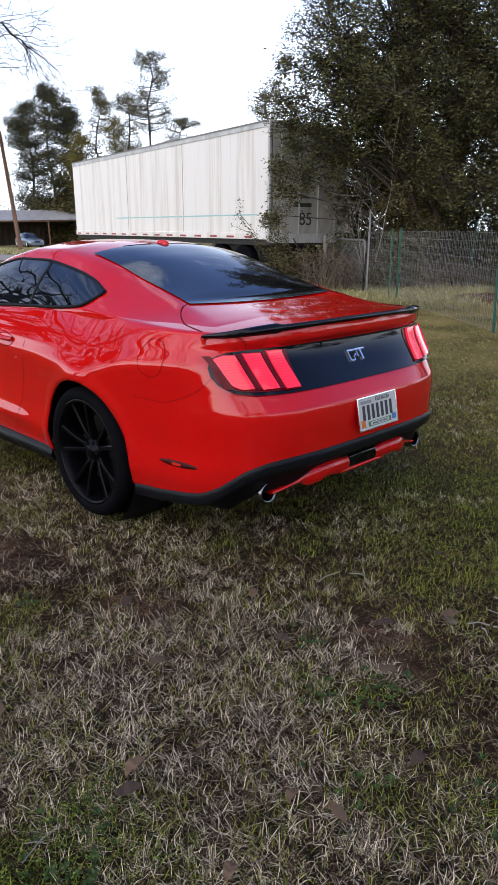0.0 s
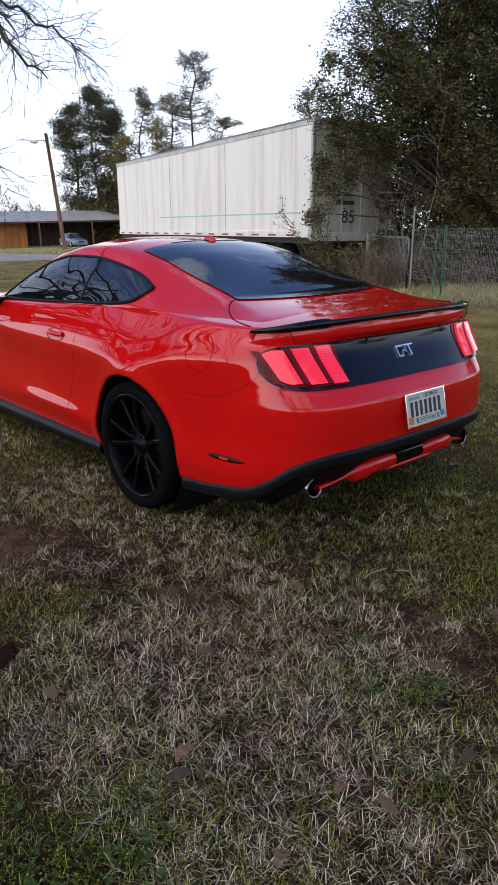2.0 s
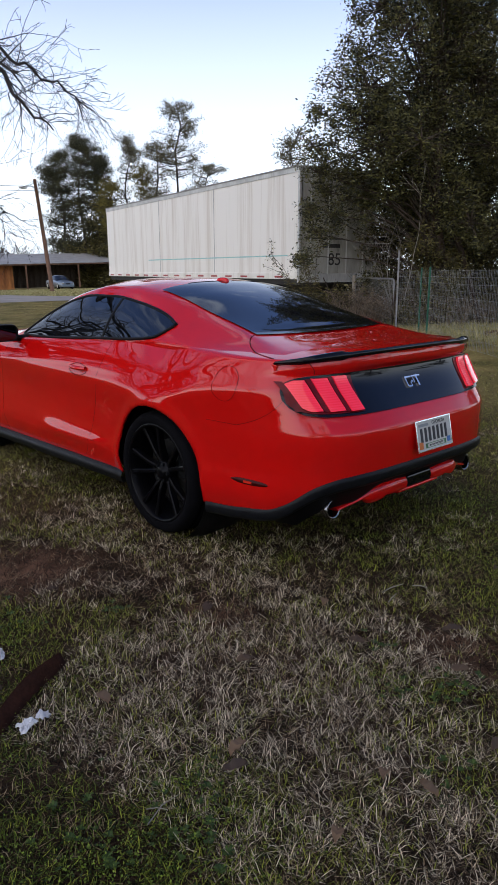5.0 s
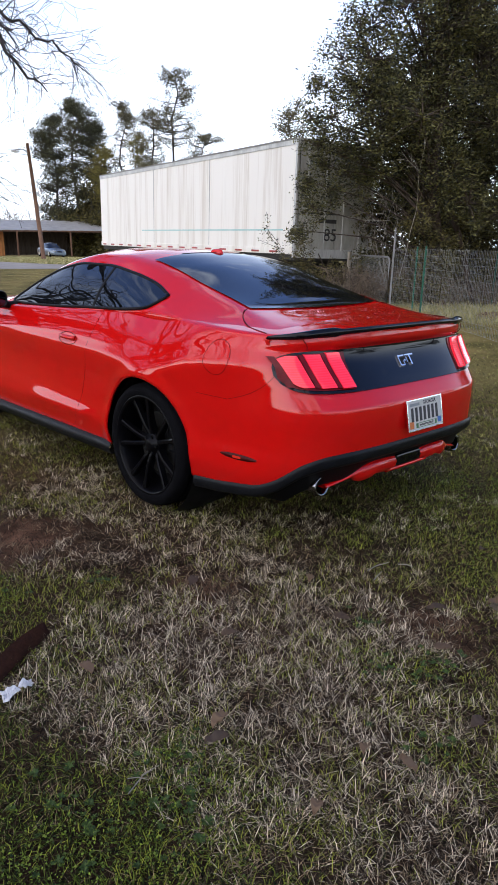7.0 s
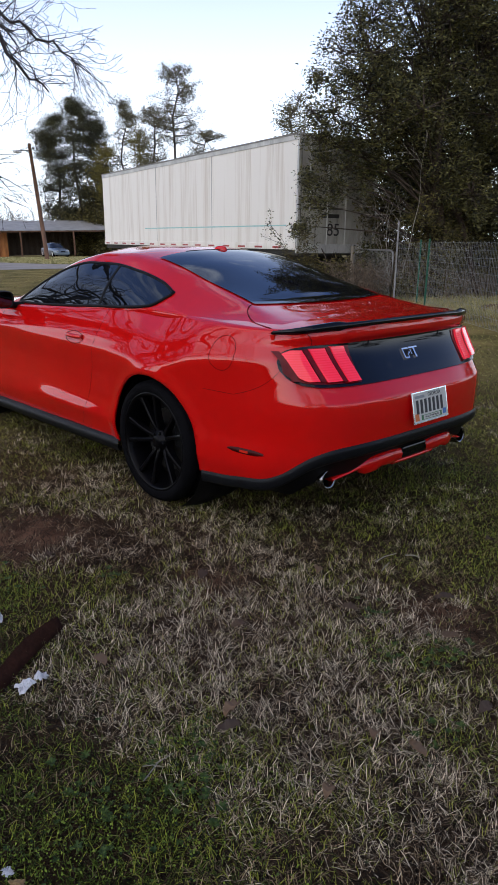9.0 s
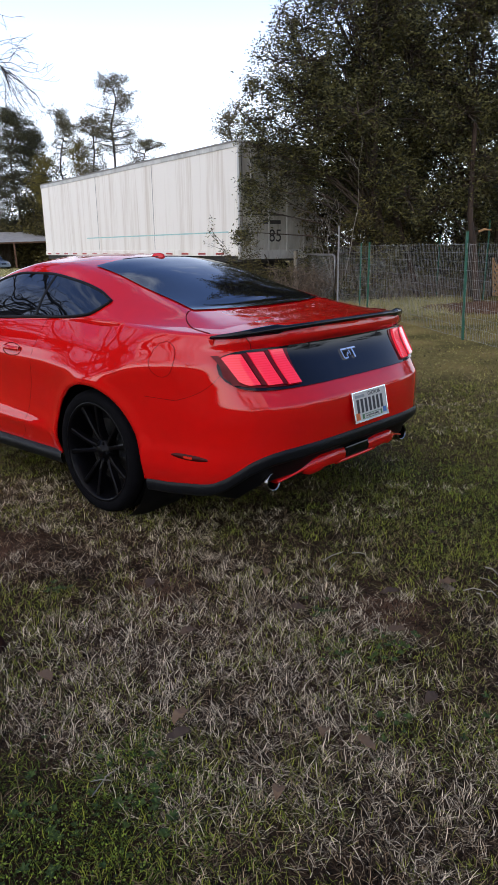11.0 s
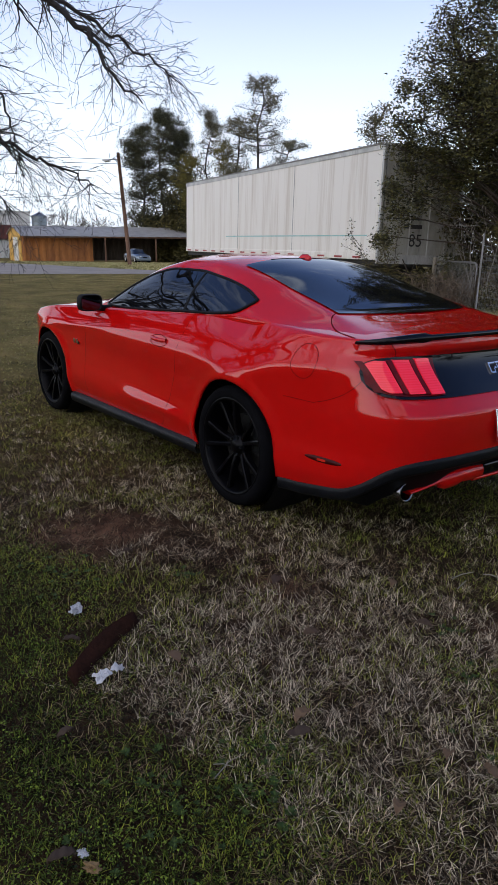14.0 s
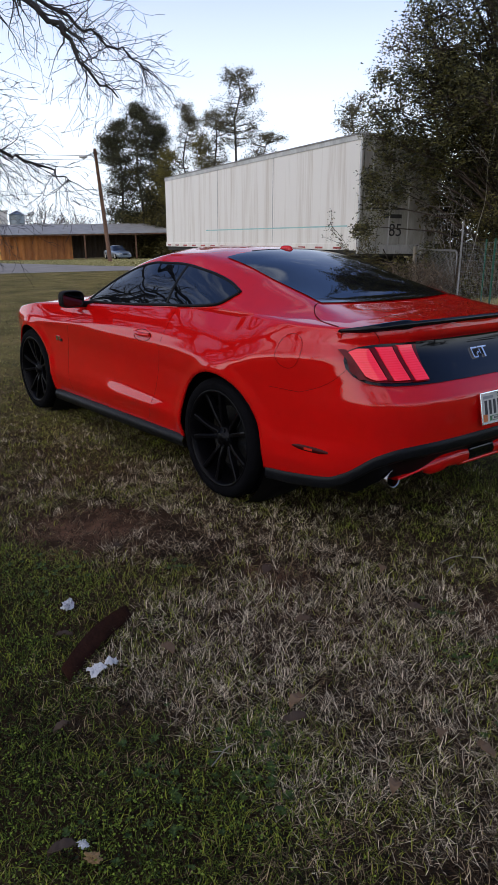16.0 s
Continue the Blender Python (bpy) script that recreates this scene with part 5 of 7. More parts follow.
# ---- trees ----
def limb(p, d, length, r, rng, depth, out, tips, split=3, droop=0.0, wander=0.22, shrink=0.68, least=0.004, sides=6, taper=0.55):
    """Grows a limb and its twigs into out; the ends go to tips."""
    n = 5 if depth > 1 else 4
    pts, dirs = [np.array(p, float)], [np.array(d, float)]
    for i in range(n):
        dd = dirs[-1] + np.array([rng.gauss(0, wander), rng.gauss(0, wander), rng.gauss(0, wander) - droop]) * (0.6 if i else 0.2)
        dd /= np.linalg.norm(dd)
        dirs.append(dd)
        pts.append(pts[-1] + dd * length / n)
    out.append((pts, np.linspace(r, max(least, r * taper), n + 1), sides if r > 0.03 else 4 if r > 0.01 else 3))
    if depth == 0:
        tips.append((pts[-1], dirs[-1]))
        return
    for k in range(split):
        i = n if k == 0 else rng.randint(2, n)
        ax = np.array([rng.gauss(0, 1) for _ in range(3)])
        ax -= dirs[i] * (ax @ dirs[i])
        ax /= np.linalg.norm(ax) + 1e-9
        ang = rng.uniform(0.15, 0.45) if k == 0 else rng.uniform(0.45, 1.0)
        nd = dirs[i] * math.cos(ang) + ax * math.sin(ang)
        limb(pts[i], nd, length * shrink * rng.uniform(0.75, 1.15), max(least, r * taper * (0.95 if k == 0 else 0.72)), rng, depth - 1, out, tips, split, droop, wander, shrink, least, sides, taper)


def limbs_mesh(out):
    return joined([tube(p, r, s, False) for p, r, s in out])


def leaf_mesh(centers, spread, count, size, seed, ratio=0.42, flat=0.5):
    """Many small pointed leaves about the given points, each of two triangles folded along its rib."""
    rs = np.random.RandomState(seed)
    c = np.repeat(np.array(centers, float), count, axis=0)
    n = len(c)
    c = c + rs.normal(0, 1, (n, 3)) * np.asarray(spread)
    d = rs.normal(0, 1, (n, 3))
    d[:, 2] = d[:, 2] * flat - 0.15
    d /= np.linalg.norm(d, axis=1, keepdims=True)
    s = np.cross(d, rs.normal(0, 1, (n, 3)))
    s /= np.linalg.norm(s, axis=1, keepdims=True)
    up = np.cross(s, d)
    L = size * rs.uniform(0.6, 1.3, (n, 1))
    w = L * ratio
    tip, base = c + d * L * 0.5, c - d * L * 0.5
    l, r = c + s * w * 0.5 + up * w * 0.18, c - s * w * 0.5 + up * w * 0.18
    V = np.stack([base, l, tip, r], 1).reshape(-1, 3)
    i = np.arange(n) * 4
    F = np.concatenate([np.stack([i, i + 1, i + 2], -1), np.stack([i, i + 2, i + 3], -1)])
    return V, F


def big_mesh(name, V, F, mat, parent=None, label=""):
    """A triangle mesh from arrays."""
    me = bpy.data.meshes.new(name)
    me.vertices.add(len(V))
    me.vertices.foreach_set("co", np.ascontiguousarray(V, dtype=np.float32).ravel())
    me.loops.add(F.size)
    me.loops.foreach_set("vertex_index", np.ascontiguousarray(F, dtype=np.int32).ravel())
    me.polygons.add(len(F))
    me.polygons.foreach_set("loop_start", np.arange(0, F.size, 3, dtype=np.int32))
    me.update(calc_edges=True)
    me.validate()
    me.materials.append(mat)
    ob = new(name, me)
    if parent:
        ob.parent = parent
    if label:
        ob["label"] = label
    return ob


def broadleaf(x, y, h, seed, blobs, leafmat, per, size, label, trunk_r=0.2, lean=(0, 0), stems=()):
    """An evergreen: a forked trunk whose limbs reach to clumps of leaves; blobs are (dx, dy, z, radius, number of clumps)."""
    rng = random.Random(seed)
    t = thing("evergreen_tree", label, "tree", pose(x, y, 0))
    out, tips = [], []
    tp = [np.array((lean[0] * k, lean[1] * k, h * 0.62 * k)) for k in np.linspace(0, 1, 7)]
    for q in tp[1:]:
        q[:2] += (rng.gauss(0, 0.06), rng.gauss(0, 0.06))
    out.append((tp, np.linspace(trunk_r, trunk_r * 0.5, 7), 10))
    cl = []
    for bx, by, bz, br, bn in blobs:
        i = min(6, max(2, int(bz / (h * 0.62) * 5)))
        s, e = tp[i] - (0, 0, rng.uniform(0, 0.9)), np.array((bx, by, bz))
        mid = (s + e) / 2 + np.array((0, 0, 0.25))
        out.append(([s, mid, e], [trunk_r * 0.18, trunk_r * 0.12, trunk_r * 0.05], 6))
        for _ in range(bn):
            v = np.array([rng.gauss(0, 1) for _ in range(3)])
            v *= br * (rng.uniform(0.25, 1.0) ** 0.6 if rng.random() < 0.86 else rng.uniform(1.0, 1.45)) / np.linalg.norm(v)
            v[2] *= 0.8
            c = e + v
            out.append(([e + v * 0.1, e + v * 0.55 + (0, 0, 0.05), c], [0.022, 0.012, 0.005], 4))
            cl.append(c)
    v, f = limbs_mesh(out)
    mesh("trunk", v, f, M_limb, t, "dark brown trunk and limbs", True)
    for pts, r0, r1 in stems:
        v, f = tube([np.array(p) - (x, y, 0) for p in pts], np.linspace(r0, r1, len(pts)), 10)
        mesh("stem", v, f, M_stem, t, "bare reddish-brown stem", True)
    V, F = leaf_mesh(cl, 0.112, int(per * 1.25), size * 0.84, seed, 0.36)
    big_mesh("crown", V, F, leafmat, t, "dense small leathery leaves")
    return t


def blob_cloud(rng, n, lo, hi, radius, clumps):
    return [(rng.uniform(lo[0], hi[0]), rng.uniform(lo[1], hi[1]), rng.uniform(lo[2], hi[2]), radius * rng.uniform(0.7, 1.25), clumps) for _ in range(n)]


def toward(az, slope, d, eye=(-2.95, -3.0, 1.43)):
    """A point by its bearing from the lawn before the car, its rise and its distance."""
    return np.array((eye[0] + d * math.sin(radians(az)), eye[1] + d * math.cos(radians(az)), eye[2] + d * slope))


def crown_blobs(base, rng, n, az, slope, d, r, clumps, extra=()):
    out = []
    for q in extra:
        p = toward(*q[:3])
        out.append((p[0] - base[0], p[1] - base[1], p[2], q[3], clumps))
    for _ in range(n):
        p = toward(rng.uniform(*az), rng.uniform(*slope), rng.uniform(*d))
        out.append((p[0] - base[0], p[1] - base[1], p[2], r * rng.uniform(0.75, 1.25), clumps))
    return out


rng = random.Random(5)
b1, b2, b3 = (13.0, 6.9), (15.8, 5.6), (17.3, 4.3)
e1 = crown_blobs(b1, rng, 36, (52, 58.5), (0.13, 0.42), (16.8, 19.5), 0.9, 20,
                 [(51.8, 0.275, 17.3, 0.75), (52.8, 0.33, 17.3, 0.8), (52.0, 0.19, 17.2, 0.75), (51.8, 0.235, 17, 0.75), (53.2, 0.16, 17, 0.9), 
                  (54.5, 0.09, 19.5, 0.7), (56.5, 0.08, 19.8, 0.7), (57.6, 0.11, 19.5, 0.8), (55.5, 0.05, 20, 0.6)])
e1 += crown_blobs(b1, rng, 0, (0, 1), (0, 1), (0, 1), 1, 9,
                  [(47.6, 0.165, 16.9, 0.40), (48.2, 0.130, 17, 0.42), (48.2, 0.205, 17, 0.45), (49.4, 0.165, 17, 0.55), (49.8, 0.235, 17, 0.55), (50.6, 0.20, 17, 0.55), (50.9, 0.265, 17, 0.5)])
e1 += crown_blobs(b1, rng, 0, (0, 1), (0, 1), (0, 1), 1, 8,
                  [(47.5, 0.085, 17.2, 0.30), (48.6, 0.105, 17.3, 0.42), (49.6, 0.125, 17.3, 0.5), (50.6, 0.15, 17.4, 0.5), (51.3, 0.12, 17.6, 0.55), (50.4, 0.095, 17.6, 0.45), (51.6, 0.08, 17.8, 0.5), (52.4, 0.10, 18, 0.6), (49.3, 0.07, 17.5, 0.3), (48.0, 0.05, 17.3, 0.3), (47.3, 0.02, 17.3, 0.26), (52.8, -0.02, 18.4, 0.4)])
e1 += crown_blobs(b1, rng, 0, (0, 1), (0, 1), (0, 1), 1, 16,
                  [(53.0, 0.13, 17.8, 0.6), (53.6, 0.10, 18.0, 0.6), (54.4, 0.12, 18.3, 0.7), (55.2, 0.14, 18.5, 0.7), (54.0, 0.15, 18.0, 0.6), (55.0, 0.085, 18.6, 0.6), (56.2, 0.11, 18.8, 0.6)])
broadleaf(*b1, 8.4, 11, e1, M_leaf, 74, 0.100, "tall dark evergreen tree with dense leathery leaves by the fence", 0.17, (-0.6, 0.1))
e2 = crown_blobs(b2, rng, 40, (57, 66), (0.08, 0.42), (18.4, 21.5), 1.0, 27, [(60, 0.06, 18, 0.7), (62.5, 0.05, 18.5, 0.7), (58.5, 0.10, 18, 0.7), (63.2, 0.05, 20.5, 0.8), (64.6, 0.04, 20.8, 0.8), (64.0, 0.00, 21, 0.8), (65.6, 0.02, 21, 0.8), (66.4, 0.07, 21.4, 0.8)])
broadleaf(*b2, 8.6, 12, e2, M_leaf, 62, 0.104, "tall dark evergreen tree with bare lower trunk", 0.12, (-0.3, 0.2),
          [([(14.49, 6.52, -0.26), (14.32, 6.79, 0.91), (14.32, 7.17, 1.90), (14.32, 7.42, 2.42), (14.32, 7.69, 3.55), (14.38, 7.66, 5.04)], 0.085, 0.065),
           ([(14.32, 7.17, 1.90), (14.32, 7.72, 2.54), (14.32, 8.09, 3.05), (14.32, 8.80, 4.15)], 0.05, 0.025)])
e3 = crown_blobs(b3, rng, 36, (64, 75), (0.10, 0.42), (19.0, 22.5), 1.0, 28)
broadleaf(*b3, 8.8, 13, e3, M_leaf, 62, 0.104, "tall evergreen tree with a broken torn limb", 0.15, (0.2, 0.1),
          [([(13.6, 4.45, -0.05), (13.6, 4.6, 1.09), (13.6, 4.8, 2.05), (13.6, 4.83, 2.83), (13.7, 4.9, 4.2)], 0.085, 0.055),
           ([(16.39, 5.19, -0.05), (16.39, 5.22, 0.90), (16.39, 5.25, 2.25), (16.39, 5.26, 3.45), (16.5, 5.33, 5.2)], 0.120, 0.080)])
for k, (az, d) in enumerate(((60.0, 25.5), (67.5, 26.5), (74.5, 26.5))):
    p = toward(az, 0, d)
    eb = crown_blobs(p, rng, 26, (az - 4.4, az + 4.4), (0.06, 0.40), (d - 0.6, d + 1.2), 1.25, 14)
    broadleaf(p[0], p[1], 9.5, 140 + k, eb, M_leaf, 46, 0.20, "tall dark evergreen tree at the back of the row", 0.16)
for k, (az, d, n) in enumerate(((54.6, 21.0, 11), (57.5, 23.5, 18), (61, 24.5, 24), (64.5, 25, 18), (67.2, 24.6, 22), (70, 25, 18), (73, 25, 13))):
    p = toward(az, 0, d)
    eb = crown_blobs(p, rng, n, (az - 2.6, az + 2.6), (-0.055, 0.085 + (0.06 if k > 1 else 0)), (d - 0.8, d + 1.2), 0.75, 18)
    broadleaf(p[0], p[1], 3.0, 40 + k, eb, M_leafb if k == 0 else M_leaf, 36, 0.17, "dense dark evergreen shrub behind the fence", 0.05)
for k, (az, d, sl, r, n, per) in enumerate(((48.8, 17.8, (-0.08, -0.03), 0.30, 6, 36), (53.6, 20.8, (-0.06, 0.02), 0.45, 8, 46), (57.2, 18.2, (-0.06, 0.06), 0.5, 10, 50), (60.3, 20.8, (-0.06, 0.05), 0.5, 10, 50), (63.2, 21.3, (-0.05, 0.05), 0.5, 10, 50))):
    p = toward(az, 0, d)
    eb = crown_blobs(p, rng, n, (az - 1.6, az + 1.6), sl, (d - 0.4, d + 0.4), r, 9)
    broadleaf(p[0], p[1], 2.0, 60 + k, eb, M_leafb, per, 0.11, "straggling olive-green shrub behind the fence", 0.025)


def sapling(az, d, h, seed, label="leafless pale sapling by the gate"):
    rng = random.Random(seed)
    p = toward(az, 0, d)
    out, tips = [], []
    for _ in range(4):
        a = rng.uniform(0, 6.28)
        dd = np.array((math.cos(a) * 0.35, math.sin(a) * 0.35, 1.0))
        limb((0, 0, 0), dd / np.linalg.norm(dd), h * rng.uniform(0.5, 0.75), 0.015, rng, 3, out, tips, 3, -0.02, 0.12, 0.55, 0.004)
    v, f = limbs_mesh(out)
    ob = mesh("sapling", v, f, M_twig, smooth=True)
    ob.matrix_basis = pose(p[0], p[1], 0)
    return tagged(ob, label, "sapling")


def bramble(az0, az1, d, h, seed, count=150):
    """A tangle of thin dead canes that arch over one another."""
    rng = random.Random(seed)
    base = toward((az0 + az1) / 2, 0, d)
    out = []
    for _ in range(count):
        p = toward(rng.uniform(az0, az1), 0, d + rng.uniform(-0.7, 0.9)) - base
        a, L, rise = rng.uniform(0, 6.28), rng.uniform(0.4, 1.1) * h, rng.uniform(0.5, 1.15) * h
        q = np.array((math.cos(a), math.sin(a), 0.0))
        pts = [np.array((p[0], p[1], 0.0)) + q * L * t + np.array((rng.gauss(0, 0.04), rng.gauss(0, 0.04), rise * math.sin(min(1.0, t * 1.15) * 2.3))) for t in np.linspace(0, 1, 6)]
        pts = [np.array((u[0], u[1], max(0.0, u[2]))) for u in pts]
        out.append((pts, np.linspace(0.008, 0.004, 6), 3))
        for _ in range(3):
            k = rng.randint(2, 4)
            e = pts[k] + np.array((rng.gauss(0, 0.2), rng.gauss(0, 0.2), rng.gauss(0.08, 0.16)))
            out.append(([pts[k], (pts[k] + e) / 2 + (0, 0, 0.03), e], [0.005, 0.004, 0.003], 3))
    v, f = limbs_mesh(out)
    ob = mesh("bramble", v, f, M_bramble)
    ob.matrix_basis = pose(base[0], base[1], 0)
    return tagged(ob, "tangle of dry brown bramble canes behind the wire fence", "bramble", "brambles behind the fence")


for k, (a0, a1, d, h) in enumerate(((49.5, 53.5, 17.6, 0.8), (52.5, 56.5, 19.0, 0.9), (56.0, 60.0, 18.6, 0.7), (59.5, 63.5, 20.0, 0.45), (62.5, 67.5, 20.8, 0.4))):
    bramble(a0, a1, d, h, 300 + k, 150 if k < 2 else 95)


def arching_shrub(az, d, h, seed, stems=9, lean=-0.35):
    """A few upright shoots that arch outward, with small leaves set along them."""
    rng = random.Random(seed)
    base = toward(az, 0, d)
    t = thing("arching_shrub", "thin arching shoots with small dark leaves against the trailer", "shrub", pose(base[0], base[1], 0), "shoots by the trailer")
    out, cl = [], []
    side = np.array((math.cos(radians(az)), -math.sin(radians(az)), 0.0))
    for _ in range(stems):
        q = side * (lean * rng.uniform(-0.4, 1.6)) + np.array((rng.gauss(0, 0.12), rng.gauss(0, 0.12), 0.0))
        L = h * rng.uniform(0.55, 1.05)
        pts = [q * L * u ** 1.7 + np.array((rng.gauss(0, 0.02), rng.gauss(0, 0.02), L * (u - 0.18 * u * u))) for u in np.linspace(0, 1, 9)]
        out.append((pts, np.linspace(0.012, 0.004, 9), 4))
        for i in range(3, 9):
            for _ in range(3):
                cl.append(pts[i] + np.array([rng.gauss(0, 0.05) for _ in range(3)]))
            if rng.random() < 0.6:
                e = pts[i] + q * 0.25 + np.array((rng.gauss(0, 0.15), rng.gauss(0, 0.15), rng.uniform(0.05, 0.3)))
                out.append(([pts[i], (pts[i] + e) / 2, e], [0.006, 0.004, 0.003], 3))
                cl += [pts[i] * (1 - u) + e * u for u in (0.5, 0.8, 1.0)]
    v, f = limbs_mesh(out)
    mesh("stem", v, f, M_limb, t, "thin brown shoots")
    V, F = leaf_mesh(cl, 0.040, 5, 0.060, seed, 0.4)
    big_mesh("leaves", V, F, M_leafb, t, "small pointed leaves")
    return t


arching_shrub(47.3, 16.4, 2.1, 401, 5, -0.30)
arching_shrub(47.9, 16.6, 2.7, 402, 5, -0.12)
sapling(54.9, 18.0, 3.2, 3)
sapling(52.2, 19.8, 2.6, 4)


def pine(az, d, top, crown_lo, spread, seed, label, mat=M_needle, clumps=60, trunk=0.22, base=-0.8, per=75, puff=0.46):
    """A pine: a straight trunk, level limbs and tufts of needles at their ends."""
    rng = random.Random(seed)
    x, y = at(az, d)
    t = thing("pine_tree", label, "tree", pose(x, y, base))
    h = top - base
    pts = [np.array((rng.gauss(0, 0.05) * k, rng.gauss(0, 0.05) * k, h * k / 8)) for k in range(9)]
    out = [(pts, np.linspace(trunk, 0.05, 9), 8)]
    cl = []
    for k in range(clumps):
        q = rng.uniform(0, 1) ** 0.85
        z = crown_lo - base + (h - 0.3 - crown_lo + base) * q
        i = min(7, int(z / h * 8))
        p = pts[i] + (pts[i + 1] - pts[i]) * (z / h * 8 - i)
        a = rng.uniform(0, 2 * math.pi)
        L = spread * math.sqrt(max(0.05, 1 - (2 * q - 0.75) ** 2 / 1.6)) * rng.uniform(0.3, 1.0)
        e = p + np.array((math.cos(a) * L, math.sin(a) * L, 0.22 * L + rng.uniform(-0.2, 0.3)))
        mid = (p + e) / 2 - (0, 0, 0.12)
        out.append(([p, mid, e], [0.05, 0.035, 0.018], 4))
        cl.append(e)
        for _ in range(5):
            u = rng.uniform(0.35, 1.0)
            s = (mid + (e - mid) * (2 * u - 1)) if u > 0.5 else (p + (mid - p) * 2 * u)
            c = s + np.array((rng.gauss(0, 0.42), rng.gauss(0, 0.42), rng.gauss(0.18, 0.25)))
            out.append(([s, (s + c) / 2 + (0, 0, 0.04), c], [0.022, 0.016, 0.010], 3))
            cl.append(c)
    v, f = limbs_mesh(out)
    mesh("trunk", v, f, M_darkbark, t, "dark straight trunk", True)
    V, F = leaf_mesh(cl, (puff * 0.62, puff * 0.62, puff * 0.42), int(per * 0.36), 0.30, seed, 0.20, 0.8)
    big_mesh("crown", V, F, mat, t, "tufts of needles")
    return t


pine(28.2, 100, 16.6, 3.0, 3.2, 31, "broad dark pine tree", clumps=130, puff=0.62, per=100)
pine(30.9, 102, 16.8, 2.5, 3.0, 32, "broad dark pine tree", clumps=130, puff=0.62, per=100)
pine(29.6, 98, 18.6, 6.0, 3.5, 36, "tall dark pine tree", clumps=105, puff=0.52, per=100)
pine(33.3, 95, 18.2, 7.5, 1.8, 33, "thin pine tree with a sparse crown", M_needleb, clumps=44, per=70, puff=0.42, trunk=0.18)
pine(37.2, 88, 20.6, 10.5, 4.0, 34, "tall pine tree with an open crown", M_needleb, clumps=62, per=64, trunk=0.24)
pine(35.5, 90, 16.6, 9.0, 3.2, 35, "pine tree with an open yellow-green crown", M_needleb, clumps=40, per=70, trunk=0.22)
pine(34.4, 93, 14.4, 9.0, 1.6, 40, "pine with yellowing needles", M_needley, clumps=26, per=80, trunk=0.14)
pine(39.3, 92, 14.6, 8.5, 3.4, 37, "sparse pine tree behind the trailer", M_needleb, clumps=34, per=70, trunk=0.16)
pine(32.0, 94, 12.4, 6.0, 1.7, 38, "young pine with yellowing needles", M_needley, clumps=40, trunk=0.1, puff=0.55)
pine(46.4, 60, 12.6, 7.6, 1.5, 39, "small pine beyond the trailer", M_needleb, clumps=26, per=46, trunk=0.1)


def far_shrub(az, d, w, h, seed, mat, label, n=40, size=0.35):
    rng = random.Random(seed)
    x, y = at(az, d)
    t = thing("far_shrub", label, "shrub", pose(x, y, -0.9))
    cl = [((rng.gauss(0, w * 0.4)), rng.gauss(0, 1.2), abs(rng.gauss(0, 0.42)) * h) for _ in range(n)]
    out = [([np.array((c[0] * 0.3, c[1] * 0.3, 0)), np.array(c) * 0.6, np.array(c)], [0.06, 0.04, 0.02], 4) for c in cl]
    v, f = limbs_mesh(out)
    mesh("stems", v, f, M_darkbark, t)
    V, F = leaf_mesh(cl, 0.5, 110, size, seed, 0.4)
    big_mesh("foliage", V, F, mat, t)
    return t


far_shrub(32.0, 97, 3.0, 10.0, 71, M_leafb, "dark round evergreen shrub beyond the shed", 170, 0.42)
far_shrub(30.4, 99, 3.6, 8.5, 74, M_leafb, "olive evergreen shrub beyond the shed", 150, 0.42)
far_shrub(28.2, 103, 3.4, 8.0, 72, M_darkbark, "brown leafless thicket beyond the shed", 60, 0.25)
far_shrub(29.2, 104, 3.4, 8.5, 73, M_leaf, "dark evergreen shrub beyond the shed", 120, 0.42)


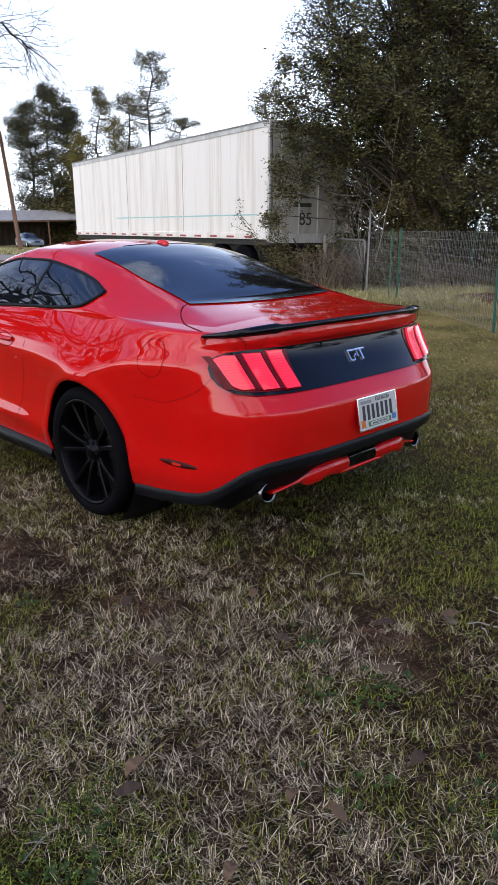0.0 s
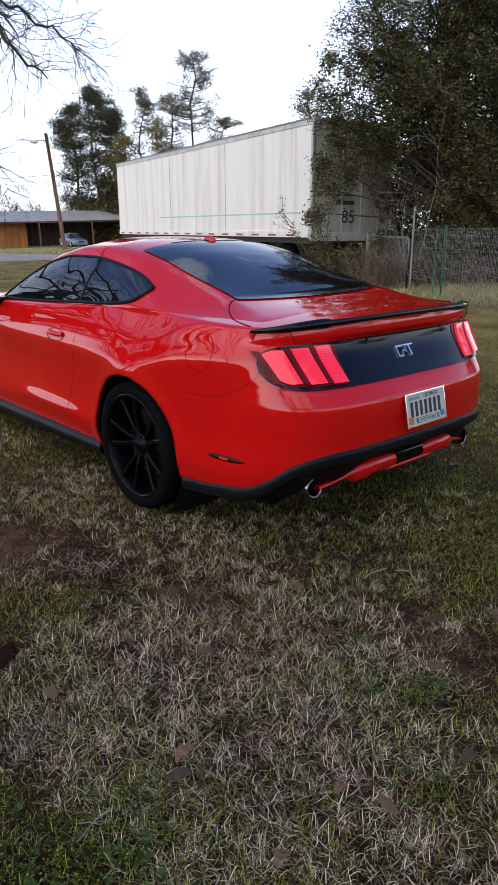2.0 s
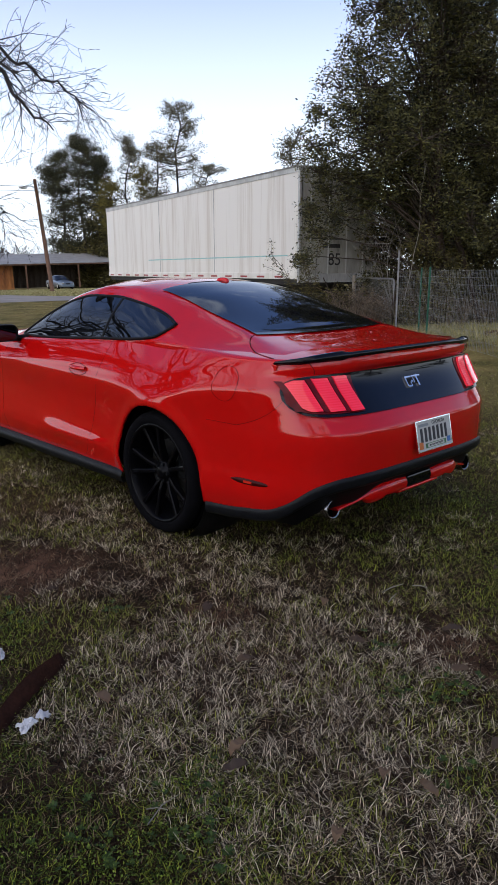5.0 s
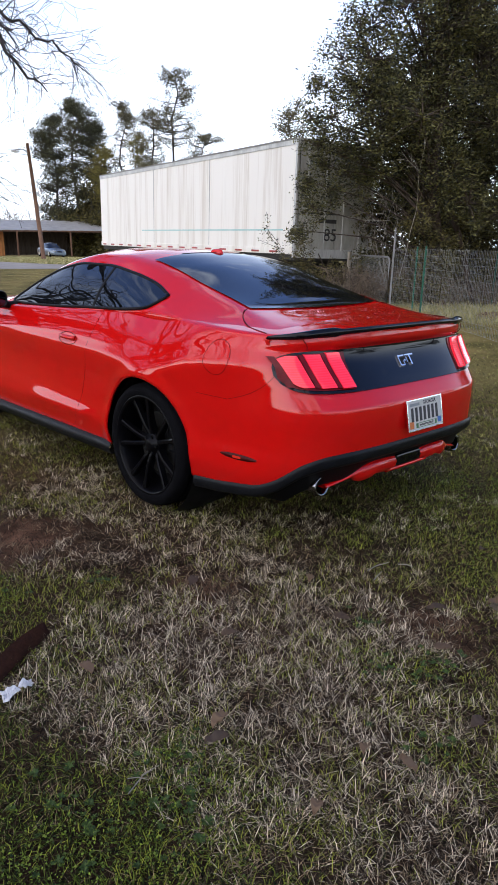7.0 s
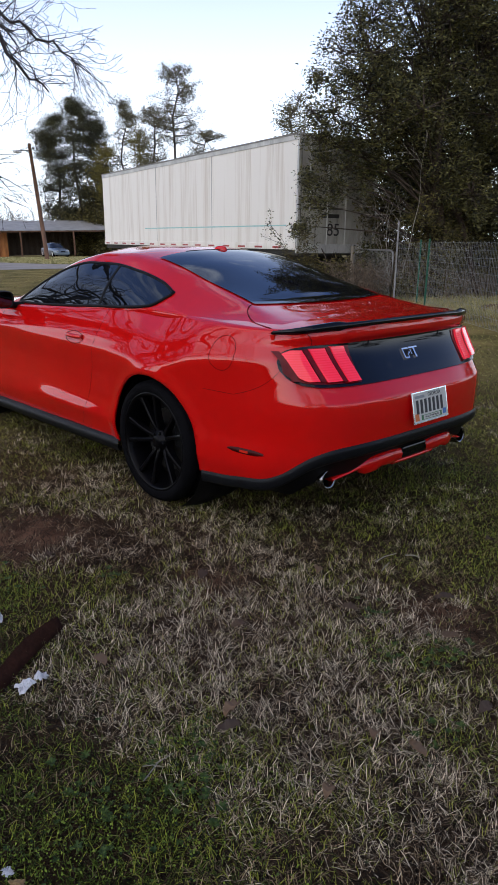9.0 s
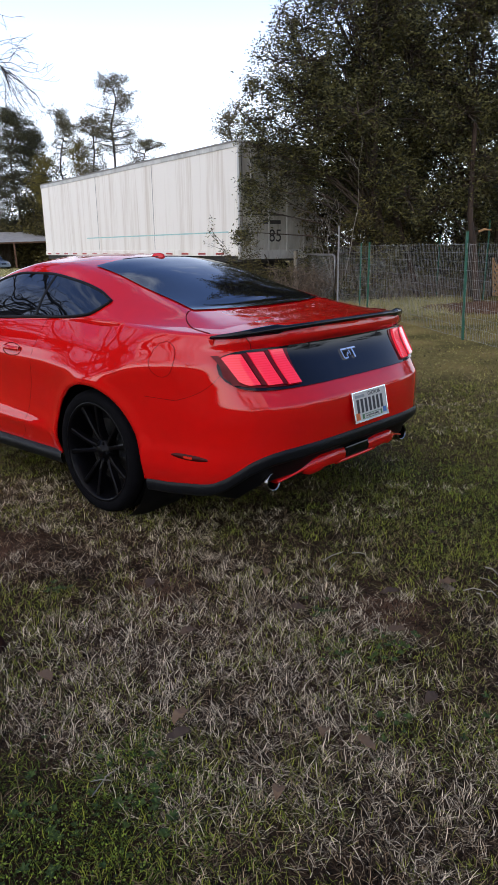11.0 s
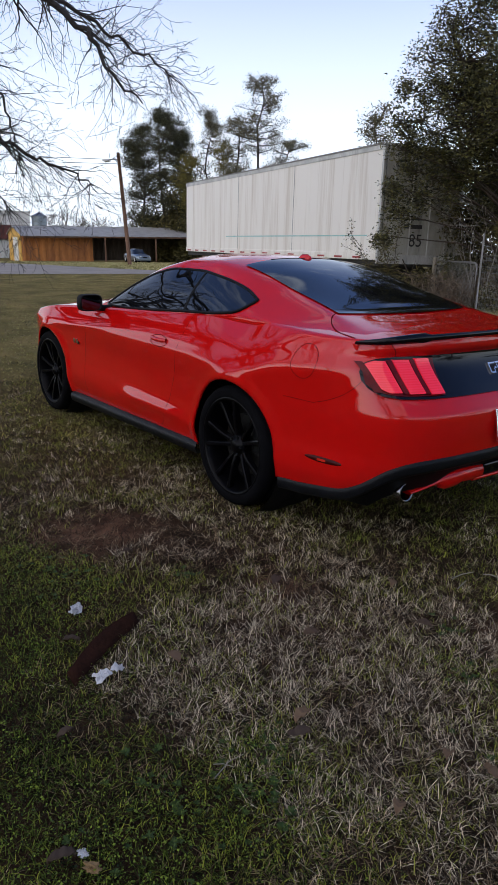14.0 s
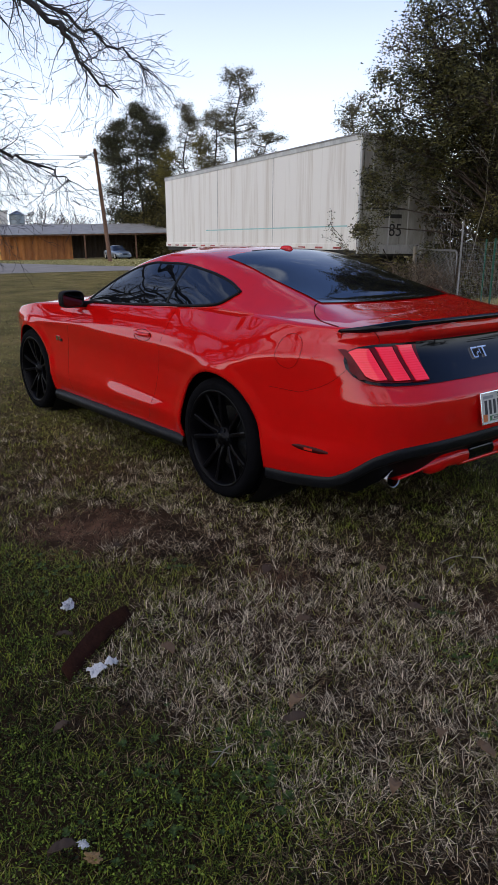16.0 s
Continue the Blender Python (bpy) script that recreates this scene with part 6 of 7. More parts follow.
def bare_tree(x, y, h, seed, label, r=0.3, depth=5, z=0.0, mat=M_darkbark, name="bare_tree", least=0.006, split=3, wander=0.2, limbs=(), round_from=0.0, round_to=6.28):
    """A leafless tree; limbs are named boughs given by way-points, from which the twigs sprout."""
    rng = random.Random(seed)
    t = thing(name, label, "tree", pose(x, y, z))
    tp = [np.array((rng.gauss(0, 0.03) * k, rng.gauss(0, 0.03) * k, h * 0.33 * k / 4)) for k in range(5)]
    v, f = tube(tp, np.linspace(r, r * 0.8, 5), 12)
    mesh("trunk", v, f, mat, t, "dark bare trunk", True)
    for k in range(5):
        out, tips = [], []
        a = round_from + (round_to - round_from) * (k + 0.5) / 5 + rng.uniform(-0.2, 0.2)
        dd = np.array((math.cos(a) * 0.75, math.sin(a) * 0.75, 0.75))
        limb(tp[4] - (0, 0, 0.3), dd / np.linalg.norm(dd), h * 0.34, r * 0.5, rng, depth, out, tips, split, 0.0, wander, 0.66, least)
        v, f = limbs_mesh(out)
        mesh("bough", v, f, mat, t, "bare bough with twigs", True)
    for pts, r0, r1, twigs in limbs:
        out, tips = [], []
        pts = [np.array(p) - (x, y, z) for p in pts]
        fine = []
        for i in range(len(pts) - 1):
            for q in np.linspace(0, 1, 5, endpoint=False):
                fine.append(pts[i] + (pts[i + 1] - pts[i]) * q + np.array([rng.gauss(0, 0.025) for _ in range(3)]))
        fine.append(pts[-1])
        rad = np.linspace(r0, r1, len(fine))
        out.append((fine, rad, 8))
        for _ in range(int(twigs * 1.35)):
            i = rng.randint(3, len(fine) - 2)
            t0 = fine[i + 1] - fine[i]
            t0 /= np.linalg.norm(t0)
            dd = t0 * 0.8 + np.array((rng.gauss(0, 0.55), rng.gauss(0, 0.55), rng.gauss(0.0, 0.45)))
            limb(fine[i], dd / np.linalg.norm(dd), rng.uniform(0.24, 0.54), max(0.007, rad[i] * 0.42), rng, 3, out, tips, 2, 0.03, 0.27, 0.72, 0.0028)
        v, f = limbs_mesh(out)
        mesh("bough", v, f, mat, t, "long drooping bough with fine twigs", True)
    return t


T0 = (-6.5, 8.5)
fork = (-6.5, 8.5, 3.6)
boughs = [
    ([fork, toward(2, 0.36, 11.5), toward(14, 0.325, 10.5), toward(20.5, 0.293, 10), toward(23.6, 0.262, 9.8), toward(25.0, 0.215, 9.6), toward(27.6, 0.180, 9.4)], 0.076, 0.010, 44),
    ([toward(14, 0.325, 10.5), toward(22.2, 0.29, 10.2), toward(25.4, 0.258, 10.1), toward(28.2, 0.235, 10.0), toward(30.6, 0.205, 10.0)], 0.032, 0.006, 34),
    ([fork, toward(4, 0.20, 11.6), toward(15.2, 0.150, 11.0), toward(16.9, 0.129, 10.8), toward(19.5, 0.107, 10.6), toward(21.9, 0.088, 10.5), toward(23.8, 0.074, 10.4)], 0.052, 0.007, 44),
    ([fork, toward(6, 0.28, 11.4), toward(15.6, 0.237, 11), toward(17.0, 0.20, 10.9), toward(17.8, 0.15, 10.9), toward(18.5, 0.10, 10.8)], 0.044, 0.007, 42),
    ([fork, toward(8, 0.13, 11.8), toward(13.5, 0.115, 11.4), toward(16.0, 0.075, 11.2), toward(17.6, 0.036, 11.0)], 0.044, 0.007, 46),
]
bare_tree(*T0, 10.5, 21, "large leafless tree with long drooping boughs over the lawn", 0.32, 4, limbs=boughs, round_from=1.6, round_to=5.6)
bare_tree(-3.6, 9.5, 9.5, 24, "leafless tree with crooked dark limbs by the lawn's edge", 0.22, 4, round_from=1.5, round_to=3.9, least=0.008)
bare_tree(-6.0, 19.0, 11.0, 25, "leafless spreading tree across the lawn", 0.26, 4, round_from=1.6, round_to=5.2, least=0.010)
bare_tree(-13.5, 15.0, 12.0, 22, "large leafless tree across the lawn", 0.3, 4)
bare_tree(-12.0, 2.0, 11.0, 23, "large leafless tree beside the lawn", 0.3, 4)
for k, (az, d, h) in enumerate(((20.8, 170, 9.5), (21.6, 165, 10.5), (22.6, 172, 11.5), (24.3, 160, 9.5), (25.4, 165, 10), (23.5, 175, 9), (42.0, 70, 9.5))):
    x, y = at(az, d)
    bare_tree(x, y, h, 80 + k, "distant leafless tree beyond the sheds", 0.2, 3, -1.0, M_bark, least=0.035)

# A torn pale limb on the broken tree.
p = toward(67.15, 0.052, 20.85)
v, f = tube([p + (0, 0, -0.30), p + (0.02, 0.0, 0.0), p + (0.03, 0.01, 0.26), p + (0.03, 0.02, 0.36)], [0.02, 0.055, 0.06, 0.012], 7)
tagged(mesh("torn_wood", v, f, M_lattice, smooth=True), "freshly torn orange wood on a broken limb", "broken branch")
p = toward(65.5, 0.016, 18.2)
v, f = tube([p + (0.0, 0, 0.0), p + (0.12, -0.08, 0.05), p + (0.28, -0.2, 0.03)], [0.03, 0.03, 0.008], 7)
tagged(mesh("torn_wood", v, f, M_lattice, smooth=True), "freshly torn orange wood on a broken limb", "broken branch")

# The row of evergreens goes on beside the lawn, where the tail panel and rear window mirror it.
# The last two are added unseen behind, to darken the bumper's reflection.
for k, (x, y) in enumerate(((13.5, -2.0), (24.0, -13.5), (20.0, -19.0), (-9.2, -10.6), (-5.4, -12.2))):
    eb = blob_cloud(rng, 22, (-1.8, -1.8, 2.0), (1.8, 1.8, 7.6), 1.0, 16)
    broadleaf(x, y, 7.8, 91 + k, eb, M_leaf, 46, 0.15, "tall dark evergreen tree beside the lawn", 0.16)


def hedge(x, y, turn, length, h, seed):
    """A dense clipped-out hedge, added unseen on the lawn's far sides to darken car reflections."""
    rs = np.random.RandomState(seed)
    t = thing("hedge", "low dense dark evergreen hedge along the lawn", "hedge", pose(x, y, 0, 0, 0, turn), "hedges round the lawn")
    n = int(length * 26)
    c = np.stack([rs.uniform(-length / 2, length / 2, n), rs.normal(0, 0.35, n), rs.uniform(0.1, h, n) * (0.85 + 0.15 * rs.uniform(0, 1, n))], -1)
    V, F = leaf_mesh(c, 0.22, 22, 0.22, seed, 0.5)
    big_mesh("foliage", V, F, M_leaf, t)
    for k in range(int(length / 2)):
        q = -length / 2 + 1 + 2 * k
        v, f = tube([(q, 0, 0), (q + 0.1, 0.05, h * 0.4), (q, 0, h * 0.8)], [0.07, 0.05, 0.02], 6)
        mesh("stem", v, f, M_bark, t)


# Out-of-view hedges, their heights set by how the paint mirrors them.
for k, (x, y, turn, n, h) in enumerate(((-12, -6, 84, 12, 1.1), (-12.5, 6, 92, 12, 1.1), (-13.5, 18, 96, 12, 1.1), (-6, -13.5, 10, 12, 2.4), (6, -13.0, -6, 12, 2.8))):
    hedge(x, y, turn, n, h, 120 + k)


# ---- lawn: blades, clover, leaves and litter ----
def patch(x, y, f=0.8, k=0.0):
    """A smooth field from 0 to 1 over the lawn."""
    return np.array([noise.noise((a * f, b * f, k)) + 0.5 * noise.noise((a * f * 3.1, b * f * 3.1, k + 7)) for a, b in zip(x, y)]) * 0.5 + 0.5


def scatter(n, rmin, rmax, seed, power=1.0, az=(-6, 84)):
    """Places on the lawn, thinning away from its near corner."""
    rs = np.random.RandomState(seed)
    a = np.radians(rs.uniform(az[0], az[1], n))
    u = rs.uniform(0, 1, n)
    r = (rmin ** power + u * (rmax ** power - rmin ** power)) ** (1 / power)
    return -2.9 + r * np.sin(a), -2.97 + r * np.cos(a), rs


def blades(x, y, rs, length, wide, lean, curl=0.5, z=None):
    """A bent blade of three triangles at each place."""
    n = len(x)
    a = rs.uniform(0, 2 * np.pi, n)
    L, w = length * rs.uniform(0.5, 1.35, n), wide * rs.uniform(0.7, 1.3, n)
    t = np.clip(rs.normal(lean, 0.28, n), 0.05, 1.45)
    d0 = np.stack([np.sin(t) * np.cos(a), np.sin(t) * np.sin(a), np.cos(t)], -1)
    t2 = np.clip(t + curl * rs.uniform(0.2, 1.2, n), 0.05, 1.75)
    a2 = a + rs.normal(0, 0.28, n)
    d1 = np.stack([np.sin(t2) * np.cos(a2), np.sin(t2) * np.sin(a2), np.cos(t2)], -1)
    s = np.stack([-np.sin(a), np.cos(a), 0 * a], -1) * (w / 2)[:, None]
    p0 = np.stack([x, y, (fall(x, y) - 0.004) if z is None else z], -1)
    p1 = p0 + d0 * (L * 0.55)[:, None]
    p2 = p1 + d1 * (L * 0.45)[:, None]
    p2[:, 2] = np.maximum(p2[:, 2], p0[:, 2] + 0.008)
    V = np.stack([p0 - s, p0 + s, p1 + s * 0.8, p1 - s * 0.8, p2], 1).reshape(-1, 3)
    i = np.arange(n) * 5
    F = np.concatenate([np.stack([i, i + 1, i + 2], -1), np.stack([i, i + 2, i + 3], -1), np.stack([i + 3, i + 2, i + 4], -1)])
    return V, F


def tufted(x, y, rs, per, spread):
    x, y = np.repeat(x, per), np.repeat(y, per)
    return x + rs.normal(0, spread, len(x)), y + rs.normal(0, spread, len(y))


def lawn(name, n, per, rmin, rmax, seed, keep, length, wide, lean, spread, mat, label, power=1.2, curl=0.5):
    x, y, rs = scatter(n, rmin, rmax, seed, power)
    x, y = x[(k := keep(x, y, rs))], y[k]
    x, y = tufted(x, y, rs, per, spread)
    V, F = blades(x, y, rs, length, wide, lean, curl)
    return tagged(big_mesh(name, V, F, mat), label, "grass", kind="stuff")


def spots(x, y, places):
    """Soft round patches: place, radius, weight."""
    return sum(w * np.exp(-((x - a) ** 2 + (y - b) ** 2) / (r * r)) for a, b, r, w in places)


WORN = ((-1.80, 0.02, 0.24, 0.55), (-1.55, 0.12, 0.18, 0.4), (-1.30, -0.98, 0.13, 0.35), (-0.80, -1.76, 0.2, 0.15))
GREEN = ((-2.30, -1.71, 0.24, 0.5), (-2.08, -1.88, 0.18, 0.22), (-1.93, -2.05, 0.30, 0.16), (-1.97, -1.70, 0.12, 0.4), (-2.10, -0.38, 0.28, 0.95), (-2.25, 0.05, 0.22, 0.6),
         (-1.61, -0.63, 0.07, 0.6), (-1.05, -1.92, 0.11, 0.5), (-1.20, -1.80, 0.09, 0.4), (-1.0, -1.63, 0.10, 0.3), (-1.42, -2.16, 0.12, 0.3), (-1.2, -2.4, 0.15, 0.35),
         (0.6, -1.5, 0.9, 0.32), (1.8, -1.2, 1.3, 0.4), (-0.2, -1.75, 0.4, 0.2), (-1.9, -1.2, 0.12, 0.2), (-2.75, -1.3, 0.42, 0.55), (-2.65, -2.0, 0.3, 0.3), (-2.45, -0.75, 0.25, 0.4))
PALE = ((-1.0, -1.32, 0.32, 0.42), (-1.52, -2.40, 0.28, 0.22), (-1.95, -1.95, 0.30, 0.22), (-2.06, -1.20, 0.22, 0.25), (-1.40, -1.70, 0.40, 0.32), (-1.25, -1.38, 0.35, 0.3), (-1.87, -0.90, 0.15, 0.25),
        (-1.18, 0.40, 0.25, 0.3), (-1.0, -0.35, 0.3, 0.2), (-1.70, -1.45, 0.35, 0.25))


def lush(x, y):
    return 0.5 * patch(x, y, 1.5, 1.0) + 0.5 * patch(x, y, 4.5, 3.0) + spots(x, y, GREEN) - spots(x, y, WORN) + 0.16 * np.clip((np.hypot(x + 2.9, y + 2.97) - 3.0) / 3.0, 0, 1)


def straw(x, y, rs):
    return (lush(x, y) + 0.25 * np.clip((-2.1 - x) / 0.4, 0, 1) + rs.normal(0, 0.14, len(x)) < 0.95) & (spots(x, y, WORN) < rs.uniform(0.2, 1.2, len(x)))


def pale(x, y, rs):
    return 0.5 * patch(x, y, 2.2, 11.0) + 0.5 * patch(x, y, 7.0, 14.0) + spots(x, y, PALE) - 0.5 * spots(x, y, WORN) - 0.28 * spots(x, y, GREEN) - 0.22 * np.clip((-2.05 - x) / 0.4, 0, 1) + rs.normal(0, 0.08, len(x)) > 0.57


def green(x, y, rs):
    return (lush(x, y) + rs.normal(0, 0.13, len(x)) > 0.56) & (0.75 * np.clip((-2.0 - x) / 0.5, 0, 1) < rs.uniform(0, 1, len(x)))


def shady(x, y, rs):
    return (lush(x, y) + rs.normal(0, 0.13, len(x)) > 0.52) & (np.clip((-1.9 - x) / 0.5, 0, 1) > rs.uniform(0, 1, len(x)))


lawn("thatch", 105000, 1, 0.9, 7, 3, lambda x, y, rs: spots(x, y, WORN) < rs.uniform(0.25, 1.6, len(x)), 0.050, 0.0024, 1.40, 0.0, M_thatch, "flat brown thatch of dead stalks", curl=0.4)
lawn("straw_grass", 18000, 9, 1.0, 7.5, 1, straw, 0.040, 0.0023, 1.12, 0.030, M_straw, "matted dry straw-coloured grass", curl=0.4)
lawn("pale_straw_grass", 24000, 11, 1.0, 7.0, 9, pale, 0.040, 0.0022, 1.00, 0.013, M_palestraw, "bleached tufts of dead grass standing pale over the thatch", curl=0.25)
lawn("green_grass", 17000, 13, 1.0, 7.5, 2, green, 0.032, 0.0023, 0.80, 0.030, M_green_grass, "short green grass in patches", curl=0.45)
lawn("mid_olive_grass", 17000, 7, 2.6, 9.5, 10, lambda x, y, rs: lush(x, y) + 0.35 * np.clip((np.hypot(x + 2.9, y + 2.97) - 3.2) / 2.0, 0, 1) + rs.normal(0, 0.12, len(x)) > 0.68, 0.036, 0.0038, 1.22, 0.06, M_lawn, "yellow-green grass beyond the trodden spot", 1.6, curl=0.8)
lawn("dark_green_grass", 10000, 13, 1.0, 6.0, 12, shady, 0.032, 0.0024, 0.80, 0.030, M_dark_grass, "dark green grass at the lawn's edge", curl=0.8)
lawn("far_straw_grass", 7000, 7, 6.5, 32, 4, straw, 0.055, 0.0075, 1.3, 0.10, M_straw, "dry grass over the far lawn", 1.0)
lawn("far_green_grass", 27000, 4, 5.0, 34, 5, lambda x, y, rs: x < 1e9, 0.046, 0.0090, 1.25, 0.16, M_olive_grass, "yellow-green grass over the far lawn", 1.0)

# The lawn goes on all round, behind and beside.
def outer_lawn(name, n, per, r0, r1, seed, length, wide, lean, mat, label):
    rs = np.random.RandomState(seed)
    r, a = np.sqrt(rs.uniform(r0 ** 2, r1 ** 2, n)), np.radians(rs.uniform(84, 354, n))
    x, y = tufted(-2.9 + r * np.sin(a), -2.97 + r * np.cos(a), rs, per, 0.06 if r1 < 8 else 0.15)
    V, F = blades(x, y, rs, length, wide, lean, 0.5)
    tagged(big_mesh(name, V, F, mat), label, "grass", kind="stuff")


outer_lawn("trodden_straw", 11000, 5, 0.0, 6.5, 51, 0.050, 0.0075, 1.15, M_straw, "matted dry grass over the rest of the lawn")
outer_lawn("trodden_pale_straw", 9000, 6, 0.0, 6.5, 54, 0.045, 0.0085, 1.1, M_palestraw, "bleached dead grass over the rest of the lawn")
outer_lawn("trodden_green", 6000, 6, 0.0, 6.5, 52, 0.040, 0.0095, 0.9, M_lawn, "short olive grass over the rest of the lawn")
outer_lawn("outer_grass", 17000, 3, 6.0, 22.0, 53, 0.065, 0.019, 1.15, M_lawn, "rough olive grass over the far lawn")

# Clover among the grass.
x, y, rs = scatter(12000, 1.0, 4.4, 6, 1.2)
k = lush(x, y) + rs.normal(0, 0.12, len(x)) > 0.86
V, F = leaf_mesh(np.stack([x[k], y[k], 0.022 + 0 * x[k]], -1), (0.035, 0.035, 0.007), 9, 0.0075, 6, 0.75, 0.35)
tagged(big_mesh("clover", V, F, M_clover), "low bright green clover and weeds", "clover", kind="stuff")


# Broad-leaved weeds in low rosettes.
def rosette(x, y, size, rs, V, F, n=11):
    for k in range(n):
        a, L = k * 2.4 + rs.uniform(-0.3, 0.3), size * rs.uniform(0.6, 1.1)
        rise, w = rs.uniform(0.35, 1.1), size * rs.uniform(0.16, 0.24)
        d, q = np.array((math.cos(a), math.sin(a))), np.array((-math.sin(a), math.cos(a)))
        b = len(V)
        for t, h, ww in ((0.05, 0, 0.15), (0.4, 0.45, 0.8), (0.75, 0.62, 1.0), (1.0, 0.56, 0.05)):
            for sgn in (-1, 0, 1):
                p = d * L * t + q * w * ww * sgn
                V.append((x + p[0], y + p[1], 0.012 + L * rise * h + 0.15 * w * abs(sgn)))
        for r in range(3):
            for c in range(2):
                i0 = b + r * 3 + c
                F.append((i0, i0 + 1, i0 + 4, i0 + 3))


rs = np.random.RandomState(21)
V, F = [], []
for x, y, r, n in ((-2.30, -1.71, 0.14, 34), (-2.09, -1.86, 0.08, 14), (-1.97, -1.72, 0.09, 14), (-1.06, -1.94, 0.09, 22), (-1.18, -1.82, 0.06, 10), (-1.0, -1.63, 0.07, 8), (-1.42, -2.17, 0.09, 9), (-1.2, -2.4, 0.1, 12), (-1.61, -0.63, 0.05, 10), (-2.05, -0.35, 0.2, 30)):
    for i in range(n):
        rosette(x + rs.normal(0, r * 0.7), y + rs.normal(0, r * 0.7), rs.uniform(0.009, 0.019), rs, V, F)
tagged(mesh("broadleaf_weeds", V, F, M_weed, smooth=True), "low dark green broad-leaved weeds in the grass", "weeds", kind="stuff")

# Rough verge between the lane and the shed.
rs = np.random.RandomState(31)
x, y = rs.uniform(12.5, 36, 13000), rs.uniform(33.0, 58, 13000)
k = y > np.interp(x, (8, 13, 15, 16.2, 18, 22, 60), (64, 57, 46, 37, 32.2, 31.6, 32.5)) + 0.7
x, y = tufted(x[k], y[k], rs, 3, 0.15)
V, F = blades(x, y, rs, 0.14, 0.060, 0.8)
tagged(big_mesh("verge_grass", V, F, M_verge), "pale rough grass before the open shed", "grass", kind="stuff")

# Weeds and long stalks before the back fence.
x, y, rs = scatter(1100, 14.5, 19.5, 8, 1.0, (49, 64))
x, y = tufted(x, y, rs, 12, 0.14)
V, F = blades(x, y, rs, 0.20, 0.008, 0.9)
tagged(big_mesh("tall_weeds", V, F, M_verge), "pale dry weeds along the fence", "weeds", kind="stuff")


def dead_leaf(x, y, size, seed):
    rng = random.Random(seed)
    n = 9
    P = np.zeros((n, 3, 3))
    for i in range(n):
        t = i / (n - 1)
        w = size * 0.28 * math.sin(math.pi * (0.06 + 0.9 * t)) ** 0.8
        cz = 0.012 * math.sin(2.5 * t + rng.uniform(0, 0.3)) + 0.004 * rng.uniform(-1, 1)
        for j, s in enumerate((-1, 0, 1)):
            P[i, j] = (size * (t - 0.5), s * w, cz + abs(s) * 0.010 + 0.003 * rng.uniform(-1, 1))
    v, f = grid(P)
    ob = mesh("dead_leaf", v, f, M_deadleaf, smooth=True)
    sm = ob.modifiers.new("thickness", "SOLIDIFY")
    sm.thickness = 0.0012
    ob.matrix_basis = pose(x, y, 0.045, rng.uniform(-14, 14), rng.uniform(-14, 14), rng.uniform(0, 360))
    return tagged(ob, "curled brown dead leaf lying on the grass", "leaf", "dead leaves on the lawn")


for k, (x, y) in enumerate(((-1.60, -2.05), (-1.89, -1.74), (-1.56, -2.16), (-1.86, -2.09), (-1.83, -1.68), (-0.95, -1.25), (-1.1, -1.55), (-0.75, -1.75), (-0.98, -1.92), (-2.25, -0.9),
                            (-2.45, -1.35), (-0.52, -1.89), (-2.62, -1.74), (-1.75, -0.35), (-1.35, -0.95), (-0.3, -2.2), (-1.25, -2.2), (-2.0, -1.2), (-1.5, -1.35), (-0.1, -1.6))):
    dead_leaf(x, y, 0.055 + 0.025 * ((k * 37) % 10) / 10, k)


def crumpled(name, x, y, size, seed, mat, label, cat, flat=0.6):
    rng = random.Random(seed)
    bm = bmesh.new()
    bmesh.ops.create_icosphere(bm, subdivisions=3, radius=1.0)
    for v in bm.verts:
        k = 0.55 + 0.9 * abs(noise.noise(v.co * 1.7 + Vector((seed, 0, 0)))) + 0.5 * noise.noise(v.co * 4 + Vector((0, seed, 0)))
        v.co = Vector((v.co.x * size * k * 1.3, v.co.y * size * k * 0.8, max(-0.2, v.co.z) * size * k * flat))
    ob = part(name, bm, mat)
    ob.matrix_basis = pose(x, y, 0.03, 0, 0, rng.uniform(0, 360))
    return tagged(ob, label, cat)


def torn_sheet(x, y, size, seed, label, lobes=3.0):
    """A torn, creased piece of thin paper with ragged lobes, lying over the blades."""
    rng = random.Random(seed)
    nr, na = 7, 40
    P = np.zeros((nr, na, 3))
    for j in range(na):
        a = 2 * math.pi * j / na
        rim = size * (0.42 + 0.58 * abs(math.cos(lobes * 0.5 * a + seed)) ** 1.3) * rng.uniform(0.85, 1.1)
        for i in range(nr):
            r = rim * (i + 0.15) / nr
            q = Vector((r * math.cos(a) * 30, r * math.sin(a) * 30, seed))
            P[i, j] = (r * math.cos(a), r * math.sin(a) * 0.8, 0.028 + 0.022 * noise.noise(q) + 0.012 * noise.noise(q * 2.3) + 0.010 * (i % 2))
    v, f = grid(P, closed=True)
    ob = mesh("torn_paper", v, f, M_paper)
    ob.modifiers.new("thickness", "SOLIDIFY").thickness = 0.0008
    ob.matrix_basis = pose(x, y, 0, 0, 0, rng.uniform(0, 360))
    return tagged(ob, label, "litter")


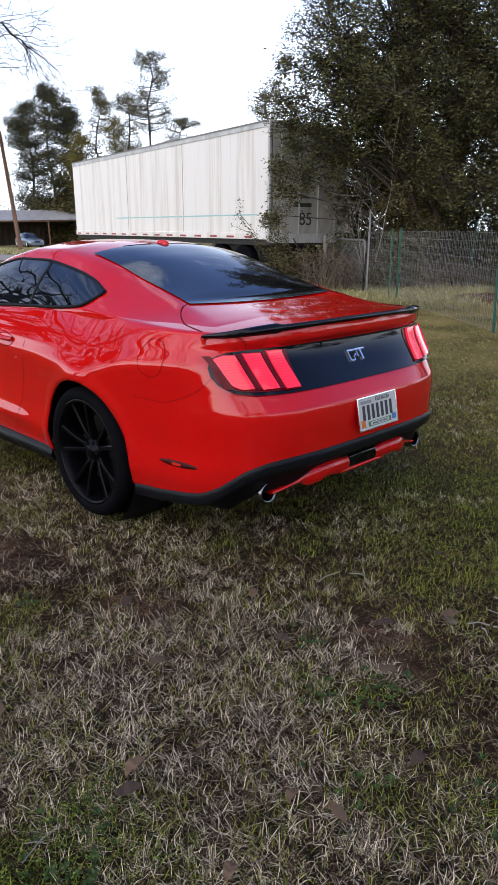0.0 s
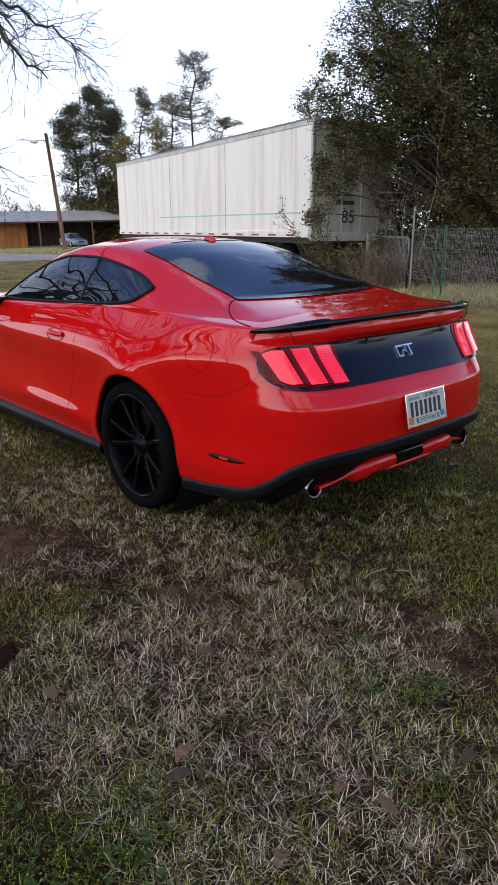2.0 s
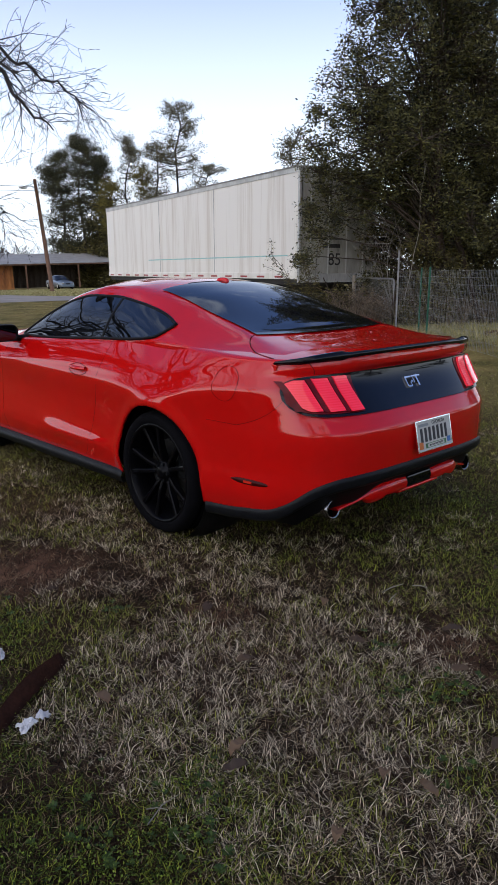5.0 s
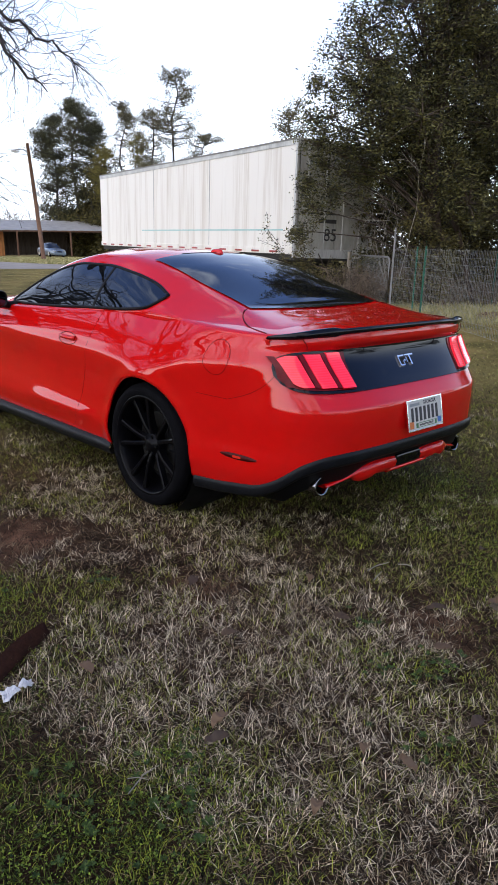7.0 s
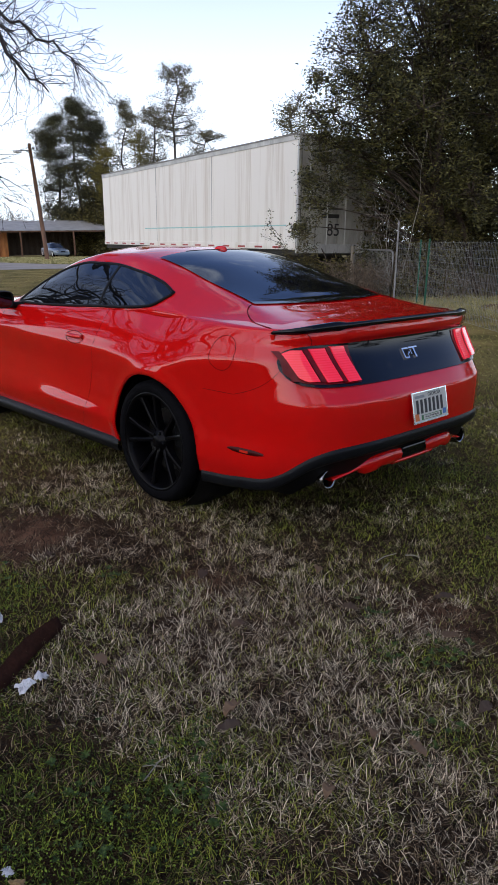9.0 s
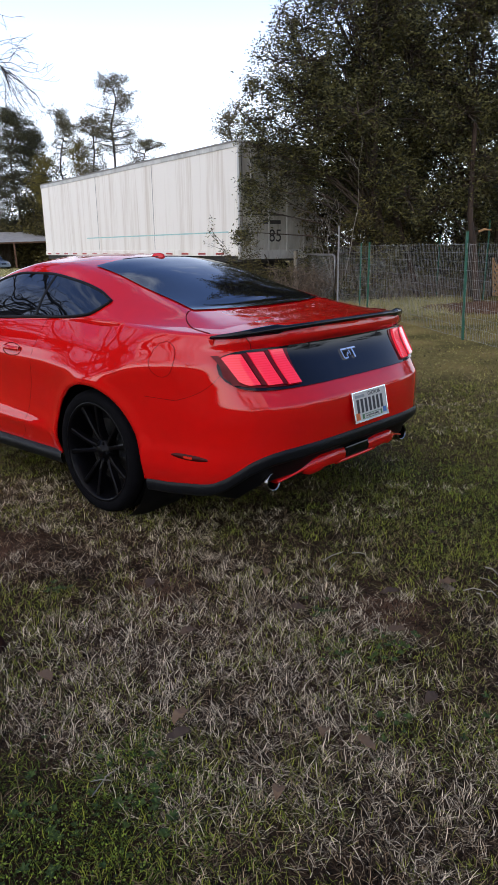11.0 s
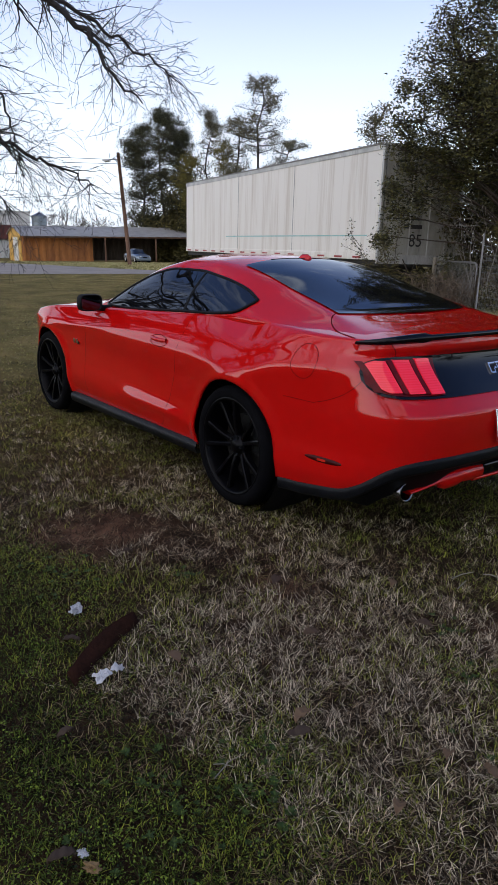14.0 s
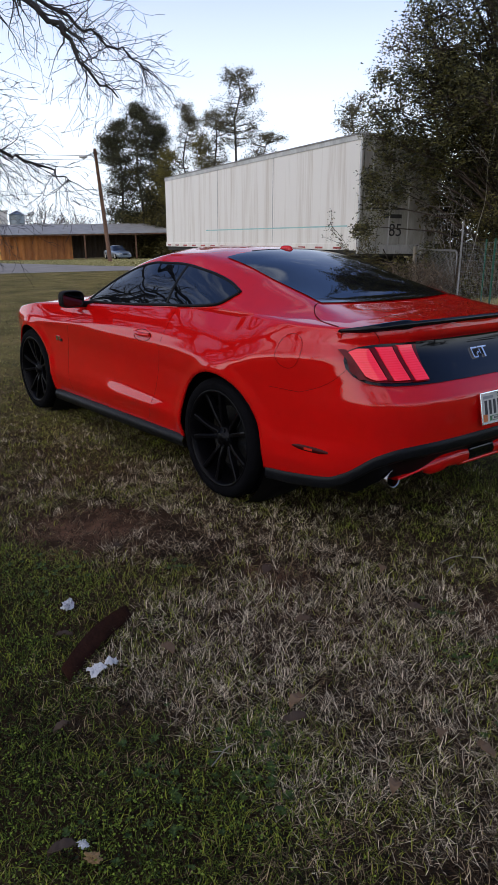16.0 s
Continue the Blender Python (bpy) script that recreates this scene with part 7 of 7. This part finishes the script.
torn_sheet(-2.235, -1.125, 0.046, 3, "torn crumpled white paper lying on the grass", 3.0)
torn_sheet(-2.17, -1.11, 0.034, 9, "small torn scrap of white paper", 2.0)
crumpled("plastic_bag", -2.135, -0.675, 0.032, 5, M_bag, "crumpled clear and white plastic wrapper in the grass", "litter", 0.8)
crumpled("wrapper", -2.565, -1.735, 0.014, 6, M_bag, "small pale blue wrapper in the grass", "litter", 0.4)
crumpled("stone", -2.565, -1.785, 0.020, 7, M_tanstone, "small tan stone in the grass", "stone")
crumpled("stone", -0.52, -1.89, 0.028, 8, M_oldwood, "small pale stone in the grass", "stone")
crumpled("paper_scrap", -2.105, -0.90, 0.012, 12, M_paper, "small torn scrap of white paper", "litter", 0.4)

# A rusted curved blade of scrap iron.
an = np.linspace(0, 1, 14)
mid = np.stack([-2.325 + 0.36 * an, -1.09 + 0.235 * an + 0.028 * np.sin(np.pi * an), 0 * an], -1)
wv = 0.024 * (0.45 + 0.55 * np.sin(np.pi * np.clip(an, 0.05, 1)) ** 0.5)
P = np.stack([mid + np.stack([0.4 * wv, -wv, 0.012 + 0 * an], -1), mid + np.stack([0 * wv, 0 * wv, 0.030 + 0 * an], -1), mid + np.stack([-0.4 * wv, wv, 0.052 + 0 * an], -1)], 1)
v, f = grid(P)
ob = mesh("scrap_iron", v, f, M_rustbar, smooth=True)
ob.modifiers.new("thickness", "SOLIDIFY").thickness = 0.006
tagged(ob, "curved piece of dark rusted scrap iron in the grass", "scrap metal")

# Twigs on the lawn.
def twig(pts, r, label="short dry broken twig on the grass"):
    v, f = tube(pts, np.linspace(r, r * 0.6, len(pts)), 6)
    return tagged(mesh("twig", v, f, M_twig, smooth=True), label, "twig", "twigs on the lawn")


twig([(-0.70, -1.41, 0.022), (-0.66, -1.40, 0.026), (-0.61, -1.385, 0.022)], 0.003)
twig([(-0.66, -1.345, 0.03), (-0.60, -1.35, 0.036), (-0.52, -1.36, 0.03)], 0.003)
twig([(-0.49, -1.39, 0.022), (-0.47, -1.42, 0.027), (-0.46, -1.45, 0.022)], 0.003)
twig([(-2.18, -1.72, 0.03), (-2.12, -1.70, 0.04), (-2.06, -1.69, 0.03)], 0.002)
twig([(-2.15, -1.67, 0.026), (-2.13, -1.69, 0.032), (-2.11, -1.71, 0.026)], 0.0015)
rs = np.random.RandomState(44)
for k in range(11):
    x, y, a, L = -0.42 + rs.normal(0, 0.07), -2.06 + rs.normal(0, 0.06), rs.uniform(0, 6.28), rs.uniform(0.02, 0.055)
    d = np.array((math.cos(a) * L, math.sin(a) * L, 0))
    p = np.array((x, y, rs.uniform(0.02, 0.045)))
    twig([p - d, p + (0, 0, 0.012), p + d], rs.uniform(0.002, 0.004), "broken grey twig in a small heap on the grass")

# A leaning wooden post by the lawn's edge.
v, f = tube([(0, 0, -0.05), (0, 0, 0.15), (0.004, 0, 0.36), (0.004, 0, 0.405), (0.004, 0, 0.42)], [0.099, 0.094, 0.092, 0.090, 0.080], 20)
ob = mesh("wooden_post", v, f, M_postwood, smooth=True)
ob.matrix_basis = pose(-2.57, -0.60, 0, 0, -8, 20)
tagged(ob, "short leaning weathered wooden post in the grass", "post")
